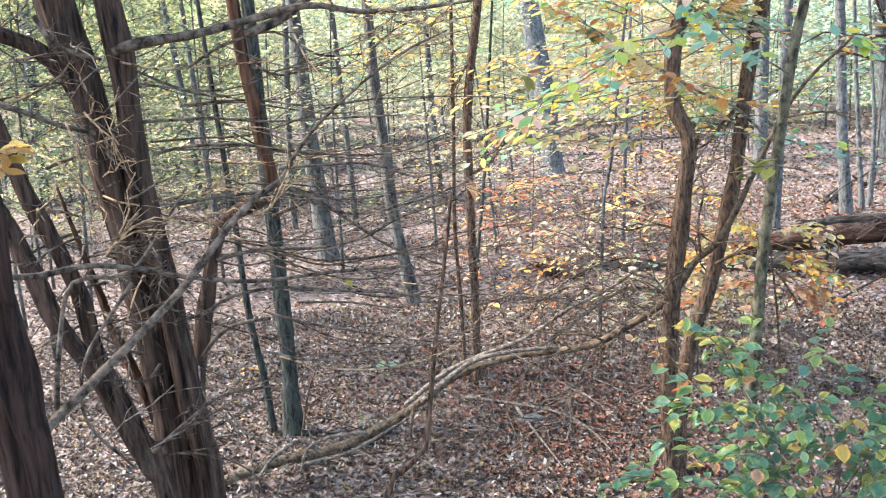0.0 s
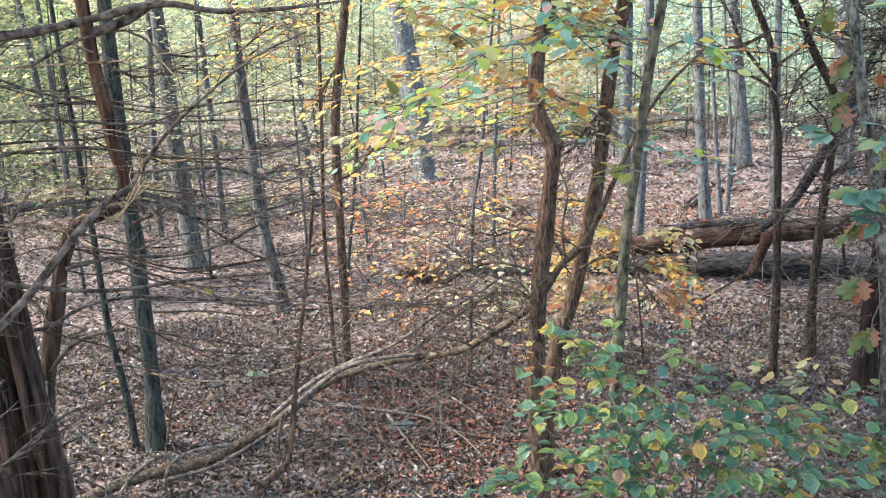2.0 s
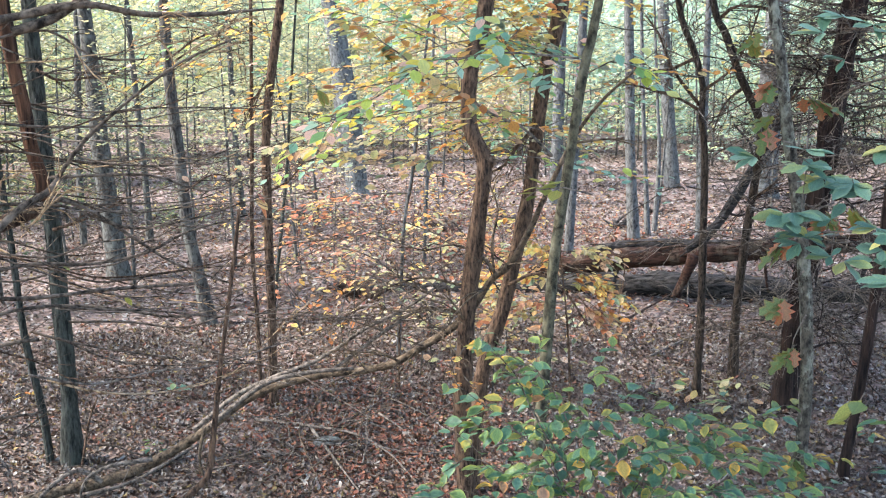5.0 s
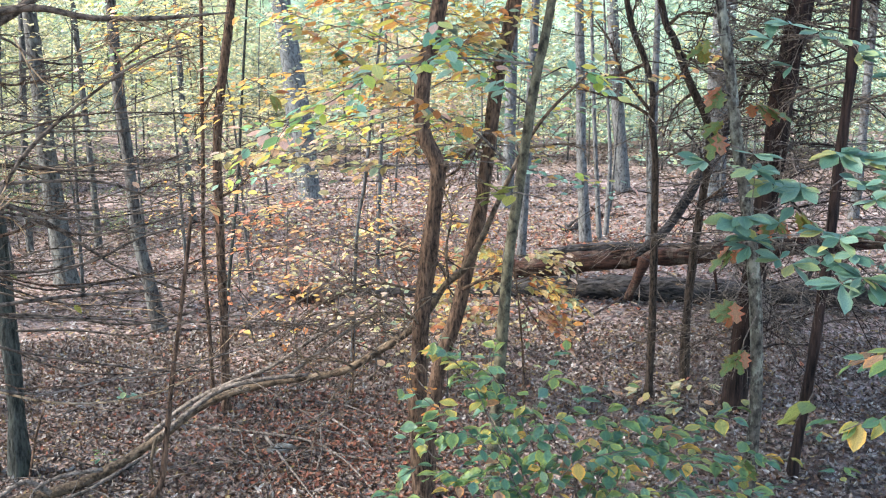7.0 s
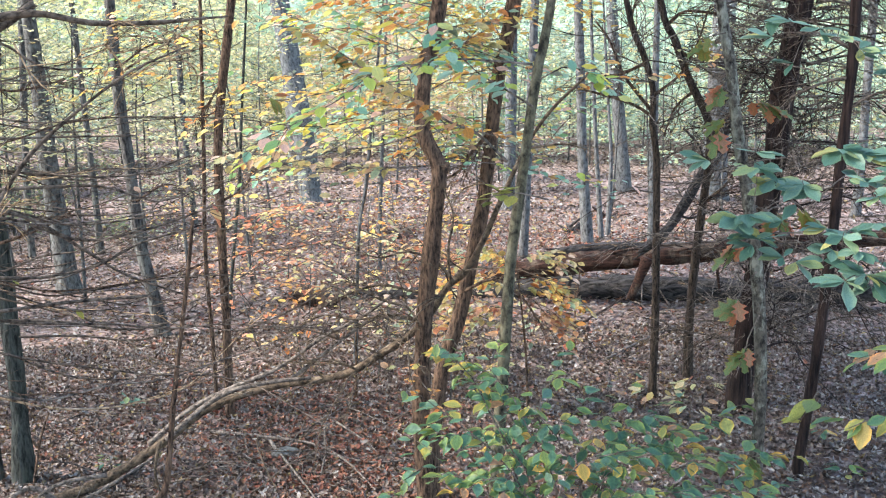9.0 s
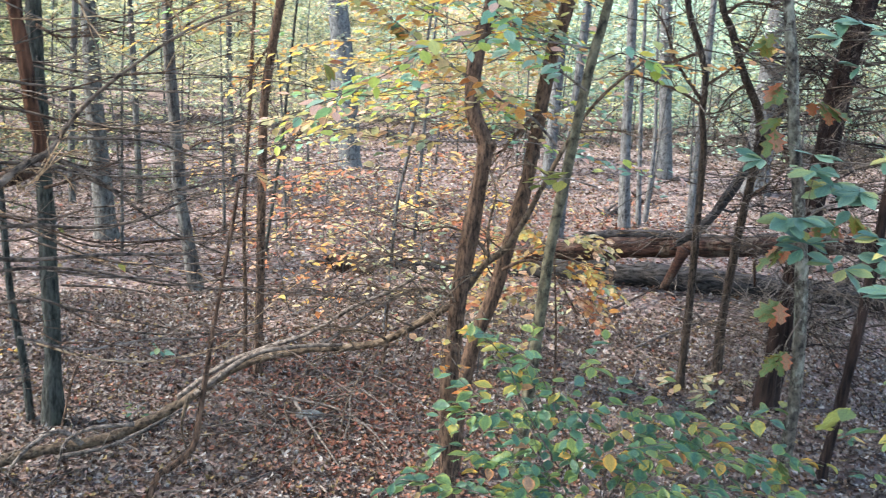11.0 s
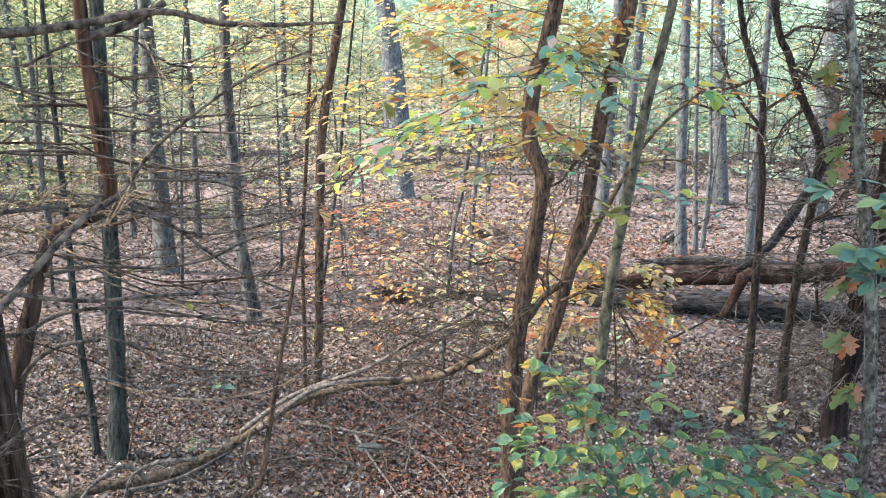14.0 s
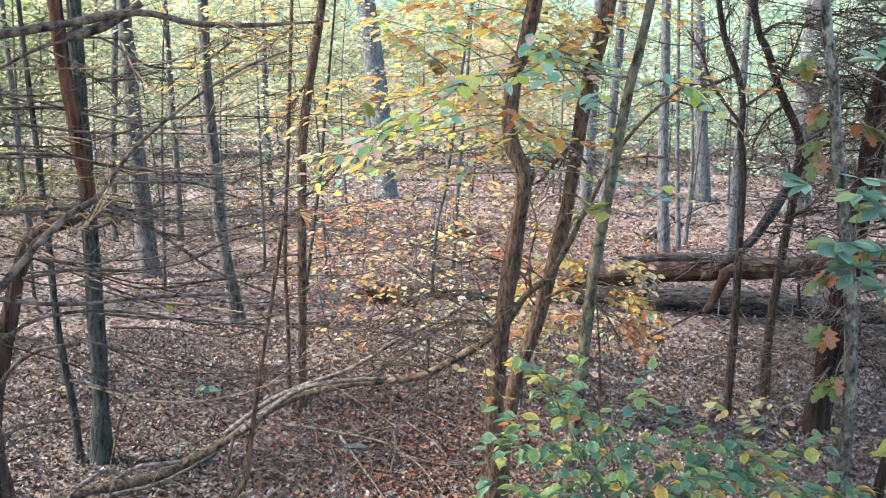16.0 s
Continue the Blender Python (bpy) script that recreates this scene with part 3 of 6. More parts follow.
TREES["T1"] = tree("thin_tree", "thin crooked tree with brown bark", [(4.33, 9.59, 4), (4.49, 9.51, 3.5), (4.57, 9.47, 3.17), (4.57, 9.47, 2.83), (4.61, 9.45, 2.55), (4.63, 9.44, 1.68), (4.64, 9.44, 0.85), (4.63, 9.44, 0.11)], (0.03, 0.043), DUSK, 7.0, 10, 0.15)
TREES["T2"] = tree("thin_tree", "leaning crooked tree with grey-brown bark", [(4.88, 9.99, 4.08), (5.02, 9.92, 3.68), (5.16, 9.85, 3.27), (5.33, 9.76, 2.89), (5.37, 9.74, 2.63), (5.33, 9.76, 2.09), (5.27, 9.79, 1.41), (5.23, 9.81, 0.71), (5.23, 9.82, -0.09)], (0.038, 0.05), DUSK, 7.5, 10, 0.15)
# trunk colour darkened to hold the shade of the thicket around it
TREES["CR"] = tree("red_cedar", "red cedar with shaggy reddish bark and dead lower branches", [(5.59, 8.56, 4.01), (5.52, 8.6, 3.45), (5.48, 8.63, 2.87), (5.39, 8.68, 1.89), (5.3, 8.74, 0.98), (5.25, 8.77, 0.15)], (0.1, 0.105), DARK_SHADED_BARK, 9.0, 14, 0.25, ridge=0.36)
TREES["TRS"] = tree("leaning_tree", "dark thin tree leaning", [(5.04, 6.99, 3.91), (5.04, 7, 3.28), (5, 7.02, 2.62), (4.98, 7.04, 1.93), (4.94, 7.07, 1.23), (4.88, 7.1, 0.54), (4.85, 7.13, 0.14)], (0.04, 0.042), DARK_SHADED_BARK, 7.5, 10, 0.2, ridge=0.25)
TREES["BM"] = tree("lichened_sapling", "pale lichened sapling with a few oak leaves", [(2.69, 4.82, 3.77), (2.74, 4.79, 3.46), (2.78, 4.77, 3.14), (2.83, 4.74, 2.83), (2.88, 4.71, 2.47), (2.91, 4.69, 2.14), (2.93, 4.68, 1.71), (2.92, 4.69, 1.19)], (0.027, 0.037), LICHEN, 6.5, 10, 0.16)


def trunk_skin(tree_ob):
    """Points on a tree's trunk, in the world."""
    trunk = next(c for c in tree_ob.children if c.name.split(".")[0] == "trunk")
    return [Vector(v.co) + tree_ob.location for v in trunk.data.vertices]


def knob(tree_ob, at, size, mat):
    """A burl on a trunk."""
    bm = bmesh.new()
    bmesh.ops.create_icosphere(bm, subdivisions=3, radius=size)
    for v in bm.verts:
        v.co = v.co * (1 + 0.3 * noise.noise(v.co * 40)) + Vector(at)
    part("burl", bm, mat, tree_ob)


knob(TREES["B"], (1.71, 6.66, 2.78), 0.042, BROWN)
knob(TREES["TRS"], (4.92, 6.96, 1.94), 0.04, DARK_SHADED_BARK)


# far trunks: line, radius above and below
rows = []
rows += [("oak_tree", "thick grey oak trunk behind the thicket", [(-2.2, 16.62, 4.32), (-2.14, 16.62, 3.21), (-2.09, 16.63, 2.06), (-1.96, 16.65, 0.27)], (0.1, 0.17))]
rows += [("oak_tree", "straight pale grey oak trunk", [(2.42, 25.96, 4.74), (2.63, 25.94, 3.34), (2.84, 25.92, 1.78), (2.96, 25.91, 0.17)], (0.25, 0.29))]
rows += [("oak_tree", "grey oak trunk beyond the logs", [(7.22, 18.21, 4.3), (7.27, 18.19, 3.07), (7.32, 18.17, 1.6), (7.42, 18.13, 0.02)], (0.085, 0.1))]
rows += [("oak_tree", "stout grey oak trunk far off", [(10.97, 25.31, 4.61), (11.1, 25.26, 2.89), (11.25, 25.19, 1.12), (11.34, 25.15, -0.04)], (0.15, 0.18))]
rows += [("thin_tree", "slim grey trunk beyond the logs", [(7.65, 18.57, 3.69), (7.72, 18.54, 2.2), (7.79, 18.52, 1.11), (7.86, 18.49, -0)], (0.035, 0.05))]
rows += [("thin_tree", "slim pale trunk beyond the logs", [(8.14, 18.91, 2.72), (8.21, 18.88, 1.5), (8.17, 18.9, -0.09)], (0.03, 0.05))]
rows += [("oak_tree", "grey trunk behind the sapling", [(5.94, 17.08, 3.88), (5.89, 17.1, 2.63), (5.83, 17.12, 1.34), (5.78, 17.14, 0.12)], (0.075, 0.085))]
rows += [("thin_tree", "pale slim trunk near the log", [(7.88, 16.28, 2.33), (7.88, 16.28, 1.36), (7.88, 16.28, 0.32)], (0.07, 0.08))]
rows += [("oak_tree", "grey trunk between far saplings", [(7.42, 22.91, 3.26), (7.39, 22.92, 1.7), (7.35, 22.94, 0.22)], (0.13, 0.15))]
rows += [("thin_tree", "slim grey far sapling", [(-0.11, 23.07, 4.62), (-0.09, 23.07, 3.16), (-0.05, 23.07, 1.66), (0.03, 23.07, 0.25)], (0.06, 0.07))]
rows += [("thin_tree", "pair of thin far saplings", [(-2.76, 19.87, 4.49), (-2.85, 19.86, 2.85), (-2.93, 19.84, 1.05), (-2.93, 19.85, 0.07)], (0.06, 0.07))]
rows += [("thin_tree", "thin far sapling leaning", [(-4.79, 20.5, 2.66), (-4.71, 20.52, 1.04), (-4.64, 20.54, 0.26)], (0.06, 0.07))]
rows += [("thin_tree", "thin sapling with fork", [(2.02, 11.4, 2.58), (1.96, 11.41, 2.07), (1.88, 11.43, 1.61), (1.83, 11.43, 0.81), (1.79, 11.44, -0.16)], (0.018, 0.024))]
rows += [("thin_tree", "thin straight far sapling", [(3.16, 16.78, 1.96), (3.12, 16.79, 1.19), (3.08, 16.8, 0.12)], (0.03, 0.035))]
rows += [("oak_tree", "dark trunk at the edge of the woods", [(14.41, 19.34, 4.72), (14.38, 19.37, 2.81), (14.36, 19.38, 1.08), (14.31, 19.42, -0.19)], (0.09, 0.1))]
rows += [("oak_tree", "grey trunk in the far woods", [(12.81, 22.76, 4.89), (12.76, 22.79, 3.28), (12.71, 22.82, 1.48), (12.71, 22.82, 0.35)], (0.27, 0.32))]
rows += [("oak_tree", "far grey trunk in yellow foliage", [(2.86, 29.86, 4.56), (2.95, 29.85, 2.62), (3.05, 29.85, 0.64)], (0.2, 0.22))]
rows += [("thin_tree", "thin trunk in yellow foliage", [(-5.88, 23.27, 4.02), (-5.7, 23.31, 2.24), (-5.6, 23.34, 0.53), (-5.56, 23.35, -0.41)], (0.07, 0.08))]
rows += [("thin_tree", "thin dark trunk at the thicket", [(-1.89, 19.91, 4.41), (-1.83, 19.92, 3.02), (-1.75, 19.92, 1.13)], (0.05, 0.06))]
rows += [("oak_tree", "far trunk in shade", [(-9.44, 24.23, 5), (-9.52, 24.19, 2.39), (-9.54, 24.19, 0.22)], (0.12, 0.14))]
for name, label, pts, radii in rows:
    tree(name, label, pts, radii, SILVER if "straight pale" in label else PALE_BARK if pts[0][0] > 2 else FAR_BARK, 11.0 if name == "oak_tree" else 7.0, 10 if name == "oak_tree" else 7, 0.08, "far trees")


# dead red cedar clump near the camera
def cedar_clump():
    base = (-2.25, 7.85)
    ob = thing("red_cedar_clump", (base[0] * 0.62, base[1] * 0.62, 0.0), "clump of dark red cedar stems with dead branches", "tree")
    stems = []
    stems += [([(-1.68, 4.6, 3.88), (-1.6, 4.63, 3.45), (-1.54, 4.65, 3.12), (-1.48, 4.67, 2.74), (-1.44, 4.68, 2.4), (-1.4, 4.69, 2.06), (-1.38, 4.7, 1.65), (-1.375, 4.7, 1.34)], (0.072, 0.086), CEDAR)]
    stems += [([(-1.43, 4.58, 3.86), (-1.39, 4.59, 3.47), (-1.38, 4.6, 3.06), (-1.34, 4.61, 2.69), (-1.3, 4.62, 2.36), (-1.26, 4.63, 1.96), (-1.22, 4.64, 1.61), (-1.21, 4.64, 1.36)], (0.05, 0.062), CEDAR)]
    stems += [([(-2.14, 4.07, 3.48), (-2.04, 4.12, 3.29), (-1.95, 4.17, 3.09), (-1.86, 4.21, 2.9), (-1.78, 4.24, 2.66), (-1.71, 4.27, 2.4), (-1.6, 4.31, 2.17), (-1.5, 4.35, 1.91), (-1.41, 4.38, 1.64), (-1.35, 4.4, 1.43)], (0.034, 0.042), CEDAR)]
    stems += [([(-2.03, 4.24, 3.83), (-1.94, 4.28, 3.51), (-1.88, 4.31, 3.31), (-1.84, 4.32, 3.17), (-1.79, 4.34, 2.96), (-1.72, 4.37, 2.75), (-1.64, 4.4, 2.49), (-1.61, 4.42, 2.24), (-1.54, 4.44, 2.01), (-1.47, 4.46, 1.78), (-1.37, 4.5, 1.44)], (0.03, 0.04), CEDAR)]
    stems += [([(-1.78, 4.67, 2.94), (-1.74, 4.69, 2.75), (-1.7, 4.7, 2.58), (-1.66, 4.72, 2.41), (-1.61, 4.73, 2.19), (-1.55, 4.75, 1.99), (-1.48, 4.78, 1.74), (-1.4, 4.8, 1.39)], (0.006, 0.032), CEDAR_SUNLIT_RED)]
    stems += [([(-1.96, 4.49, 3.67), (-1.84, 4.54, 3.62), (-1.74, 4.58, 3.56), (-1.65, 4.61, 3.44), (-1.59, 4.63, 3.27), (-1.54, 4.65, 3.06)], (0.032, 0.038), CEDAR)]
    stems += [([(-1.66, 3.56, 2.89), (-1.65, 3.56, 2.67), (-1.64, 3.56, 2.46), (-1.62, 3.57, 2.21), (-1.59, 3.58, 1.89)], (0.075, 0.1), CEDAR_SHADED)]
    for k, (pts, radii, mat) in enumerate(stems):
        bm = bmesh.new()
        if k not in (5,):
            pts = to_ground(pts)
        if k in (0, 1, 6):
            pts = to_top(pts, 7.5)
        if k in (0, 1, 2, 3, 4):
            rr = list(np.linspace(radii[0], radii[1], len(pts) - 1)) + [radii[1] * 1.7]
        else:
            rr = radii
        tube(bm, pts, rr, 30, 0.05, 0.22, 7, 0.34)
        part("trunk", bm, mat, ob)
    line = to_ground([(-0.94, 4.91, 3.83), (-0.91, 4.92, 3.51), (-0.88, 4.92, 3.27), (-0.85, 4.93, 3.05), (-0.82, 4.93, 2.92), (-0.84, 4.93, 2.82), (-0.94, 4.91, 2.76), (-1.06, 4.89, 2.71), (-1.13, 4.87, 2.54), (-1.19, 4.86, 2.29), (-1.24, 4.84, 2.06), (-1.28, 4.83, 1.77), (-1.3, 4.83, 1.47)])
    # upper piece takes the sunlit colour, the foot plain cedar bark
    for piece, radii, mat, label in ((line[:6], (0.03, 0.033), CEDAR_SUNLIT_RED, "reddish upper part of a dead stem, coloured as sunlit"), (line[5:], (0.034, 0.04), CEDAR, "crooked dark foot of a dead stem")):
        bm = bmesh.new()
        tube(bm, piece, radii, 16, 0.05, 0.3, 12, 0.2)
        part("snag", bm, mat, ob, label)
    # crown and its limbs lie out of view, added to shade the floor
    r = np.random.default_rng(15)
    c = np.concatenate([r.normal(0, 1, (700, 3)) * (0.6, 0.6, 0.5) + o for o in ((-1.9, 4.7, 6.2), (-0.9, 5.4, 6.6), (-0.2, 4.9, 7.0), (-1.4, 5.9, 7.2), (-2.3, 5.3, 7.4), (-0.6, 6.3, 7.6))])
    c[:, 2] = np.maximum(c[:, 2], 5.0)
    leaf_cloud("crown", c, r.uniform(0.12, 0.24, len(c)), "simple", FAR_DARK, ob, 0.7, kind="stuff", r=r)
    bm = bmesh.new()
    for e in ((-1.9, 4.7, 6.2), (-0.9, 5.4, 6.6), (-0.2, 4.9, 7.0), (-1.4, 5.9, 7.2), (-0.6, 6.3, 7.6)):
        tube(bm, [(-1.75, 4.5, 5.2), ((e[0] - 1.75) / 2, (e[1] + 4.5) / 2, e[2] - 0.5), e], (0.05, 0.015), 6, 0.3)
    tagged(part("branchwork", bm, CEDAR, ob), kind="stuff")
    return ob


CEDARS = cedar_clump()


# ---- logs ----
def log(label, pts, radii, mat, stubs, rough=0.3):
    r = np.random.default_rng(int(radii[1] * 1000))
    c = Vector(pts[0])
    ob = thing("fallen_log", (c.x, c.y, gz(c.x, c.y)), label, "log", "fallen logs")
    bm = bmesh.new()
    tube(bm, pts, radii, 26, 0.07, rough, 4, 0.3)
    part("log", bm, mat, ob)
    d = (Vector(pts[0]) - Vector(pts[1])).normalized()
    up, side = Vector((0, 0, 1)), d.cross(Vector((0, 0, 1)))
    for k in range(9):
        a = k * 0.7
        o = c + (up * math.sin(a) + side * math.cos(a)) * radii[0] * 0.7
        bm = bmesh.new()
        tube(bm, [tuple(o - d * 0.15), tuple(o + d * r.uniform(0.02, 0.1)), tuple(o + d * r.uniform(0.12, 0.3) + up * r.normal(0, 0.03))], (radii[0] * 0.42, 0.006), 6, 0.08, 0.3)
        part("splinter", bm, mat, ob)
    # loose strips of splitting bark along the upper side
    along = spline(pts, 0.1)
    for k in range(44):
        i = int(r.integers(2, max(3, len(along) - 16)))
        m = int(r.integers(5, 14))
        a = r.uniform(0.2, 2.9)
        rad = float(np.interp(i / len(along), np.linspace(0, 1, len(radii)), radii))
        off = (up * math.sin(a) + side * math.cos(a)) * rad * r.uniform(0.92, 1.03)
        bm = bmesh.new()
        tube(bm, [tuple(q + off + Vector(r.normal(0, 0.008, 3))) for q in along[i:i + m:3]], (rad * r.uniform(0.05, 0.17), 0.006), 5, 0.1, 0.5, 9)
        part("bark_strip", bm, mat if k % 4 else PEELED, ob)
    for line, rad in stubs:
        bm = bmesh.new()
        tube(bm, line, (rad, rad * 0.7), 9, 0.07, 0.3, 8)
        part("branch_stub", bm, mat, ob)
    return ob


log("rotten red-brown fallen log propped above another", [(4.24, 13.88, 0.42), (4.61, 13.76, 0.5), (4.96, 13.64, 0.55), (5.71, 13.35, 0.65), (6.36, 13.05, 0.73), (7.51, 12.43, 0.88), (8.6, 11.7, 1.06), (9.64, 10.86, 1.23)], (0.085, 0.125, 0.138, 0.138, 0.13, 0.115, 0.1, 0.09), ROTTEN, (
    ([(6.2, 12.91, 0.74), (6.1, 12.95, 0.45), (5.99, 13, 0.14)], 0.09), ([(7.12, 12.54, 0.84), (7.09, 12.56, 0.64), (7.13, 12.53, 0.28)], 0.03)))
log("weathered grey fallen log lying on the litter", [(1.82, 14.9, -0.01), (2.99, 14.71, -0.01), (4.65, 14.28, 0.08), (5.92, 13.8, 0.12), (7.24, 13.16, 0.15), (8.51, 12.38, 0.21), (10.02, 11.19, 0.34)], (0.1, 0.12, 0.17, 0.18, 0.17, 0.15, 0.13), LOG_GREY, (
    ([(8.27, 12.18, 0.29), (8.32, 12.14, 0.58), (8.4, 12.09, 0.79)], 0.04), ([(5.34, 13.71, 0.21), (5.4, 13.69, 0.51), (5.36, 13.71, 0.68)], 0.025)))
log("leaning dead limb of the fallen tree", [(6.05, 12.54, 1), (6.16, 12.48, 1.1), (6.38, 12.37, 1.43), (6.65, 12.23, 2.04), (6.86, 12.11, 2.53), (6.99, 12.04, 2.93), (7.16, 11.94, 3.37)], (0.075, 0.03), LOG_GREY, (
    ([(6.38, 12.37, 1.43), (6.52, 12.3, 1.38), (6.81, 12.14, 1.51)], 0.02), ([(6.65, 12.23, 2.04), (6.61, 12.25, 2.32), (6.41, 12.36, 2.59)], 0.018), ([(6.86, 12.11, 2.53), (7.19, 11.92, 2.61), (7.43, 11.77, 2.79)], 0.018)))
log("grey log lying behind the others", [(5.78, 15.26, 0.44), (6.58, 14.93, 0.52), (7.54, 14.47, 0.52), (8.29, 14.06, 0.65)], (0.07, 0.1), LOG_GREY, ())


def root_heap(label, at, n, size, seed, mat):
    """A heap of torn roots and rotten wood."""
    r = np.random.default_rng(seed)
    z = gz(*at)
    ob = thing("root_heap", (*at, z), label, "dead wood", "dead wood")
    for k in range(n):
        a = r.uniform(0, 6.28)
        e = Vector((math.cos(a), math.sin(a) * 0.6, r.uniform(0.05, 0.9))) * size * r.uniform(0.6, 1.2)
        o = Vector((at[0] + r.normal(0, size * 0.25), at[1] + r.normal(0, size * 0.2), z - 0.02))
        bm = bmesh.new()
        tube(bm, [tuple(o), tuple(o + e * 0.5 + Vector((0, 0, 0.06 * size))), tuple(o + e)], (size * r.uniform(0.1, 0.22), size * 0.03), 7, 0.06, 0.4, 12)
        part("root", bm, mat, ob)


root_heap("dark torn roots at a rotten log's end", (1.70, 14.45), 16, 0.42, 4, CEDAR)
root_heap("dark rotten stump remains on the litter", (4.09, 20.03), 11, 0.36, 8, CEDAR)
root_heap("dead wood heap beyond the logs", (7.62, 19.59), 8, 0.36, 9, LOG_GREY)
root_heap("dark dead wood by far trunks", (9.14, 20.97), 7, 0.4, 10, CEDAR)


def stick(label, pts, rad, lift=0.03, mat=None):
    c = pts[0]
    ob = thing("fallen_stick", (c[0], c[1], gz(*c)), label, "stick", "fallen sticks")
    bm = bmesh.new()
    tube(bm, [(x, y, gz(x, y) + rad + lift) for x, y in pts], (rad, rad * 0.4), 6, 0.1, 0.25, 9)
    part("stem", bm, mat or TWIG, ob)


stick("pale forked stick lying on leaves", [(0.09, 9.55), (0.59, 9.24), (0.98, 8.90), (1.21, 8.43), (1.36, 7.73)], 0.02)
stick("pale stick lying on leaves", [(0.61, 9.17), (0.73, 8.47), (0.88, 7.63)], 0.018)
stick("dark stick lying near the logs", [(4.69, 11.87), (5.41, 12.58), (6.24, 13.46)], 0.024, 0.1, CEDAR)
stick("thin stick lying on leaves", [(4.60, 10.66), (5.53, 11.42), (6.93, 12.40)], 0.016)
stick("thin stick lying on leaves", [(0.89, 10.14), (1.44, 9.83), (1.81, 9.01)], 0.012)
stick("thin stick lying on leaves", [(1.06, 8.67), (1.46, 8.31), (2.03, 8.32)], 0.012)
stick("pale stick by the red cedar", [(5.35, 9.17), (5.67, 9.12)], 0.02, 0.05)
stick("grey bark strip lying on leaves", [(-1.13, 8.27), (-0.78, 8.43), (-0.51, 8.88)], 0.02, 0.02, LOG_GREY)
stick("grey stick under the fallen branch", [(-1.32, 7.98), (-0.90, 8.22), (-0.41, 9.00)], 0.022, 0.04)


def loose_sticks():
    r = np.random.default_rng(61)
    for k in range(64):
        x, y = sector(1, 6.5, 16, r, -0.3, 0.62)
        a, m = r.uniform(0, 6.28), r.uniform(0.25, 1.1)
        p, q = (float(x[0]), float(y[0])), (float(x[0]) + m * math.cos(a), float(y[0]) + m * math.sin(a))
        stick("thin grey stick lying on leaves", [p, ((p[0] + q[0]) / 2 + r.normal(0, 0.06), (p[1] + q[1]) / 2), q], r.uniform(0.005, 0.012), 0.03)


loose_sticks()


def stone(at, size):
    bm = bmesh.new()
    bmesh.ops.create_icosphere(bm, subdivisions=3, radius=size)
    z = gz(*at)
    for v in bm.verts:
        v.co *= 1 + 0.25 * noise.noise(v.co * 5 / size * 0.2)
        v.co = Vector((v.co.x * 1.3 + at[0], v.co.y + at[1], v.co.z * 0.5 + z + 0.02))
    ob = part("stone", bm, FAR_BARK, None)
    tagged(ob, "grey stone half sunk in leaf litter", "stone")


stone((0.74, 8.81), 0.11)


# ---- branches and leaves ----
def twiggy(bm, pts, length, r0, count, r, depth=1, spread=0.8, flat=0.6, sag=0.25, subs=4):
    """Side twigs into bm along a line of points, alternating, each a thin bent stem that may carry its own."""
    line = spline(pts, 0.06)
    n = len(line)
    for k in range(count):
        i = int(n * (0.18 + 0.8 * (k + r.uniform(0, 0.9)) / count))
        i = min(max(i, 1), n - 2)
        d = (line[i + 1] - line[i - 1]).normalized()
        side = d.cross(Vector((0, 0, 1)))
        side = side.normalized() if side.length > 0.05 else Vector((1, 0, 0))
        up = side.cross(d)
        s = 1 if (k % 2) else -1
        lift = r.normal(0, flat)
        w = (d * math.cos(spread) + (side * s * math.cos(lift) + up * math.sin(lift)) * math.sin(spread)).normalized()
        m = length * r.uniform(0.4, 1.15) * (1.1 - 0.55 * i / n)
        a = line[i]
        bend = Vector(r.normal(0, 0.14, 3)) * m
        b = a + w * m * 0.5 + bend
        c = a + (w * 0.8 + d * 0.35).normalized() * m + bend * 1.5 + Vector((0, 0, -sag * m * r.uniform(0, 1)))
        tube(bm, [tuple(a), tuple(b), tuple(c)], (r0, r0 * 0.45), 3, m / 3.2)
        if depth and m > 0.12:
            twiggy(bm, [tuple(a), tuple(b), tuple(c)], m * 0.45, r0 * 0.6, subs, r, depth - 1, spread, flat, sag)


def dead_branch(parent, pts, radii, mat, r, count=9, length=0.35, depth=1, seg=6, name="branch", tw=0.005, sag=0.25, flat=0.6, spread=0.8, subs=4):
    bm = bmesh.new()
    tube(bm, pts, radii, seg, 0.06, 0.2, 14)
    b = part(name, bm, mat, parent)
    if count:
        bm = bmesh.new()
        twiggy(bm, pts, length, min(tw, radii[1] * 0.9 + 0.001), count, r, depth, spread, flat, sag, subs)
        tagged(part("twig_spray", bm, mat, b), kind="stuff")
    return b


def arch(start, heading, length, rise, droop, r, wob=0.06):
    """A limb's line: out from start along a heading (radians from +x towards +y), rising or falling, then drooping."""
    out = []
    for k in range(5):
        t = k / 4
        out.append((start[0] + math.cos(heading) * length * t + r.normal(0, wob * length * t * 0.5),
                    start[1] + math.sin(heading) * length * t + r.normal(0, wob * length * t * 0.5),
                    start[2] + rise * length * t - droop * length * t * t + r.normal(0, wob * length * t * 0.5)))
    return out


OPEN_SIDE = Vector((-0.3, -0.78, 0.55))


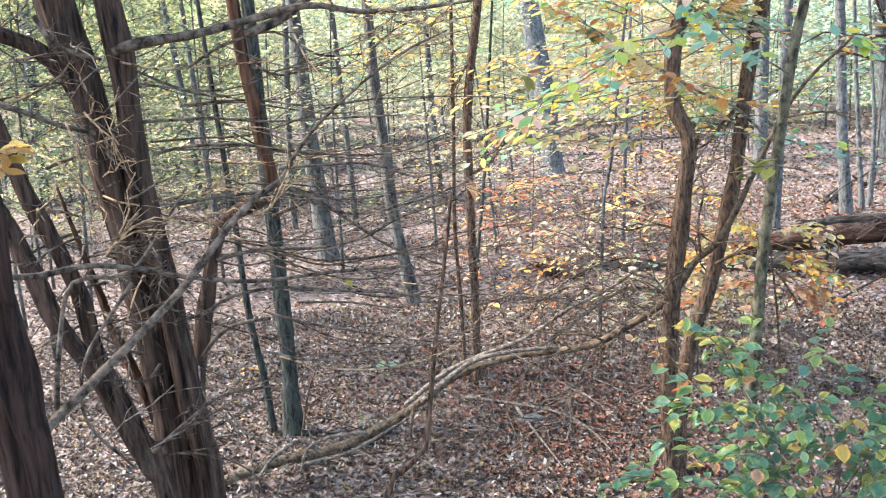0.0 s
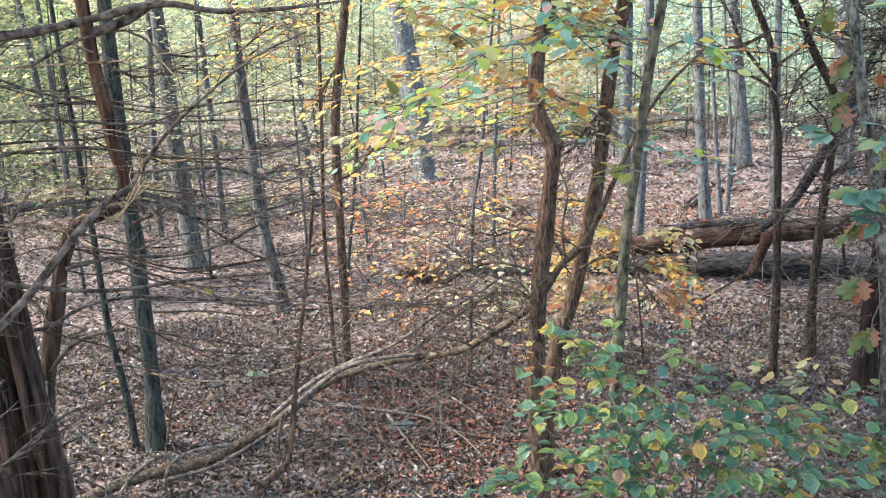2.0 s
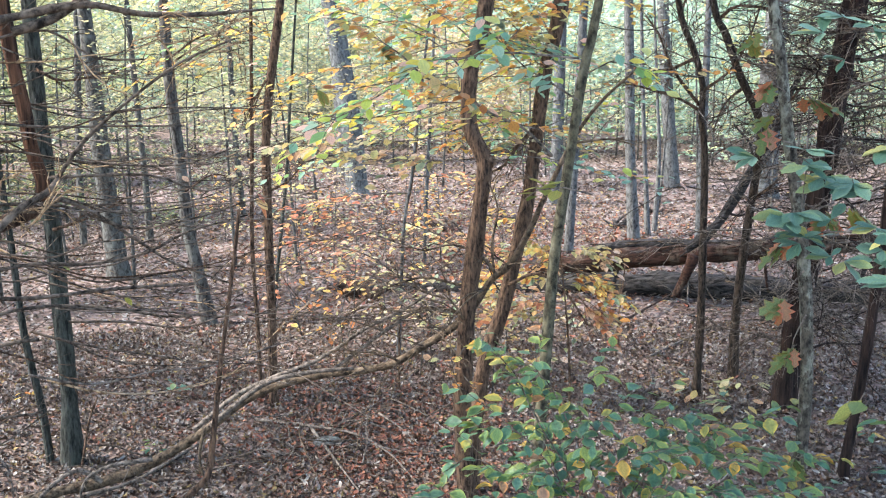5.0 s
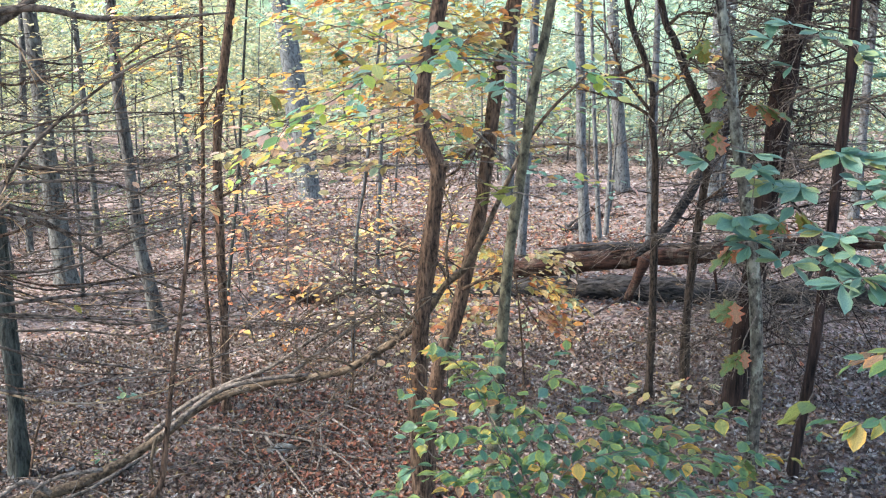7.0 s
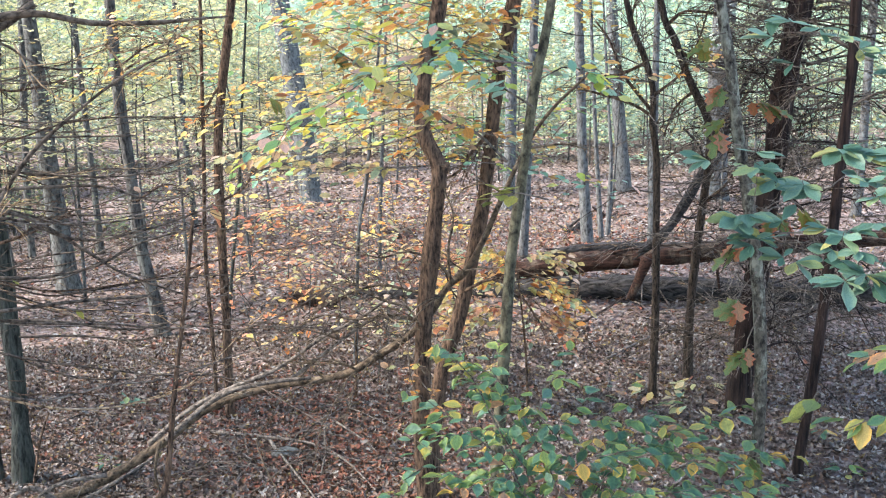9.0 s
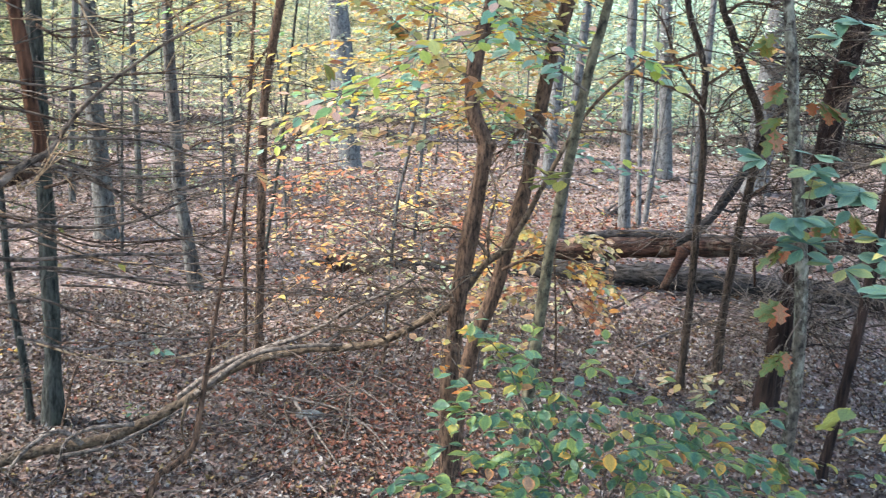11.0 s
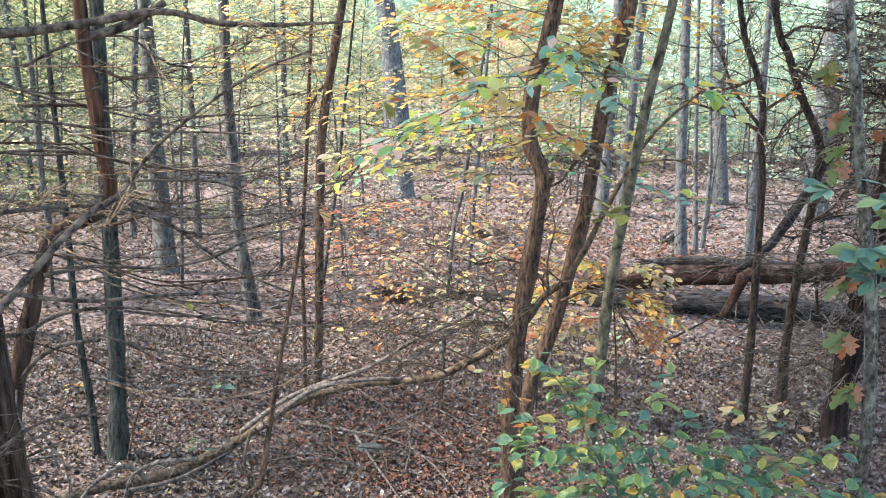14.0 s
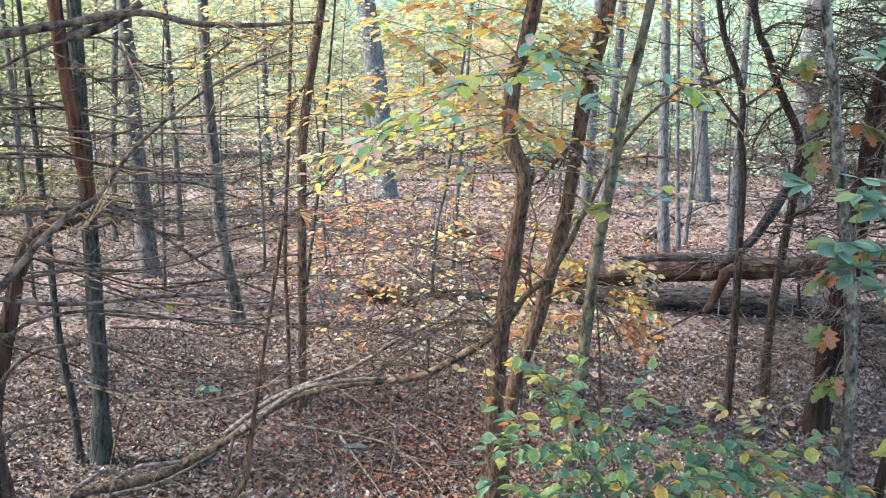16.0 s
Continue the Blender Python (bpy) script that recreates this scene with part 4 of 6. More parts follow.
def sweep(start, heading, length, fall, lift, r):
    """A dead limb's line: falls away from its start, runs level, lifts at the tip, with a wandering heading."""
    p, h, out = Vector(start), heading, [tuple(start)]
    bow = r.normal(0, 0.16)
    for k in range(1, 8):
        t = k / 7
        h += bow / 3 + r.normal(0, 0.16)
        slope = -fall * (1 - t) ** 1.5 + lift * 2.2 * t + r.normal(0, 0.12)
        p = p + Vector((math.cos(h), math.sin(h), slope)).normalized() * length / 7
        out.append(tuple(p))
    return out


def leaf_rots(dirs, r, splay=0.7, droop=0.25, roll=0.28, face=0.0):
    """Turns of leaves whose length points along dirs, turned aside to either side, flat face up.
    face: how far the blades tip towards the open side of the stand."""
    out = []
    for k, d in enumerate(dirs):
        h = math.atan2(d[1], d[0]) + (splay if k % 2 else -splay) * r.uniform(0.5, 1.2)
        e = Euler((r.normal(0, roll), r.normal(droop, 0.22), h), "XYZ").to_matrix()
        if face:
            f = min(0.9, max(0.0, face + r.normal(0, 0.2)))
            up = (e.col[2] * (1 - f) + OPEN_SIDE * f).normalized()
            ahead = (e.col[0] - up * e.col[0].dot(up)).normalized()
            e = Matrix((ahead, up.cross(ahead), up)).transposed()
        out.append(np.array(e))
    return out


def leafy_branch(parent, pts, radii, mat, r, twigs=7, twig_len=0.3, per=6, size=0.09, shape="ovate", leaves=BEECH, picked=True, droop=0.25, flat=0.25, face=0.0):
    """A leaf-bearing limb: stem, side twigs in a flat spray, leaves on both sides along them."""
    bm = bmesh.new()
    tube(bm, pts, radii, 5, 0.07, 0.1, 12)
    limb = part("branch", bm, mat, parent)
    line = spline(pts, 0.05)
    n = len(line)
    bm = bmesh.new()
    places, dirs = [], []
    for k in range(twigs + 1):
        if k == twigs:
            seg_line = line[int(n * 0.72):]
        else:
            i = min(n - 2, max(1, int(n * (0.2 + 0.75 * (k + r.uniform(0, 0.8)) / twigs))))
            d = (line[i + 1] - line[i - 1]).normalized()
            side = d.cross(Vector((0, 0, 1)))
            side = side.normalized() if side.length > 0.1 else Vector((1, 0, 0))
            w = (d * 0.75 + side * (1 if k % 2 else -1) * r.uniform(0.5, 0.9) + Vector((0, 0, r.normal(0, flat)))).normalized()
            m = twig_len * r.uniform(0.5, 1.2)
            a = line[i]
            q = [tuple(a), tuple(a + w * m * 0.5 + Vector((0, 0, 0.03 * m))), tuple(a + w * m + Vector((0, 0, -0.12 * m)))]
            tube(bm, q, (0.0021, 0.0011), 3, m / 3)
            seg_line = spline(q, 0.04)
        for j in range(per):
            t = (j + 0.6) / per
            i = min(len(seg_line) - 2, int(t * (len(seg_line) - 1)))
            p = seg_line[i]
            d = (seg_line[i + 1] - seg_line[i]).normalized()
            places.append(tuple(p + Vector(r.normal(0, 0.012, 3))))
            dirs.append(d)
    if len(bm.verts):
        tagged(part("twig_spray", bm, mat, limb), kind="stuff")
    else:
        bm.free()
    rots = leaf_rots(dirs, r, droop=droop, face=face)
    sizes = size * r.uniform(0.65, 1.2, len(places))
    if picked:
        leaf_parts(limb, places, sizes, shape, leaves, r=r, rots=rots)
    else:
        c = np.array(places) + np.array([m @ np.array([0.5 * q, 0, 0]) for m, q in zip(rots, sizes)])
        leaf_cloud("foliage", c, sizes, shape, leaves, limb, kind="stuff", r=r, rot=np.array(rots))
    return limb


# near dead cedar branches that sweep out to the side
def cedar_branches():
    r = np.random.default_rng(21)
    named = []
    named += [([(-1.4, 4.54, 3.54), (-1.27, 4.53, 3.57), (-1.07, 4.54, 3.59), (-0.85, 4.54, 3.63), (-0.54, 4.54, 3.69), (-0.3, 4.52, 3.65), (-0.05, 4.49, 3.65), (0.1, 4.44, 3.66), (0.24, 4.39, 3.67)], (0.023, 0.003), 14)]
    named += [([(-0.82, 4.53, 3.58), (-0.67, 4.55, 3.63), (-0.52, 4.57, 3.73)], (0.019, 0.012), 3)]
    named += [([(-1.63, 3.6, 2.07), (-1.55, 3.7, 2.14), (-1.38, 3.82, 2.29), (-1.19, 3.94, 2.46), (-1.04, 4.04, 2.61), (-0.9, 4.13, 2.78), (-0.78, 4.22, 2.9), (-0.69, 4.29, 2.95), (-0.64, 4.35, 3.01)], (0.02, 0.01), 7)]
    named += [([(-1.72, 3.72, 2.73), (-1.61, 3.86, 2.7), (-1.4, 4.03, 2.67), (-1.1, 4.21, 2.58), (-0.82, 4.36, 2.5), (-0.48, 4.49, 2.5), (-0.17, 4.6, 2.49)], (0.011, 0.005), 14)]
    named += [([(-0.69, 4.35, 2.95), (-0.56, 4.31, 3.13), (-0.35, 4.29, 3.3), (-0.15, 4.25, 3.45), (0.09, 4.2, 3.56)], (0.008, 0.003), 12)]
    named += [([(-1.34, 4.61, 3.22), (-1.05, 4.73, 3.22), (-0.78, 4.84, 3.18), (-0.47, 4.93, 3.17), (-0.2, 5, 3.17)], (0.007, 0.003), 9)]
    named += [([(-1.3, 4.62, 3.07), (-1.17, 4.7, 3.08), (-0.94, 4.79, 3.09), (-0.64, 4.88, 3.04), (-0.24, 4.95, 2.97), (0.05, 5, 3.05)], (0.007, 0.003), 12)]
    named += [([(-1.23, 4.54, 2.84), (-0.99, 4.64, 2.85), (-0.69, 4.73, 2.81), (-0.44, 4.8, 2.72), (-0.16, 4.86, 2.74), (0.12, 4.9, 2.8)], (0.008, 0.003), 13)]
    named += [([(-1.05, 4.58, 2.57), (-0.84, 4.69, 2.58), (-0.61, 4.78, 2.56), (-0.39, 4.86, 2.61), (-0.17, 4.94, 2.67), (0.09, 5, 2.73)], (0.008, 0.003), 14)]
    named += [([(-1.39, 4.6, 2.29), (-1.2, 4.7, 2.29), (-1.02, 4.79, 2.32), (-0.81, 4.88, 2.36), (-0.54, 4.97, 2.29), (-0.26, 5.04, 2.23), (0.04, 5.1, 2.24)], (0.01, 0.004), 12)]
    named += [([(-0.75, 4.64, 2.89), (-0.59, 4.74, 2.81), (-0.39, 4.83, 2.65), (-0.24, 4.92, 2.51), (0.01, 5, 2.39)], (0.008, 0.003), 13)]
    named += [([(-0.76, 4.74, 2.96), (-0.56, 4.82, 2.96), (-0.35, 4.89, 2.93), (-0.1, 4.95, 2.86), (0.07, 5, 2.88)], (0.007, 0.003), 12)]
    named += [([(-1.22, 4.75, 2.03), (-1.14, 4.76, 2.14), (-1.03, 4.79, 2.2), (-0.87, 4.82, 2.21)], (0.012, 0.006), 4)]
    named += [([(-1.74, 4.04, 3.36), (-1.65, 4.08, 3.32), (-1.52, 4.13, 3.25), (-1.4, 4.17, 3.21)], (0.012, 0.006), 7)]
    named += [([(-1.64, 3.97, 2.05), (-1.61, 3.99, 2.3), (-1.52, 4.02, 2.62), (-1.3, 4.1, 2.64), (-1.05, 4.17, 2.97)], (0.012, 0.004), 5)]
    named += [([(-1.27, 4, 2.61), (-1.34, 3.98, 2.52), (-1.48, 3.93, 2.31), (-1.49, 3.93, 2.02), (-1.34, 3.98, 1.82)], (0.009, 0.004), 4)]
    named += [([(-1.36, 4.29, 1.76), (-1.18, 4.34, 1.89), (-1.03, 4.38, 1.98), (-0.82, 4.42, 2)], (0.01, 0.004), 6)]
    named += [([(-1.64, 4.3, 3.7), (-1.57, 4.32, 3.62), (-1.51, 4.35, 3.55), (-1.41, 4.38, 3.51)], (0.01, 0.006), 3)]
    named += [([(-1.07, 4.47, 3.45), (-0.9, 4.51, 3.56), (-0.7, 4.55, 3.58), (-0.51, 4.57, 3.47), (-0.31, 4.59, 3.47)], (0.006, 0.003), 9)]
    named += [([(-1.4, 4.59, 3.49), (-1.2, 4.65, 3.38), (-1.01, 4.69, 3.3), (-0.86, 4.72, 3.31)], (0.006, 0.003), 7)]
    for pts, radii, n in named:
        if radii[0] < 0.012:
            pts = [pts[0]] + [tuple(Vector(p) + Vector(r.normal(0, 0.012, 3))) for p in pts[1:]]
        dead_branch(CEDARS, pts, (radii[0] * 1.2, radii[1] * 1.3), DEADWOOD, r, int(n * 0.6), 0.3, 1, tw=0.0024, spread=0.6, subs=2, sag=-0.1)
    # bent tufts before the stems, the upper ones tan as if sunlit
    rows = []
    rows += [[(-1.36, 3.97, 2.73), (-1.29, 4, 2.81), (-1.2, 4.02, 2.86), (-1.05, 4.07, 2.83)]]
    rows += [[(-1.32, 3.99, 2.77), (-1.25, 4.01, 2.84), (-1.16, 4.04, 2.87), (-1.04, 4.07, 2.83)]]
    rows += [[(-1.31, 3.99, 2.79), (-1.25, 4.01, 2.91), (-1.25, 4.01, 2.99), (-1.21, 4.02, 3.06)]]
    rows += [[(-1.34, 3.98, 2.76), (-1.24, 4.01, 2.82), (-1.11, 4.05, 2.81), (-1.04, 4.07, 2.78)]]
    rows += [[(-1.19, 4.13, 2.92), (-1.08, 4.16, 2.94), (-0.95, 4.19, 2.96), (-0.89, 4.21, 3)]]
    rows += [[(-1.01, 4.18, 2.92), (-0.93, 4.2, 2.96), (-0.87, 4.21, 2.94)]]
    rows += [[(-0.86, 4.21, 2.92), (-0.84, 4.22, 3.01), (-0.8, 4.22, 3.03), (-0.77, 4.23, 3.01)]]
    rows += [[(-0.74, 4.24, 2.84), (-0.68, 4.25, 2.9), (-0.62, 4.26, 2.95), (-0.56, 4.26, 2.96)]]
    rows += [[(-0.72, 4.24, 2.85), (-0.67, 4.25, 2.94), (-0.63, 4.25, 3.01), (-0.63, 4.25, 3.12)]]
    rows += [[(-1.44, 3.95, 3.28), (-1.41, 3.96, 3.16), (-1.39, 3.96, 3.02), (-1.38, 3.97, 2.87)]]
    rows += [[(-1.37, 3.97, 3.31), (-1.32, 3.99, 3.24), (-1.28, 4, 3.2), (-1.26, 4.01, 3.1)]]
    rows += [[(-1.35, 3.98, 3.27), (-1.3, 3.99, 3.29), (-1.28, 4, 3.21), (-1.27, 4, 3.13)]]
    rows += [[(-1, 4.28, 1.93), (-0.93, 4.3, 1.8), (-0.92, 4.3, 1.65), (-0.92, 4.3, 1.48)]]
    rows += [[(-1.13, 4.36, 2.13), (-1.12, 4.36, 1.99), (-1, 4.39, 1.82), (-0.83, 4.42, 1.7)]]
    rows += [[(-1.31, 4.1, 1.85), (-1.18, 4.13, 1.91), (-1.12, 4.15, 1.96), (-1.05, 4.17, 2.05)]]
    rows += [[(-1.47, 4.04, 1.92), (-1.4, 4.07, 1.99), (-1.28, 4.11, 2.05), (-1.18, 4.13, 2.13)]]
    rows += [[(-0.58, 4.36, 3.57), (-0.54, 4.37, 3.47), (-0.43, 4.38, 3.35), (-0.26, 4.39, 3.31)]]
    rows += [[(-0.18, 4.4, 3.46), (-0.05, 4.4, 3.54), (0.02, 4.4, 3.58), (0.1, 4.4, 3.66)]]
    rows += [[(-0.16, 4.4, 3.43), (-0.03, 4.4, 3.5), (0.07, 4.4, 3.53), (0.16, 4.4, 3.55)]]
    for pts in rows:
        dead_branch(CEDARS, pts, (0.0045, 0.002), SUNLIT_TAN if pts[0][2] > 2.3 else TWIG, r, 5, 0.15, 1, seg=5, tw=0.0024, spread=0.6, subs=2)
    # limbs that dip, run level and lift again at their tips
    for k in range(30):
        z = 2.1 + 1.5 * (k + r.uniform(0, 1)) / 30
        start = (-1.02 - 0.28 * (z - 2.8) + r.normal(0, 0.14), 4.78 + r.normal(0, 0.2), z)
        pts = sweep(start, r.normal(0.05, 0.28), r.uniform(0.8, 2.0), r.uniform(0.1, 0.7), r.uniform(0.0, 0.3), r)
        dead_branch(CEDARS, pts, (r.uniform(0.003, 0.006), 0.0015), SUNLIT_TAN if k % 9 == 0 else (TWIG if k % 4 == 1 else DEADWOOD), r, 6, 0.3, 1, seg=5, tw=0.0024, spread=0.6, subs=2, sag=-0.15)
    # long bare twigs reaching far sideways, thin and dark
    for k in range(8):
        z = 2.15 + 1.25 * (k + r.uniform(0, 1)) / 8
        start = (-1.2 + r.normal(0, 0.15) - 0.2 * (z - 2.6), 4.8 + r.normal(0, 0.22), z)
        pts = sweep(start, r.normal(0.06, 0.18), r.uniform(1.4, 2.5), r.uniform(0.0, 0.3), r.uniform(-0.03, 0.14), r)
        dead_branch(CEDARS, pts, (r.uniform(0.004, 0.0065), 0.0018), BROWN if k % 3 == 0 else DEADWOOD, r, 7, 0.38, 1, seg=5, tw=0.0022, spread=0.5, subs=1, flat=0.9, sag=-0.12)
    for k in range(26):
        z = r.uniform(1.6, 3.6)
        x0 = -1.45 - 0.25 * (z - 2.0) + r.normal(0, 0.12)
        pts = arch((x0, 4.55 + r.normal(0, 0.1), z), r.uniform(-2.2, 0.9), r.uniform(0.3, 0.75), r.normal(0.0, 0.3), r.normal(0.1, 0.2), r)
        dead_branch(CEDARS, pts, (r.uniform(0.005, 0.009), 0.003), DEADWOOD, r, 8, 0.22, 1, seg=5, tw=0.0026, subs=2)


cedar_branches()


def caught_leaves():
    """Single yellow and rust leaves that hang on the dead limbs."""
    r = np.random.default_rng(27)
    for at, mat, n, size in (((-0.51, 4.9, 2.33), SPICE, 1, 0.075), ((0.14, 5.0, 2.8), RUST, 3, 0.1), ((0.78, 5.2, 3.49), OAK, 5, 0.11), ((0.45, 5.1, 3.3), OAK, 3, 0.1), ((-0.2, 5.0, 2.9), RUST, 1, 0.07), ((-0.75, 4.9, 2.5), SPICE, 1, 0.06)):
        pts = [(at[0] - 0.12, at[1], at[2] + 0.1), (at[0] - 0.05, at[1], at[2] + 0.07), (at[0], at[1], at[2] + 0.03)]
        leafy_branch(CEDARS, pts, (0.0025, 0.0012), TWIG, r, 0, 0.05, n, size, "ovate", mat, droop=0.9, face=0.3)


caught_leaves()


def cedar_right():
    """Dead lower branches of the red cedar by the logs."""
    r = np.random.default_rng(22)
    base = TREES["CR"].location
    for k in range(165):
        z = (0.55 + 4.0 * (k / 125) if k < 125 else 3.1 + 1.6 * (k - 125) / 40) + r.normal(0, 0.1)
        x0 = base.x + 0.1 + 0.135 * z
        pts = arch((x0, base.y - 0.02, z), r.uniform(0, 6.28), r.uniform(0.6, 1.7), r.normal(0.12, 0.2), r.normal(0.15, 0.2), r, 0.12)
        dead_branch(TREES["CR"], pts, (r.uniform(0.007, 0.014), 0.004), (TWIG, DEADWOOD, DARK_SHADED_BARK)[k % 3], r, 13, 0.42, 1, seg=5, tw=0.0045)


cedar_right()

rows = []
rows += [("T1", ([(4.75, 9.83, 2.9), (4.53, 9.94, 3.04), (4.26, 10.05, 3.13), (3.96, 10.17, 3.22)], [(4.73, 9.84, 2.96), (4.47, 9.96, 3.33), (4.33, 10.02, 3.68), (4.2, 10.08, 3.88)], [(4.67, 9.87, 3.45), (4.42, 9.99, 3.33), (4.2, 10.08, 3.35)], [(4.78, 9.93, 3.1), (5.03, 9.8, 3.33), (5.17, 9.73, 3.62), (5.26, 9.68, 3.96)], [(4.66, 9.98, 3.56), (4.57, 10.02, 3.85), (4.62, 10, 4.14)]))]
rows += [("T2", ([(5.07, 9.9, 3.56), (5.28, 9.79, 3.45), (5.52, 9.65, 3.56)], [(4.96, 9.95, 3.85), (5.11, 9.88, 3.97), (5.41, 9.72, 3.93)], [(5.35, 9.75, 2.69), (5.54, 9.64, 2.92), (5.73, 9.53, 3.22), (5.86, 9.45, 3.5)], [(5.21, 9.82, 3.16), (5.04, 9.91, 2.98), (4.94, 9.96, 2.68)], [(5.31, 9.77, 1.96), (5.5, 9.66, 2.15), (5.62, 9.6, 2.34)]))]
rows += [("E", ([(2.22, 7.25, 2.99), (2.06, 7.3, 2.8), (1.98, 7.32, 2.68), (1.81, 7.36, 2.59)], [(2.02, 7.31, 1.77), (2.22, 7.25, 1.86), (2.42, 7.19, 1.73), (2.59, 7.13, 1.47)]))]
rows += [("TRS", ([(5.03, 7, 3.32), (4.87, 7.11, 3.28), (4.63, 7.27, 3.14)], [(5.01, 7.01, 2.75), (4.83, 7.14, 2.65), (4.69, 7.23, 2.6)], [(5.01, 7.01, 3.06), (5.17, 6.9, 3.19), (5.36, 6.75, 3.24)], [(5.04, 6.99, 3.53), (4.85, 7.13, 3.66), (4.68, 7.24, 3.67)], [(5, 7.02, 2.62), (5.18, 6.89, 2.49), (5.4, 6.72, 2.48)]))]
rows += [("D2", ([(0.39, 10.06, 3.33), (0.27, 10.07, 3.17), (0.16, 10.07, 2.96)], [(0.31, 10.07, 2.18), (0.51, 10.06, 2.28), (0.69, 10.05, 2.5)]))]
rows += [("A", ([(-1.51, 8.73, 3.39), (-1.3, 8.76, 3.3), (-0.9, 8.82, 3.38)], [(-1.48, 8.73, 2.09), (-1.21, 8.78, 2.17), (-0.93, 8.81, 2.3)]))]
rows += [("C", ([(-0.8, 13.34, 3.45), (-0.4, 13.36, 3.73), (-0.11, 13.37, 3.79)], [(-0.66, 13.35, 1.8), (-0.29, 13.37, 2), (0, 13.37, 1.91)]))]
for key, lines in rows:
    rt = np.random.default_rng(len(key) + 31)
    for pts in lines:
        k = 10.0 / 11 if key in ("T1", "T2") else 0.7
        dead_branch(TREES[key], pts, (0.022 * k, 0.009 * k), BROWN if key != "TRS" else DEADWOOD, rt, 10, 0.45, 1, tw=0.0075 * k)


def curl(start, heading, rise, length, r, wild=0.5):
    """A crooked, wandering twig line."""
    p, h, v = Vector(start), heading, rise
    out = [tuple(p)]
    for k in range(6):
        h += r.normal(0, wild)
        v += r.normal(0, wild * 0.7) - 0.1
        p = p + Vector((math.cos(h), math.sin(h), v)).normalized() * length / 6
        out.append(tuple(p))
    return out


def crooked_crowns():
    """Bare crooked twigs in the crowns of the thin trees and in front of the cedar stems."""
    r = np.random.default_rng(24)
    for key, n, zs in (("T1", 30, (2.1, 5.4)), ("T2", 40, (1.7, 5.6)), ("CR", 18, (3.2, 5.4)), ("TRS", 12, (1.2, 4.4)), ("E", 2, (1.5, 2.4)), ("D2", 3, (1.5, 3.5))):
        co = trunk_skin(TREES[key])
        for k in range(n):
            z = zs[0] + (zs[1] - zs[0]) * (k + r.uniform(0, 1)) / n
            at = min(co, key=lambda q: abs(q.z - z))
            pts = curl(at, r.uniform(0, 6.28), r.uniform(-0.2, 0.6), r.uniform(0.6, 1.7), r, 0.35)
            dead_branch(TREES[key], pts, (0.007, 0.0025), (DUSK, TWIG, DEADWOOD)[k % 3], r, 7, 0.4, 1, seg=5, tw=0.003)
    for k in range(62):
        z = r.uniform(2.1, 3.75)
        x0 = -1.42 - 0.3 * (z - 2.4) + r.normal(0, 0.17)
        pts = curl((x0, 4.56, z), r.uniform(-2.8, 0.4), r.uniform(-0.4, 0.6), r.uniform(0.3, 0.75), r, 0.5)
        dead_branch(CEDARS, pts, (0.0055, 0.002), (TWIG, DEADWOOD, TWIG, SUNLIT_TAN)[k % 4], r, 6, 0.17, 1, seg=4, tw=0.0022, subs=2)
    for k in range(20):
        at = (r.uniform(-1.25, -0.75), 4.7 + r.normal(0, 0.1), r.uniform(2.7, 3.0)) if k < 10 else (r.uniform(-0.35, 0.1), 4.4, r.uniform(3.5, 3.65))
        pts = curl(at, r.normal(0.0, 0.5), r.uniform(-0.1, 0.4), r.uniform(0.15, 0.35), r, 0.5)
        dead_branch(CEDARS, pts, (0.005, 0.002), SUNLIT_TAN, r, 5, 0.12, 1, seg=4, tw=0.0022, subs=2)


crooked_crowns()


def brush_tangle():
    """Dead brush heaped before the logs."""
    r = np.random.default_rng(25)
    a, b = (5.72, 12.72), (9.09, 11.20)
    ob = thing("brush_heap", ((a[0] + b[0]) / 2, (a[1] + b[1]) / 2, 0.0), "heap of grey dead brush before fallen logs", "brush")
    for k in range(48):
        t = r.uniform(0.12, 1)
        x, y = a[0] + (b[0] - a[0]) * t, a[1] + (b[1] - a[1]) * t + r.normal(0.2, 0.4)
        pts = curl((x, y, gz(x, y) + r.uniform(0.0, 0.1)), r.uniform(0, 6.28), r.uniform(0.1, 1.0), r.uniform(0.8, 1.8), r, 0.35)
        pts = [(p[0], p[1], max(p[2], gz(p[0], p[1]) + 0.01)) for p in pts]
        dead_branch(ob, pts, (0.011, 0.004), TWIG if k % 3 else DEADWOOD, r, 7, 0.35, 0, seg=5, tw=0.0045)


brush_tangle()


def brush_by_branch():
    """Grey sticks and dead twigs lying along the foot of the fallen branch."""
    r = np.random.default_rng(26)
    a, b = (-1.39, 7.89), (0.15, 9.01)
    ob = thing("brush_heap", ((a[0] + b[0]) / 2, (a[1] + b[1]) / 2, 0.0), "grey dead twigs heaped under a fallen branch", "brush")
    for k in range(44):
        t = r.uniform(-0.1, 1.5)
        x, y = a[0] + (b[0] - a[0]) * t + r.normal(0.15, 0.3), a[1] + (b[1] - a[1]) * t + r.normal(-0.35, 0.35)
        pts = curl((x, y, gz(x, y) + 0.02), r.uniform(0, 6.28), r.uniform(0.0, 0.5), r.uniform(0.4, 1.1), r, 0.25)
        pts = [(p[0], p[1], min(max(p[2], gz(p[0], p[1]) + 0.015), gz(p[0], p[1]) + 0.3)) for p in pts]
        dead_branch(ob, pts, (0.009, 0.003), TWIG if k % 2 else DEADWOOD, r, 5, 0.25, 0, seg=5, tw=0.004)


brush_by_branch()


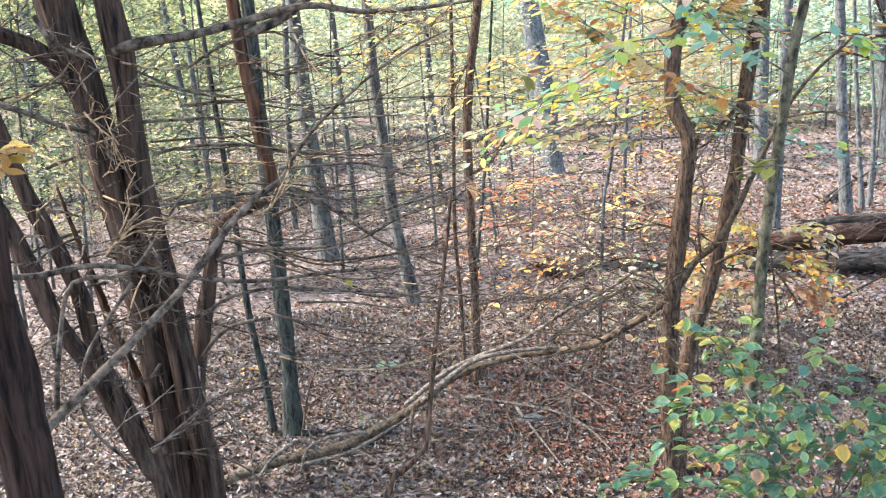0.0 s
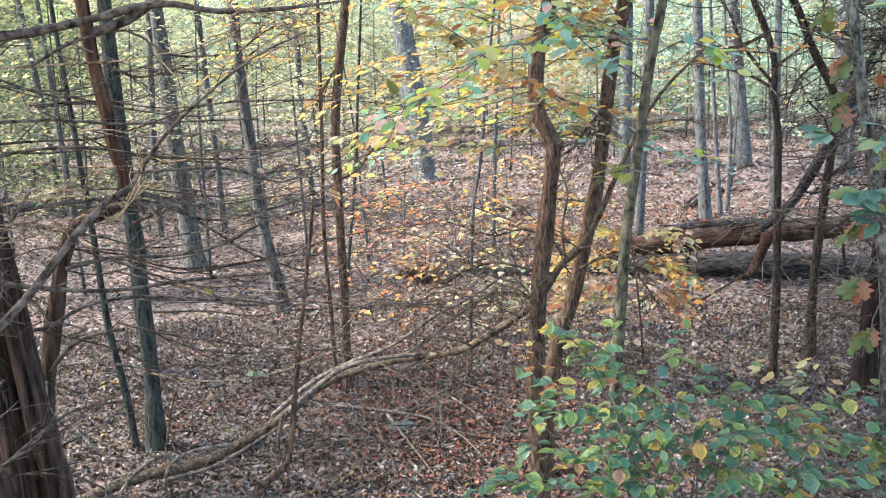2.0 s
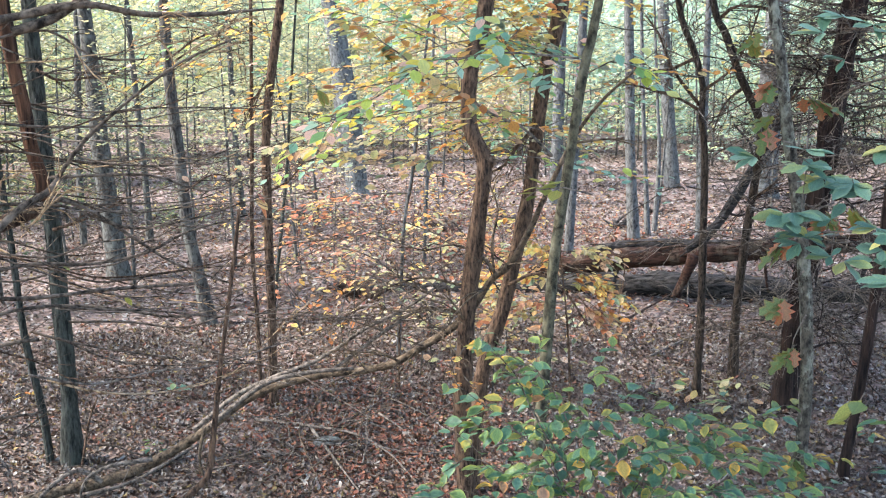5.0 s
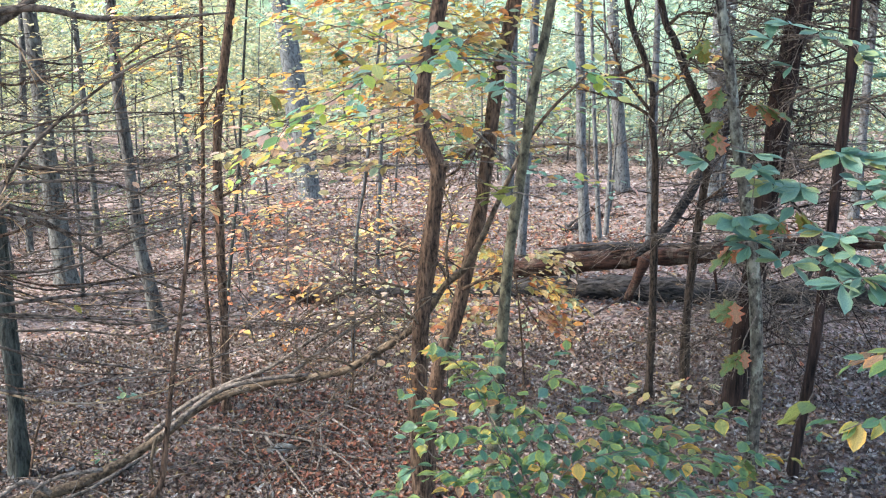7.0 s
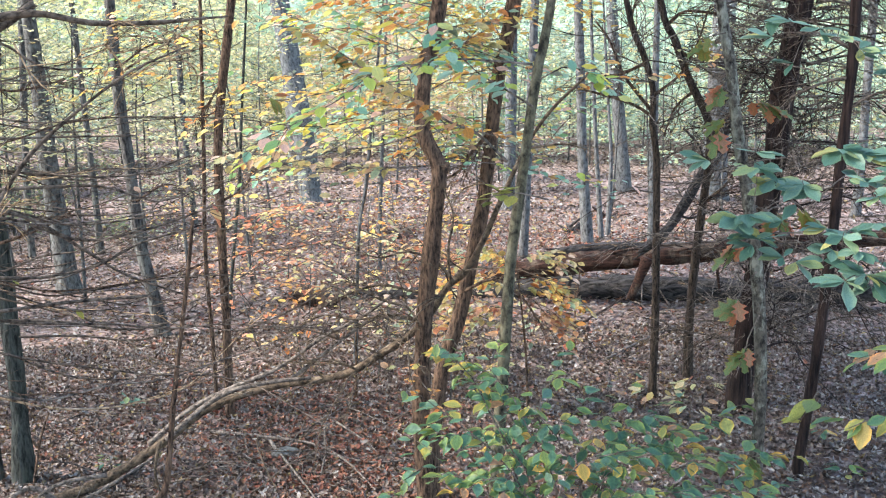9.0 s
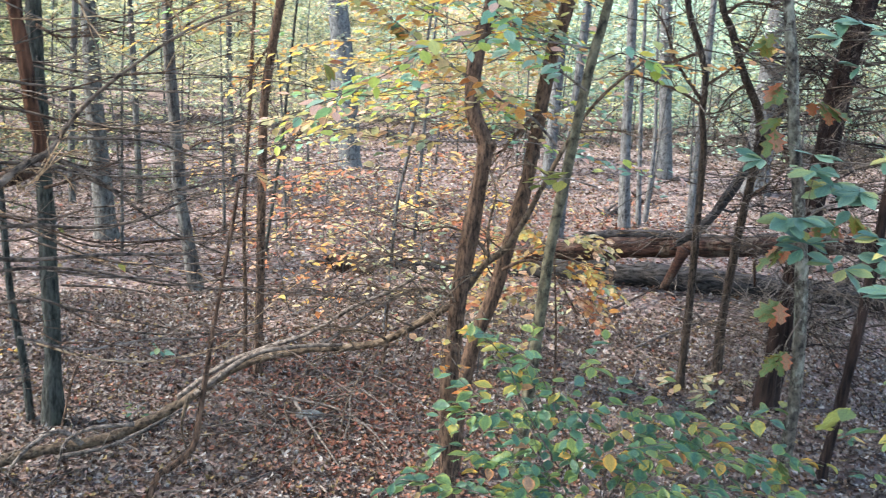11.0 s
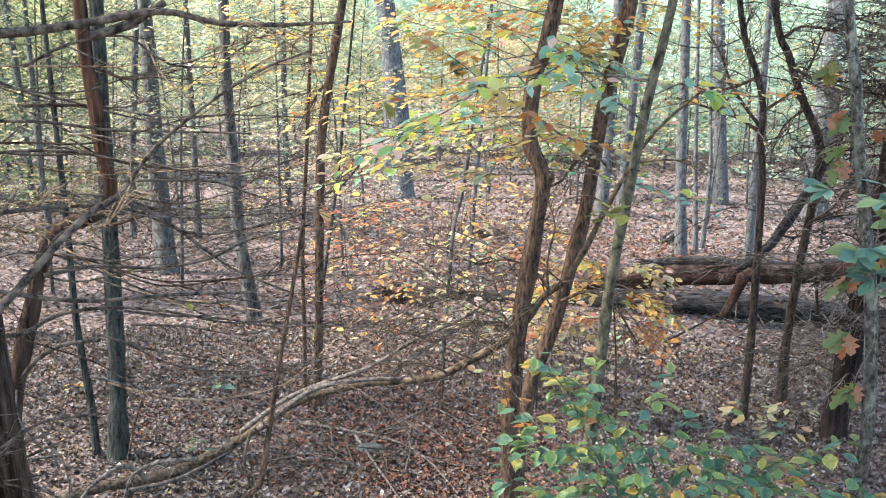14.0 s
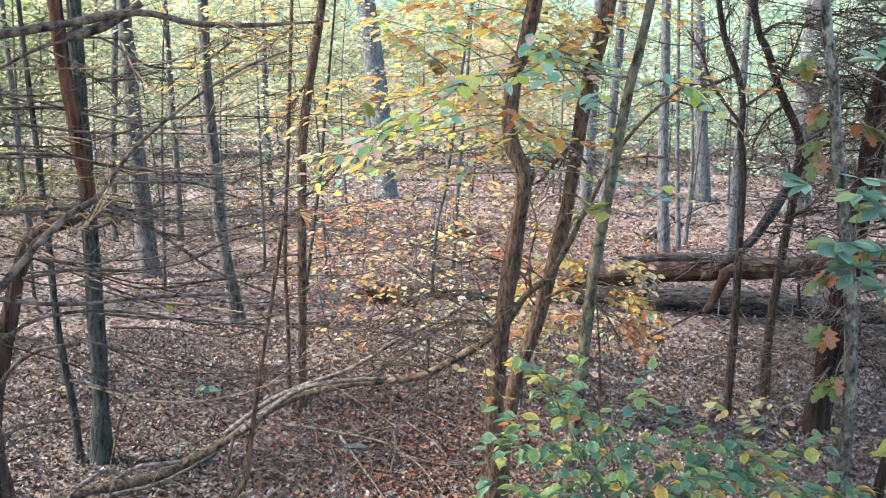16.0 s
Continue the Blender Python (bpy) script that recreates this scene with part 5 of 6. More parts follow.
# ---- bent and fallen stems ----
def fallen_branch():
    r = np.random.default_rng(5)
    ob = thing("fallen_branch", (0.0, 7.0, 0.0), "long fallen branch with peeling bark propped against a tree", "branch")
    main = [(-2.02, 7.69, 0.04), (-1.56, 7.72, 0.2), (-0.96, 7.75, 0.3), (-0.56, 7.72, 0.48), (-0.2, 7.66, 0.72), (0.07, 7.59, 0.93), (0.5, 7.5, 1.08), (0.93, 7.38, 1.15), (1.15, 7.28, 1.23), (1.35, 7.17, 1.38), (1.6, 7.04, 1.59), (1.79, 6.92, 1.91), (1.89, 6.81, 2.03), (1.99, 6.7, 2.27), (2.1, 6.59, 2.59), (2.21, 6.47, 2.9), (2.34, 6.35, 3.15), (2.54, 6.19, 3.39)]
    ob.location = (main[0][0], main[0][1], gz(main[0][0], main[0][1]))
    bm = bmesh.new()
    tube(bm, main, [0.046, 0.044, 0.04, 0.037, 0.033, 0.031, 0.03, 0.029, 0.029, 0.029, 0.028, 0.027, 0.025, 0.022, 0.018, 0.014, 0.011, 0.008], 10, 0.06, 0.3, 10)
    part("stem", bm, PEELED, ob)
    rows = []
    rows += [([(-0.35, 7.26, 0.82), (-0.05, 7.2, 1.07), (0.24, 7.13, 1.22), (0.56, 7.05, 1.36), (0.88, 6.95, 1.59), (1.16, 6.85, 1.75), (1.4, 6.74, 1.95)], (0.017, 0.008), 9)]
    rows += [([(0.64, 7.05, 1.26), (0.88, 6.97, 1.46), (1.12, 6.89, 1.65), (1.27, 6.81, 1.74), (1.45, 6.73, 1.73)], (0.013, 0.006), 8)]
    rows += [([(-0.69, 7.63, 0.47), (-0.98, 7.6, 0.46), (-1.17, 7.57, 0.38), (-1.24, 7.56, 0.18)], (0.016, 0.008), 5)]
    rows += [([(-1.08, 7.68, 0.3), (-1.24, 7.66, 0.42), (-1.45, 7.62, 0.31), (-1.58, 7.59, 0.16)], (0.02, 0.01), 4)]
    rows += [([(-0.29, 7.56, 0.72), (-0.34, 7.56, 0.47), (-0.29, 7.56, 0.23)], (0.012, 0.006), 4)]
    rows += [([(-0.22, 6.96, 0.95), (0.15, 6.97, 1.22), (0.47, 6.96, 1.29), (0.79, 6.93, 1.31)], (0.018, 0.012), 2)]
    rows += [([(1.67, 6.68, 1.89), (1.49, 6.72, 1.93), (1.26, 6.76, 1.98), (0.99, 6.81, 1.9), (0.8, 6.83, 1.79)], (0.01, 0.003), 16)]
    rows += [([(1.76, 6.65, 1.99), (1.65, 6.68, 2.13), (1.46, 6.72, 2.21), (1.27, 6.76, 2.17), (1.12, 6.79, 2.22)], (0.01, 0.003), 14)]
    rows += [([(1.57, 6.7, 1.71), (1.34, 6.75, 1.77), (1.11, 6.79, 1.74), (0.87, 6.82, 1.78), (0.64, 6.85, 1.67)], (0.01, 0.003), 16)]
    rows += [([(1.51, 6.61, 1.71), (1.43, 6.63, 1.84), (1.25, 6.66, 1.9), (1.02, 6.7, 2.04)], (0.008, 0.003), 14)]
    rows += [([(1.72, 6.56, 1.99), (1.7, 6.57, 2.23), (1.74, 6.56, 2.46), (1.68, 6.57, 2.65)], (0.008, 0.004), 6)]
    rows += [([(2.06, 6.47, 2.61), (1.95, 6.5, 2.68), (1.81, 6.54, 2.65), (1.74, 6.56, 2.55)], (0.007, 0.003), 5)]
    rows += [([(2.2, 6.42, 2.91), (2.44, 6.33, 2.94), (2.61, 6.27, 2.89)], (0.007, 0.003), 5)]
    rows += [([(1.08, 6.69, 1.41), (0.93, 6.71, 1.49), (0.78, 6.73, 1.48), (0.62, 6.75, 1.58)], (0.008, 0.003), 7)]
    for pts, radii, n in rows:
        dead_branch(ob, pts, (radii[0] * 1.25, radii[1] * 1.2), TWIG if radii[0] > 0.012 else PEELED, r, int(n * 0.9), 0.4, 1, tw=0.0045)
    for at in [(1.67, 6.68, 1.89), (1.53, 6.71, 1.71), (1.41, 6.73, 1.59), (1.26, 6.76, 1.49), (1.83, 6.63, 2.07), (1.1, 6.79, 1.38), (0.86, 6.82, 1.33)]:
        for k in range(2):
            pts = curl(at, r.uniform(2.0, 4.4), r.uniform(-0.1, 0.6), r.uniform(0.6, 1.3), r, 0.3)
            dead_branch(ob, pts, (0.006, 0.003), PEELED, r, 4, 0.3, 0, seg=5, tw=0.0035)


fallen_branch()


def bare_stem(label, pts, radii, n):
    r = np.random.default_rng(int(abs(pts[0][0]) * 100))
    pts = to_ground(pts)
    b = pts[-1]
    ob = thing("bare_sapling", (b[0], b[1], gz(b[0], b[1])), label, "sapling", "bare saplings")
    dead_branch(ob, list(reversed(pts)), (radii[1], radii[0]), BROWN, r, n, 0.22, 1, 7, "stem", 0.0036)


bare_stem("bare crooked sapling stem", [(0.05, 4.67, 2.8), (0.03, 4.67, 2.65), (-0.02, 4.67, 2.34), (-0.07, 4.67, 2.04), (-0.11, 4.67, 1.75), (-0.15, 4.66, 1.54), (-0.26, 4.66, 1.44), (-0.36, 4.65, 1.28)], (0.007, 0.02), 9)
bare_stem("bare thin sapling near the logs", [(4.34, 10.78, 1.14), (4.3, 10.79, 0.74), (4.27, 10.81, 0.33)], (0.008, 0.013), 3)
bare_stem("bare thin sapling near the logs", [(4.46, 11.24, 0.84), (4.46, 11.24, 0.28)], (0.008, 0.013), 3)
bare_stem("bare thin sapling by a mossy tree", [(-1.22, 8.72, 0.64), (-1.3, 8.7, 0.43), (-1.4, 8.69, 0.06)], (0.008, 0.012), 3)
bare_stem("bare thin sapling by the fallen branch", [(1.61, 10.15, 0.74), (1.6, 10.15, 0.25), (1.59, 10.15, -0.06)], (0.01, 0.016), 4)


# ---- leafy saplings in the middle ----
def beech():
    r = np.random.default_rng(41)
    near = []
    near += [([(1.75, 4.99, 3.46), (1.52, 4.97, 3.48), (1.32, 4.94, 3.49), (1.12, 4.9, 3.46), (0.94, 4.85, 3.45), (0.77, 4.79, 3.33), (0.55, 4.73, 3.22), (0.35, 4.66, 3.14)], (0.006, 0.002), 8, 6, 0.11, BEECH)]
    near += [([(1.69, 5.22, 2.95), (1.53, 5.22, 3.1), (1.37, 5.21, 3.17), (1.24, 5.19, 3.25), (1.1, 5.17, 3.33), (0.99, 5.14, 3.37), (0.87, 5.11, 3.48), (0.69, 5.08, 3.59), (0.57, 5.05, 3.64)], (0.009, 0.002), 9, 6, 0.095, ORANGE)]
    near += [([(1.82, 5.18, 3.24), (1.66, 5.13, 3.33), (1.49, 5.07, 3.42), (1.33, 5.01, 3.56), (1.2, 4.94, 3.64)], (0.006, 0.002), 5, 5, 0.11, BEECH)]
    near += [([(1.92, 5.35, 3.38), (2.03, 5.31, 3.44), (2.17, 5.26, 3.41), (2.26, 5.22, 3.32)], (0.005, 0.002), 4, 4, 0.1, BEECH)]
    for pts, radii, tw, per, size, mat in near:
        leafy_branch(TREES["F"], pts, radii, TWIG, r, int(tw * 1.5), 0.32, per, size * 0.86, "ovate", mat, flat=0.2, droop=0.35, face=0.15)
    mid = []
    mid += [[(1.56, 6.74, 3.01), (1.32, 6.85, 2.93), (1.02, 6.9, 2.9), (0.72, 6.92, 2.88), (0.44, 6.9, 2.89), (0.2, 6.85, 2.87)]]
    mid += [[(1.6, 6.75, 3.32), (1.42, 6.9, 3.54), (1.22, 7.04, 3.66), (0.97, 7.18, 3.74), (0.75, 7.3, 3.81)]]
    mid += [[(1.62, 6.75, 3.57), (1.48, 6.98, 3.73), (1.29, 7.22, 3.86), (1.01, 7.45, 3.91)]]
    mid += [[(1.58, 6.75, 3.17), (1.37, 6.9, 3.16), (1.12, 7.05, 3.1), (0.85, 7.15, 3.02), (0.55, 7.2, 2.98)]]
    mid += [[(1.65, 6.75, 2.79), (1.44, 6.9, 2.77), (1.17, 7.0, 2.76), (0.86, 7.1, 2.78), (0.55, 7.15, 2.82)]]
    mid += [[(1.64, 6.75, 3.65), (1.88, 6.95, 3.72), (2.07, 7.1, 3.61), (2.31, 7.2, 3.53)]]
    mid += [[(1.62, 6.75, 3.43), (1.83, 6.9, 3.53), (2.02, 7.0, 3.68), (2.16, 7.1, 3.84)]]
    mid += [[(1.57, 6.76, 3.21), (1.79, 7.1, 3.08), (2.01, 7.5, 2.94), (2.25, 7.7, 2.8)]]
    for k, pts in enumerate(mid):
        leafy_branch(TREES["B"], pts, (0.006, 0.002), TWIG, r, 11, 0.42, 6, 0.09, "ovate", (FAR_GOLD, BEECH, ORANGE, BEECH, FAR_GOLD, FAR_YELLOW, ORANGE, BEECH)[k], picked=k < 3, flat=0.4, droop=0.2, face=0.28)
    for key, zs, n in (("B", (2.75, 4.7), 34), ("E", (2.8, 4.7), 24), ("D2", (3.0, 4.4), 9)):
        co = trunk_skin(TREES[key])
        for k in range(n):
            z = zs[0] + (zs[1] - zs[0]) * (k + r.uniform(0, 1)) / n
            at = min(co, key=lambda q: abs(q.z - z))
            pts = arch(tuple(at), r.uniform(0.2, 3.0), r.uniform(0.8, 2.2), r.normal(0.1, 0.15), 0.1, r)
            # gold from a set height up paints sun onto the upper sprays
            leafy_branch(TREES[key], pts, (0.005, 0.0015), TWIG, r, 9, 0.42, 5, 0.08, "ovate", (SUNLIT_GOLD if at.z > 3.5 else ORANGE, BEECH, SUNLIT_GOLD if at.z > 3.3 else FAR_GOLD, BEECH)[k % 4], picked=False, flat=0.35, droop=0.2, face=0.25)
    far = []
    far += [(13.5, [(1.84, 11.43, 0.94), (1.45, 11.49, 1.22), (0.94, 11.54, 1.37), (0.42, 11.56, 1.52)])]
    far += [(13, [(1.86, 11.43, 1.34), (1.46, 11.48, 1.49), (1.07, 11.53, 1.63), (0.63, 11.56, 1.71)])]
    far += [(12, [(1.88, 11.43, 1.61), (2.23, 11.36, 1.47), (2.62, 11.28, 1.33), (3, 11.19, 1.13)])]
    far += [(12, [(1.92, 11.42, 1.94), (1.6, 11.47, 1.94), (1.21, 11.51, 1.86), (0.82, 11.54, 1.84)])]
    far += [(12, [(1.96, 11.41, 2.13), (2.31, 11.35, 2.13), (2.62, 11.28, 2.06)])]
    far += [(12, [(1.85, 11.43, 1.14), (2.23, 11.36, 1), (2.74, 11.25, 0.93), (3.25, 11.12, 0.86)])]
    far += [(12, [(1.83, 11.43, 0.81), (1.38, 11.49, 0.95), (0.92, 11.54, 1.04)])]
    ob = thing("beech_sapling", (*(1.63, 10.38), 0.0), "beech sapling with orange and yellow leaves", "sapling", "leafy saplings")
    bm = bmesh.new()
    tube(bm, to_ground([(2.04, 11.4, 2.61), (1.97, 11.41, 2.07), (1.88, 11.43, 1.61), (1.83, 11.43, 0.81), (1.79, 11.44, -0.16)]), (0.012, 0.024), 8, 0.1, 0.1)
    part("stem", bm, BROWN, ob)
    for d, pts in far:
        leafy_branch(ob, pts, (0.01, 0.003), TWIG, r, 8, 0.6, 4, 0.1, "ovate", RUST, picked=False, flat=0.15, droop=0.1)
    ob = thing("beech_sapling", (*(3.60, 10.49), 0.0), "low beech sapling with yellow leaves", "sapling", "leafy saplings")
    bm = bmesh.new()
    tube(bm, to_ground([(3, 9.1, 1.7), (3.05, 9.09, 1.26), (3.09, 9.07, 0.82), (3.11, 9.07, 0.48)]), (0.007, 0.014), 7, 0.1, 0.1)
    part("stem", bm, BROWN, ob)
    rows = []
    rows += [[(3.05, 9.09, 1.26), (2.8, 9.17, 1.37), (2.54, 9.24, 1.43), (2.33, 9.3, 1.37)]]
    rows += [[(3.02, 9.1, 1.54), (2.8, 9.17, 1.65), (2.59, 9.23, 1.59)]]
    rows += [[(3.07, 9.08, 1.15), (2.85, 9.15, 1.15), (2.59, 9.23, 1.09), (2.43, 9.27, 1.01)]]
    rows += [[(3.05, 9.09, 1.32), (3.26, 9.02, 1.32), (3.41, 8.96, 1.16)]]
    rows += [[(3.01, 9.1, 1.65), (3.25, 9.02, 1.65), (3.45, 8.95, 1.55)]]
    rows += [[(3.08, 9.08, 0.99), (3.26, 9.02, 1.05), (3.39, 8.97, 0.94)]]
    rows += [[(2.99, 8.9, 1.31), (2.89, 8.93, 1.53), (2.69, 8.99, 1.85), (2.54, 9.03, 1.95)]]
    rows += [[(3.11, 9.17, 0.9), (2.83, 9.26, 0.98), (2.56, 9.34, 1.12), (2.3, 9.41, 1.18)]]
    rows += [[(3.13, 9.38, 1.37), (2.78, 9.49, 1.48), (2.46, 9.57, 1.65), (2.19, 9.64, 1.76)]]
    rows += [[(3.08, 9.18, 1.35), (3.19, 9.15, 1.41), (3.34, 9.09, 1.36), (3.54, 9.02, 1.22)]]
    for pts, mat in zip(rows, (ORANGE, FAR_GOLD, RUST) * 4):
        leafy_branch(ob, pts, (0.006, 0.002), TWIG, r, 12, 0.4, 6, 0.095, "ovate", mat, picked=False, face=0.1)
    # small tuft by the cedars, coloured bright as a sunlit spot
    leafy_branch(CEDARS, [(-1.66, 3.53, 3.1), (-1.59, 3.56, 3.15), (-1.53, 3.59, 3.18), (-1.5, 3.6, 3.22)], (0.005, 0.002), TWIG, r, 6, 0.12, 4, 0.08, "ovate", SUNLIT_GOLD, face=0.3)
    # leaves beside the crooked trunk, low down
    for pts in ([(1.5, 6.51, 1.54), (1.41, 6.53, 1.38), (1.44, 6.52, 1.22)], [(1.49, 6.51, 1.34), (1.6, 6.49, 1.18), (1.56, 6.5, 1.06)]):
        leafy_branch(TREES["B"], pts, (0.004, 0.002), TWIG, r, 3, 0.12, 4, 0.07, "ovate", ORANGE)
    leafy_branch(TREES["F"], [(1.56, 4.21, 2.88), (1.44, 4.25, 2.91), (1.33, 4.28, 2.9), (1.28, 4.3, 2.86)], (0.004, 0.002), TWIG, r, 2, 0.06, 3, 0.1, "ovate", SPICE)


beech()


def shrub():
    r = np.random.default_rng(43)
    base = [(1.82, 4.64, 0.51)][0]
    ob = thing("green_shrub", (base[0], base[1], gz(base[0], base[1])), "leafy shrub with green leaves turning yellow", "shrub")
    foot = (base[0], base[1], gz(base[0], base[1]) - 0.03)
    lines = []
    lines += [[(1.72, 4.57, 1.1), (1.45, 4.67, 1.3), (1.18, 4.74, 1.48), (1.04, 4.77, 1.45)]]
    lines += [[(1.69, 4.48, 1.15), (1.47, 4.55, 1.53), (1.29, 4.61, 1.71), (1.13, 4.65, 1.84)]]
    lines += [[(1.84, 4.74, 1.1), (1.53, 4.85, 1.59), (1.39, 4.89, 1.89), (1.21, 4.94, 2.04)]]
    lines += [[(1.91, 4.83, 1.06), (1.73, 4.89, 1.5), (1.59, 4.94, 1.8), (1.39, 4.99, 1.95)]]
    lines += [[(1.83, 4.64, 1.15), (1.72, 4.68, 1.51), (1.69, 4.69, 1.78), (1.77, 4.66, 1.94)]]
    lines += [[(1.96, 4.8, 1.06), (1.98, 4.8, 1.45), (2.06, 4.76, 1.64), (2.14, 4.73, 1.72)]]
    lines += [[(2, 4.68, 1.09), (2.12, 4.62, 1.44), (2.27, 4.56, 1.61), (2.46, 4.46, 1.64)]]
    lines += [[(1.98, 4.47, 1.16), (2.21, 4.36, 1.45), (2.39, 4.27, 1.59), (2.55, 4.18, 1.58)]]
    lines += [[(1.95, 4.27, 1.2), (2.19, 4.15, 1.41), (2.39, 4.04, 1.5), (2.55, 3.94, 1.52)]]
    lines += [[(1.76, 4.45, 1.16), (1.71, 4.47, 1.36), (1.81, 4.43, 1.55), (2.07, 4.32, 1.64)]]
    lines += [[(1.57, 4.31, 1.22), (1.34, 4.39, 1.32), (1.1, 4.45, 1.39), (0.81, 4.51, 1.42)]]
    lines += [[(1.76, 4.24, 1.26), (1.9, 4.18, 1.45), (2.08, 4.09, 1.52), (2.3, 3.98, 1.49)]]
    lines += [[(1.86, 4.63, 1.12), (2.01, 4.57, 1.41), (2.16, 4.5, 1.52), (2.32, 4.42, 1.54)]]
    lines += [[(1.68, 4.38, 1.17), (1.55, 4.42, 1.4), (1.39, 4.47, 1.51), (1.23, 4.52, 1.45)]]
    lines += [[(2.08, 4.86, 1.02), (2.13, 4.84, 1.38), (2.23, 4.8, 1.58), (2.38, 4.73, 1.67)]]
    lines += [[(2.13, 4.84, 1.03), (2.34, 4.75, 1.43), (2.51, 4.66, 1.59), (2.7, 4.55, 1.68)]]
    lines += [[(2.14, 4.62, 1.04), (2.4, 4.49, 1.38), (2.6, 4.38, 1.5), (2.82, 4.24, 1.56)]]
    lines += [[(1.86, 4.63, 1.16), (1.88, 4.62, 1.4), (1.77, 4.66, 1.61), (1.87, 4.62, 1.75)]]
    lines += [[(1.68, 5.01, 0.99), (1.45, 5.08, 1.35), (1.27, 5.13, 1.51), (1.15, 5.16, 1.44)]]
    lines += [[(1.77, 5.09, 1.02), (1.59, 5.14, 1.54), (1.41, 5.19, 1.83), (1.27, 5.23, 2.02)]]
    lines += [[(1.8, 5.08, 1.02), (1.71, 5.11, 1.48), (1.59, 5.14, 1.77), (1.62, 5.14, 1.96)]]
    lines += [[(1.78, 4.34, 1.15), (1.85, 4.31, 1.34), (1.96, 4.26, 1.43), (2.1, 4.19, 1.39)]]
    lines += [[(1.65, 4.39, 1.14), (1.6, 4.41, 1.29), (1.52, 4.43, 1.37), (1.39, 4.47, 1.33)]]
    for k, pts in enumerate(lines):
        q = [foot, tuple((Vector(foot) + Vector(pts[0])) * 0.5 + Vector((0, 0, 0.1)))] + list(pts)
        bm = bmesh.new()
        tube(bm, q[:3], (0.011, 0.007), 6, 0.1, 0.1)
        part("stem", bm, TWIG, ob)
        leafy_branch(ob, pts, (0.005, 0.002), TWIG, r, 7, 0.32, 4, 0.095, "broad", GREEN, picked=k < 10, droop=0.2, flat=0.2, face=0.06)


shrub()


def palmate(parent, at, lean, size, n, r, mat=HICKORY):
    """One compound leaf: broad leaflets fanned out from the end of its stalk, tipped to the open side.
    lean: the angle at which the middle leaflet hangs out, from sideways (0) through up (1.57)."""
    across, up = Vector((0.8, -0.6, 0.0)), Vector((0.1, 0.2, 1.0))
    rots, sizes = [], []
    for k in range(n):
        q = k - (n - 1) / 2
        a = lean + q * 0.72 + r.normal(0, 0.12)
        ahead = across * math.cos(a) + up * math.sin(a) * 0.75 + OPEN_SIDE * r.uniform(0.1, 0.5)
        top = (OPEN_SIDE * 0.55 + Vector((0, 0, 0.85)) + Vector(r.normal(0, 0.3, 3))).normalized()
        ahead = (ahead - top * ahead.dot(top)).normalized()
        rots.append(np.array(Matrix((ahead, top.cross(ahead), top)).transposed()))
        sizes.append(size * (1.15 - 0.14 * abs(q)) * r.uniform(0.7, 1.12))
    leaf_parts(parent, [at] * n, sizes, "obovate", mat, r=r, rots=rots)


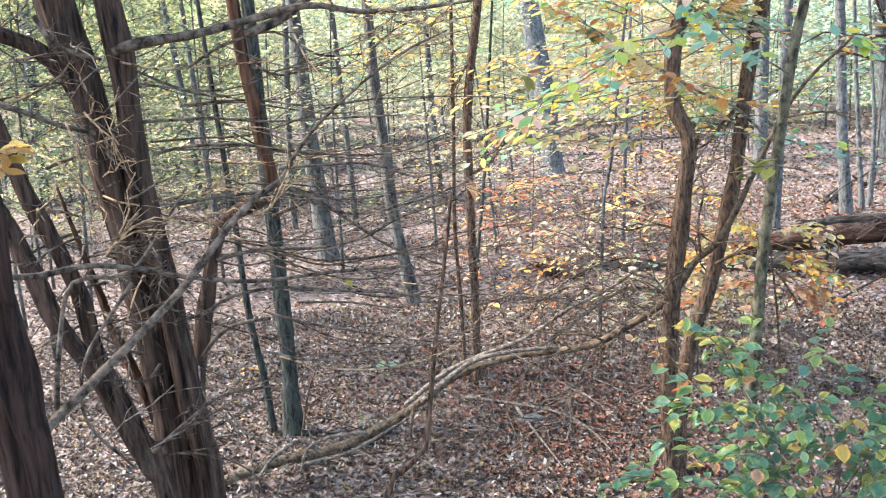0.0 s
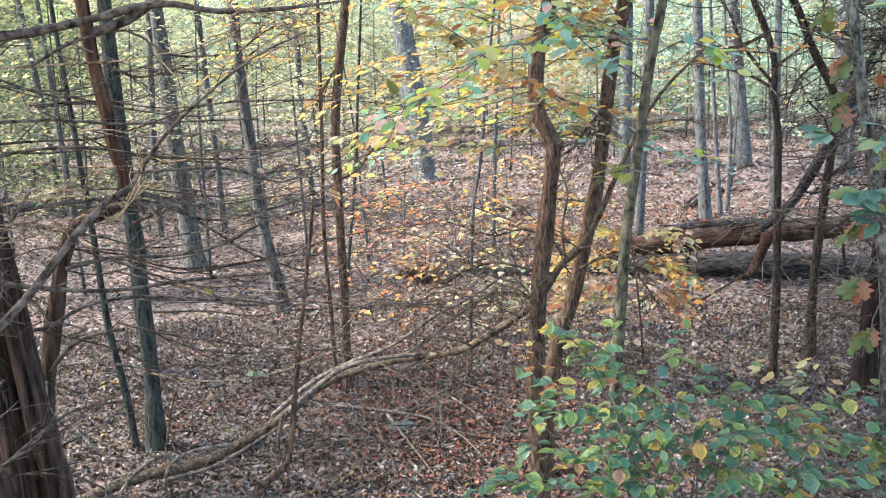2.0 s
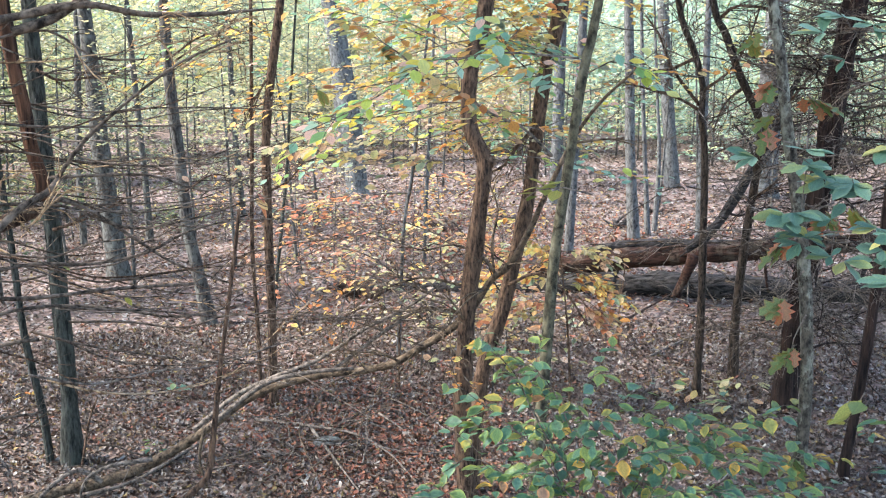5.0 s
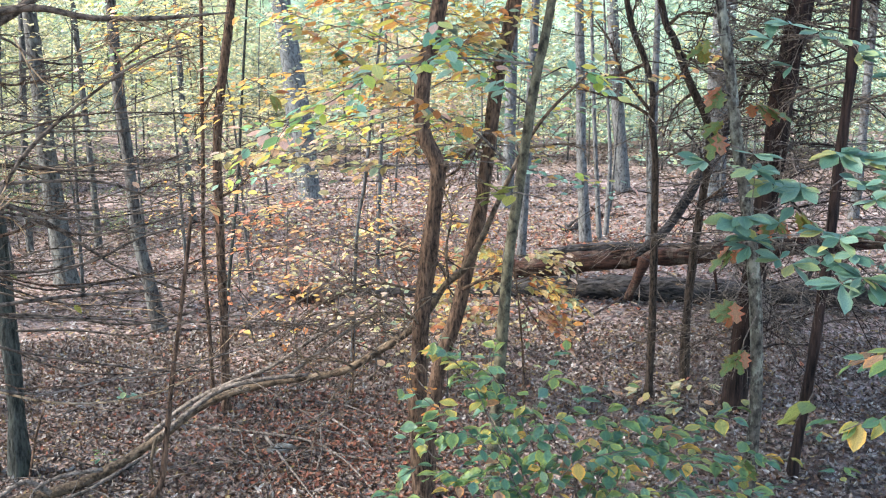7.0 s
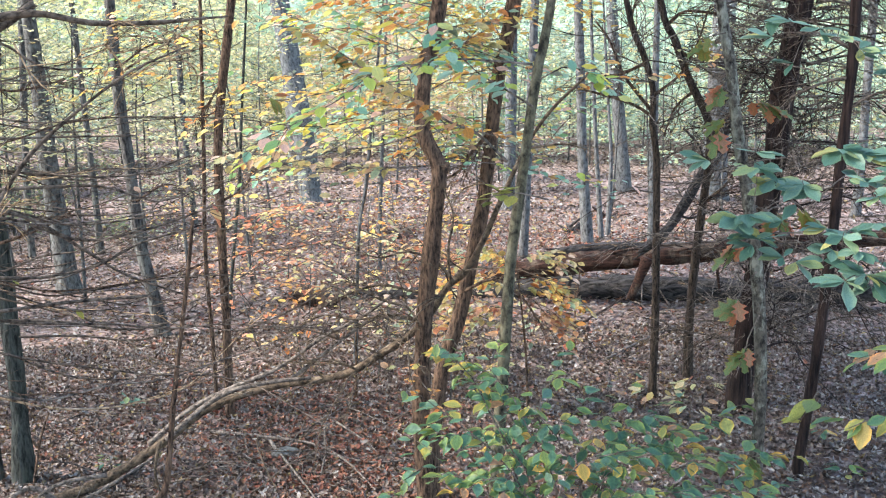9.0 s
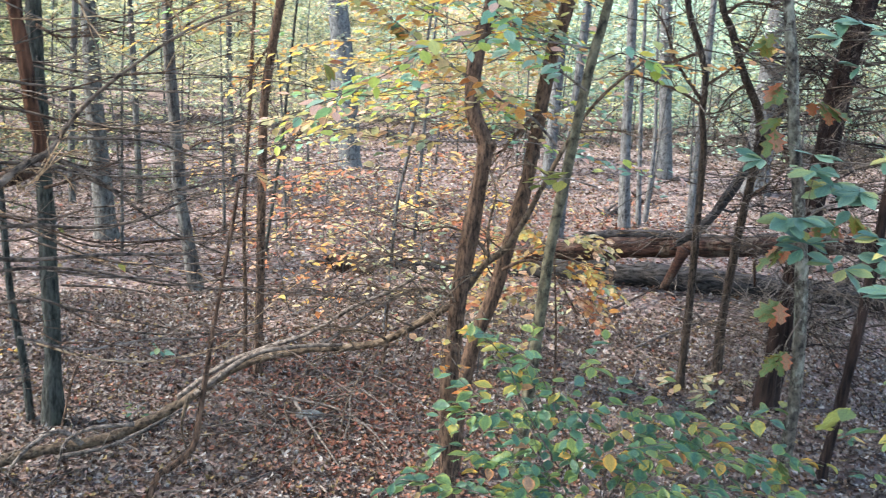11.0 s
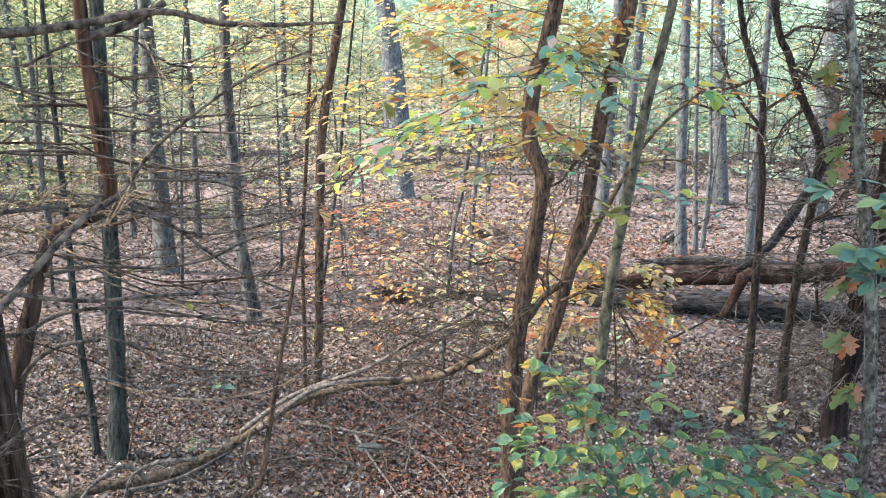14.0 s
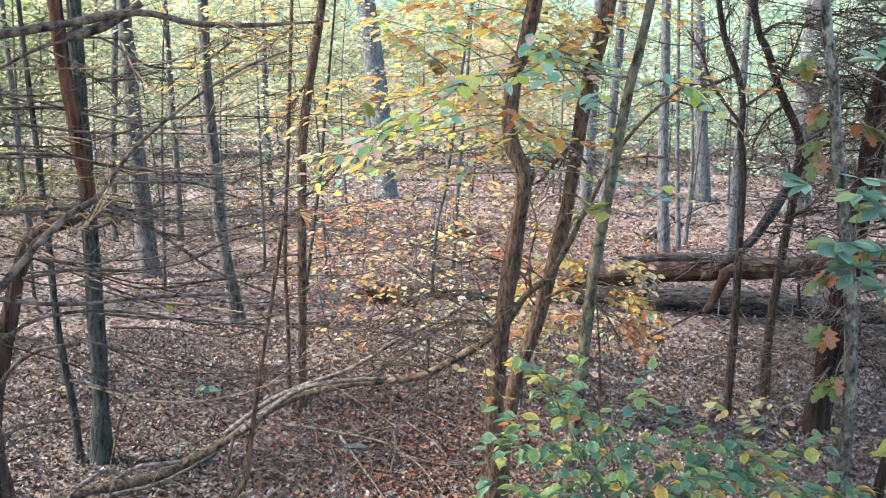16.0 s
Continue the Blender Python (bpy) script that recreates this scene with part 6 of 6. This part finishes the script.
def hickory():
    r = np.random.default_rng(47)
    line = to_ground([(3.13, 3.67, 3.79), (3.14, 3.65, 3.25), (3.17, 3.63, 2.54), (3.25, 3.56, 1.53)])
    b = line[-1]
    ob = thing("hickory_sapling", (b[0], b[1], gz(b[0], b[1])), "hickory sapling with broad blue-green leaves", "sapling", "leafy saplings")
    bm = bmesh.new()
    tube(bm, line, (0.012, 0.022), 8, 0.1, 0.1)
    part("stem", bm, SMOOTH, ob)
    # limbs, and on each its compound leaves: way along the limb, lean, leaflets, size
    for pts, leaves in (
        ([(3.14, 3.66, 3.34), (2.9, 3.76, 3.48), (2.65, 3.84, 3.56), (2.42, 3.9, 3.55)], ((1.0, 3.3, 4, 0.13), (0.75, 4.6, 3, 0.11), (0.5, 1.2, 4, 0.12), (0.25, 5.2, 4, 0.12))),
        ([(3.16, 3.64, 3.0), (2.9, 3.72, 3.02), (2.62, 3.82, 3.06), (2.4, 3.9, 3.05), (2.2, 3.93, 3.0)], ((1.0, 3.2, 4, 0.12), (0.8, 2.0, 4, 0.14), (0.62, 5.4, 5, 0.15), (0.45, 0.4, 4, 0.13), (0.25, 4.7, 4, 0.13))),
        ([(3.16, 3.64, 2.68), (2.9, 3.72, 2.71), (2.6, 3.82, 2.74), (2.36, 3.9, 2.73), (2.2, 3.92, 2.7)], ((1.0, 3.6, 5, 0.15), (0.86, 4.9, 4, 0.13), (0.72, 2.6, 4, 0.13), (0.6, 4.2, 4, 0.13), (0.4, 5.6, 4, 0.12), (0.15, 4.4, 4, 0.13))),
        ([(3.19, 3.61, 2.45), (2.95, 3.6, 2.56), (2.72, 3.55, 2.63), (2.53, 3.5, 2.6)], ((1.0, 3.6, 5, 0.14), (0.8, 5.0, 4, 0.13), (0.6, 1.0, 4, 0.12), (0.35, 4.6, 4, 0.13))),
        ([(3.14, 3.65, 2.95), (2.95, 3.62, 2.98), (2.75, 3.6, 2.95), (2.62, 3.58, 2.9)], ((1.0, 3.9, 4, 0.12), (0.6, 0.3, 4, 0.13))),
    ):
        bm = bmesh.new()
        tube(bm, pts, (0.006, 0.002), 5, 0.08, 0.1)
        limb = part("branch", bm, TWIG, ob)
        q = spline(pts, 0.03)
        pairs = [(max(0.08, way - 0.13), lean + 1.2, n, size * 0.85) for way, lean, n, size in leaves]
        pairs += [(min(0.95, way + 0.09), lean - 1.4, n, size * 0.8) for way, lean, n, size in leaves]
        for way, lean, n, size in list(leaves) + pairs:
            o = q[int(way * (len(q) - 1))]
            e = o + Vector((r.normal(0, 0.05), -0.05, r.normal(0.0, 0.085)))
            bm = bmesh.new()
            tube(bm, [tuple(o), tuple((o + e) * 0.5 + Vector((0, 0, 0.01))), tuple(e)], (0.002, 0.0014), 4, 0.04)
            part("leaf_stalk", bm, TWIG, limb)
            palmate(limb, tuple(e), lean, size * 0.95, n + 1, r)
    for pts in ([(3.22, 3.59, 1.89), (3.03, 3.66, 1.93), (2.85, 3.72, 1.91), (2.76, 3.71, 1.89)], [(3.2, 3.6, 2.19), (2.99, 3.65, 2.24), (2.83, 3.65, 2.21)]):
        leafy_branch(ob, pts, (0.005, 0.002), TWIG, r, 4, 0.2, 3, 0.12, "ovate", GREEN, droop=0.5)
    # oak leaves on the lichened sapling
    rows = []
    rows += [([(2.67, 4.72, 3.6), (2.62, 4.74, 3.59), (2.57, 4.77, 3.57)], 3)]
    rows += [([(2.72, 4.69, 3.29), (2.65, 4.73, 3.35), (2.59, 4.76, 3.32)], 3)]
    rows += [([(2.73, 4.68, 3.24), (2.8, 4.64, 3.28), (2.85, 4.61, 3.24)], 4)]
    rows += [([(2.75, 4.67, 3.04), (2.69, 4.71, 3.06), (2.64, 4.73, 3.23)], 3)]
    rows += [([(2.84, 4.62, 2.4), (2.77, 4.66, 2.28), (2.75, 4.67, 2.16)], 3)]
    rows += [([(2.86, 4.61, 2.17), (2.81, 4.63, 2.04), (2.8, 4.64, 1.92)], 4)]
    rows += [([(2.82, 4.63, 2.58), (2.73, 4.68, 2.51), (2.69, 4.71, 2.45)], 3)]
    rows += [([(2.82, 4.51, 1.53), (2.81, 4.52, 1.46), (2.8, 4.53, 1.43)], 2)]
    rows += [([(2.77, 4.54, 2.65), (2.86, 4.49, 2.71), (2.93, 4.44, 2.66)], 4)]
    rows += [([(2.78, 4.54, 2.71), (2.9, 4.46, 2.8), (2.99, 4.4, 2.69)], 3)]
    for pts, n in rows:
        leafy_branch(TREES["BM"], pts, (0.004, 0.002), TWIG, r, 1, 0.09, n, 0.135, "oak", OAK, droop=0.9, face=0.1)
    leafy_branch(TREES["TRS"], [(2.94, 4.19, 1.9), (2.91, 4.22, 1.8), (2.86, 4.25, 1.68)], (0.004, 0.002), TWIG, r, 1, 0.05, 2, 0.15, "ovate", SPICE)


hickory()


def low_plants():
    r = np.random.default_rng(53)
    for label, at, n, size, mat in (
        ("small green seedling on the litter", (-0.70, 10.39), 7, 0.12, HICKORY),
        ("low green plant beside the fallen branch", (-0.78, 8.81), 9, 0.09, GREEN),
        ("yellow seedling at a thin tree's foot", (4.62, 9.3), 14, 0.15, FAR_GOLD),
        ("yellow seedling between thin trees", (5.06, 9.3), 14, 0.15, FAR_GOLD),
        ("yellow seedling near the red cedar", (4.7, 8.75), 13, 0.14, FAR_GOLD),
        ("small yellow seedling on the litter", (-2.19, 10.57), 6, 0.09, ORANGE),
        ("small green seedling on the litter", (5.13, 6.90), 7, 0.12, GREEN),
        ("small green seedling on the litter", (5.46, 7.71), 6, 0.1, GREEN),
    ):
        z = gz(*at)
        ob = thing("seedling", (*at, z), label, "seedling", "seedlings")
        bm = bmesh.new()
        tube(bm, [(at[0], at[1], z - 0.02), (at[0] + 0.01, at[1], z + 0.08), (at[0], at[1] + 0.01, z + 0.17)], (0.005, 0.003), 5, 0.05)
        part("stem", bm, TWIG, ob)
        a = r.uniform(0, 6.28, n)
        out = 0.05 if n < 12 else 0.17
        pl = [(at[0] + out * math.cos(q), at[1] + out * math.sin(q), z + 0.12 + r.uniform(-0.03, 0.07)) for q in a]
        leaf_parts(ob, pl, size * r.uniform(0.7, 1.1, n), "ovate", mat, r=r, rots=leaf_rots([(math.cos(q), math.sin(q), 0) for q in a], r, 0.1))


low_plants()


# ---- woods behind ----
def understory(r, x, y, height, spread, leaves, size, mat, label, low=0.1, shape="simple", face=0.0):
    """A small tree of the understory: thin trunk, limbs, and leaves in flat layered sprays."""
    g = gz(x, y)
    ob = thing("understory_tree", (x, y, g), label, "tree", "understory")
    bm = bmesh.new()
    lean = r.normal(0, 0.06, 2)
    top = (x + lean[0] * height, y + lean[1] * height, g + height)
    mid = (x + lean[0] * height * 0.4 + r.normal(0, 0.08), y, g + height * 0.5)
    tube(bm, [(x, y, g - 0.05), mid, top], (0.008 + 0.004 * height if height > 3 else 0.004 + 0.003 * height, 0.003), 6, 0.4)
    part("trunk", bm, FAR_BARK, ob)
    bm = bmesh.new()
    places = []
    sprays = max(10 if leaves > 60 else 6, leaves // 26)
    for k in range(sprays):
        h = height * r.uniform(low, 1.0)
        a = r.uniform(0, 2 * np.pi)
        reach = spread * r.uniform(0.25, 1.0) * (1.15 - 0.6 * h / height)
        s = Vector((x + lean[0] * h, y + lean[1] * h, g + h * 0.92))
        e = Vector((s.x + reach * math.cos(a), s.y + reach * math.sin(a), g + h + r.uniform(-0.1, 0.35)))
        if k % 2 == 0:
            tube(bm, [tuple(s), tuple((s + e) * 0.5 + Vector((0, 0, 0.08))), tuple(e)], (0.008, 0.003), 3, 0.6)
        m = leaves // sprays
        t = r.uniform(0.35, 1.12, m)[:, None]
        p = np.array(s)[None] * (1 - t) + np.array(e)[None] * t
        p = p + r.normal(0, 1, (m, 3)) * np.array([0.22, 0.22, 0.07]) * (0.4 + 0.3 * reach)
        places.append(p)
    tagged(part("branchwork", bm, FAR_BARK, ob), kind="stuff")
    p = np.concatenate(places)
    if face:
        a = r.uniform(0, 2 * np.pi, len(p))
        rot = np.array(leaf_rots(np.stack([np.cos(a), np.sin(a)], 1), r, face=face))
    else:
        rot = None
    leaf_cloud("crown", p, size * r.uniform(0.6, 1.3, len(p)), shape, mat, ob, 0.32, kind="stuff", r=r, rot=rot)


def build_woods():
    r = np.random.default_rng(11)
    for k in range(190):
        a = -0.5 + 1.27 * ((k * 0.618034) % 1.0)
        near = 22 if a < -0.12 else 33
        d = near + (66 - near) * ((k * 0.7548777) % 1.0)
        mat = FAR_YELLOW if a < 0.1 else (FAR_GOLD if a < 0.26 else FAR_HAZE_GREEN)
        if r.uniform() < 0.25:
            mat = (FAR_YELLOW, FAR_HAZE_GREEN)[int(r.integers(2))]
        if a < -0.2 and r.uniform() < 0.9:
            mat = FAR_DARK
        label = {"dark_green_understory": "small woodland tree with dark green leaves", "yellow_green_understory": "small woodland tree with yellow-green leaves", "hazy_grey_green_understory": "small woodland tree with pale green leaves", "gold_understory": "small woodland tree with gold and rust leaves"}[mat.name]
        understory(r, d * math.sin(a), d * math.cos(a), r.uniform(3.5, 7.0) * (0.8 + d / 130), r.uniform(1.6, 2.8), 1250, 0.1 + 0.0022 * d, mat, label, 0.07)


    for x, y in ((1.25, 18.47), (4.08, 17.69), (1.43, 15.92), (-0.31, 19.5), (1.01, 21.92), (3.86, 21.07), (2.2, 16.17), (4.29, 16.07), (0.93, 15.23), (2.88, 18.02), (2.47, 24.12), (3.37, 16.81), (1.77, 19.54), (2.53, 14.81)):
        understory(r, x, y, r.uniform(0.8, 2.4), r.uniform(1.0, 1.8), 120, 0.09, (FAR_GOLD, ORANGE, RUST, ORANGE)[int(r.integers(4))], "small sapling with thin yellow and orange leaves")


    # belt of low bushes where the open floor ends, pale to imitate haze
    for k in range(46):
        a = -0.1 + 0.85 * ((k * 0.618034) % 1.0)
        d = 36 + 16 * ((k * 0.7548777) % 1.0)
        understory(r, d * math.sin(a), d * math.cos(a), r.uniform(1.2, 2.6), r.uniform(1.4, 2.2), 330, 0.17, FAR_HAZE_GREEN if a > 0.1 else FAR_YELLOW, "low pale green bush standing in for far haze", 0.05)

    # thin orange and yellow beeches low in the middle
    for x, y, h in ((0.75, 12.4, 1.5), (1.15, 11.2, 1.1), (1.75, 12.6, 1.7), (2.3, 12.2, 1.2), (2.7, 11.4, 1.5), (3.3, 12.3, 1.0), (1.5, 13.6, 1.4), (2.6, 13.5, 1.3), (3.6, 13.2, 0.8), (0.4, 13.4, 1.0), (3.1, 10.3, 0.9), (1.9, 10.6, 0.9), (2.5, 9.7, 1.3), (2.85, 10.4, 1.2), (3.4, 11.1, 1.0), (2.2, 11.6, 1.5)):
        understory(r, x, y, h, r.uniform(0.8, 1.3), 46, 0.095, (RUST, ORANGE, FAR_GOLD)[int(r.integers(3))], "low beech with sparse orange and yellow leaves", 0.15, "ovate", 0.15)

    # yellow-green layers among the trunks behind the dead cedars
    for x, y in ((-6.2, 15.6), (-4.4, 14.6), (-2.9, 17.8), (-3.4, 15.2), (-1.6, 15.6), (-0.1, 17.0), (0.9, 16.4), (-5.3, 18.5), (-7.9, 18.2), (-0.9, 20.4), (1.6, 21.0), (-2.2, 21.5)):
        side = x < -2.5 - 0.15 * (y - 15)
        understory(r, x, y, r.uniform(4.6, 6.0), r.uniform(1.5, 2.3), 900, 0.095, FAR_DARK if side else FAR_YELLOW, "small woodland tree with %s leaves" % ("dark green" if side else "yellow-green"), 0.38)

    # crowns far down the clearing, pale gold and rose to imitate sunlit foliage
    for x, y, h in ((7.6, 26.5, 4.2), (8.8, 28.4, 4.6), (6.6, 29.5, 4.4)):
        understory(r, x, y, h, 1.5, 800, 0.12, FAR_GOLD, "small tree with gold and rose leaves, pale as if sunlit", 0.35)

    # grey-green crowns over the far side of the clearing
    for x, y, h in ((7.2, 24.5, 6.4), (9.2, 27.0, 6.8), (9.6, 22.0, 6.0), (11.8, 24.6, 6.4), (12.6, 20.8, 5.8), (11.0, 19.4, 5.6), (14.2, 24.0, 6.6), (5.4, 26.8, 6.6)):
        understory(r, x, y, h, r.uniform(1.7, 2.3), 900, 0.095, FAR_HAZE_GREEN, "small woodland tree with grey-green leaves", 0.5)

    # low dull green bushes on the floor behind the dead cedars
    for x, y in ((-3.9, 18.2), (-3.2, 20.4), (-2.5, 19.1), (-1.7, 21.6), (-1.1, 19.8), (-0.4, 22.4), (0.3, 20.9), (-4.6, 21.0), (-2.9, 23.4), (-0.9, 24.6), (0.8, 24.0), (-5.4, 19.6), (-3.6, 25.3), (1.4, 26.0)):
        understory(r, x, y, r.uniform(1.0, 2.2), r.uniform(1.0, 1.6), 260, 0.09, FAR_DARK if x < -1 else FAR_YELLOW, "low bush with dull green leaves", 0.1)

    # shaded growth at the side of the cedars, its shade put into dark leaves
    for x, y in ((-4.7, 11.6), (-3.9, 10.7), (-5.6, 13.0), (-4.9, 15.2)):
        understory(r, x, y, 5.4, 1.3, 1500, 0.075, FAR_DARK, "small shaded tree with dark green leaves", 0.3)

    # low green growth behind the cedar stems
    for x, y in ((-9.02, 20.82), (-8.64, 22.03), (-6.87, 19.04), (-7.12, 17.14), (-6.70, 21.42), (-9.53, 20.36), (-5.70, 21.80), (-4.68, 22.98)):
        understory(r, x, y, r.uniform(1.4, 2.8), r.uniform(0.9, 1.5), 330, 0.08, (FAR_DARK, FAR_YELLOW)[int(r.integers(2))], "small green sapling behind cedar stems")


build_woods()


def shade_tree(x, y, height, radius, spread, leaves, seed):
    """An unseen grown oak, added so that its wide, gappy crown shades the near floor."""
    r = np.random.default_rng(seed)
    g = gz(x, y)
    ob = thing("oak_tree", (x, y, g), "unseen grown oak added for shade, with a wide thinning crown", "tree", "woodland trees")
    bm = bmesh.new()
    tube(bm, [(x, y, g - 0.1), (x + 0.1, y, g + height * 0.3), (x, y + 0.1, g + height * 0.9)], (radius, radius * 0.4), 12, 0.2, 0.15)
    part("trunk", bm, OAK_BARK, ob)
    bm = bmesh.new()
    ends = []
    for k in range(16):
        a, h = k * 2.4 + r.uniform(0, 0.5), height * r.uniform(0.45, 0.9)
        s = Vector((x, y, g + h))
        e = s + Vector((math.cos(a), math.sin(a), r.uniform(0.1, 0.6))) * spread * r.uniform(0.5, 1.0)
        tube(bm, [tuple(s), tuple(s.lerp(e, 0.5) + Vector((0, 0, 0.15))), tuple(e)], (radius * 0.3, 0.015), 6, 0.4)
        for t in (0.55, 0.8, 1.0):
            ends.append(np.array(s.lerp(e, t)))
    tagged(part("branchwork", bm, OAK_BARK, ob), kind="stuff")
    c = np.array(ends)[r.integers(0, len(ends), leaves)] + r.normal(0, 1, (leaves, 3)) * (0.55, 0.55, 0.3)
    leaf_cloud("crown", c, r.uniform(0.11, 0.2, leaves), "simple", CROWN, ob, 0.5, kind="stuff", r=r)


# four trees outside the view, set only for the shade they cast
shade_tree(-8.2, 7.0, 9.0, 0.2, 3.3, 2300, 61)
shade_tree(-5.6, 3.6, 8.5, 0.18, 2.6, 1700, 64)
shade_tree(-7.0, 10.2, 12.0, 0.18, 3.0, 1300, 62)
shade_tree(-0.6, -1.6, 11.0, 0.22, 4.2, 5200, 63)


def backdrop():
    """Far woods: a plain curtain of hazy foliage colours that glows."""
    m, n, l = material("far_woods", 1.0)
    a = noise_node(n, l, 1.1, (1, 1, 1.2), 8, rough=0.75)
    b = noise_node(n, l, 0.06, (1, 1, 0.6), 3)
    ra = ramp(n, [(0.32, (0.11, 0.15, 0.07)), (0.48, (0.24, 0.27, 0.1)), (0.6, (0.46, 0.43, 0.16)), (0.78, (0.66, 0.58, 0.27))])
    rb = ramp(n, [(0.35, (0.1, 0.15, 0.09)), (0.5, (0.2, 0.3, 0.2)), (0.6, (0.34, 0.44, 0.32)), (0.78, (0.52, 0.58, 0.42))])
    l.new(a.outputs[0], ra.inputs[0])
    l.new(a.outputs[0], rb.inputs[0])
    rr = ramp(n, [(0.4, (0, 0, 0)), (0.6, (1, 1, 1))])
    co, sep = n.new("ShaderNodeTexCoord"), n.new("ShaderNodeSeparateXYZ")
    side = n.new("ShaderNodeMath")
    side.operation = "MULTIPLY_ADD"
    l.new(co.outputs["Object"], sep.inputs[0])
    l.new(sep.outputs[0], side.inputs[0])
    side.inputs[1].default_value = 0.007
    l.new(b.outputs[0], side.inputs[2])
    l.new(side.outputs[0], rr.inputs[0])
    c = mixed(n, l, rr.outputs[0], ra.outputs[0], rb.outputs[0])
    l.new(c, n["Principled BSDF"].inputs["Base Color"])
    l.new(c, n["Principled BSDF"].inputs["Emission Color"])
    # glow added so that the gaps between the leaves look bright
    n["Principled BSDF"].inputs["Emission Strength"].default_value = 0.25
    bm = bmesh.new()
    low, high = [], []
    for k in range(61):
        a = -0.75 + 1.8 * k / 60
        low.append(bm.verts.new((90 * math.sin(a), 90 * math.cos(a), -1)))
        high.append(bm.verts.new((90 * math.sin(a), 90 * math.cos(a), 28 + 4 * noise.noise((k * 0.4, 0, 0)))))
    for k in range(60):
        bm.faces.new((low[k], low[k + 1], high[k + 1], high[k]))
    tagged(part("backdrop", bm, m, None), "glowing curtain of distant pale green and yellow autumn woods", "backdrop", kind="structure")


backdrop()
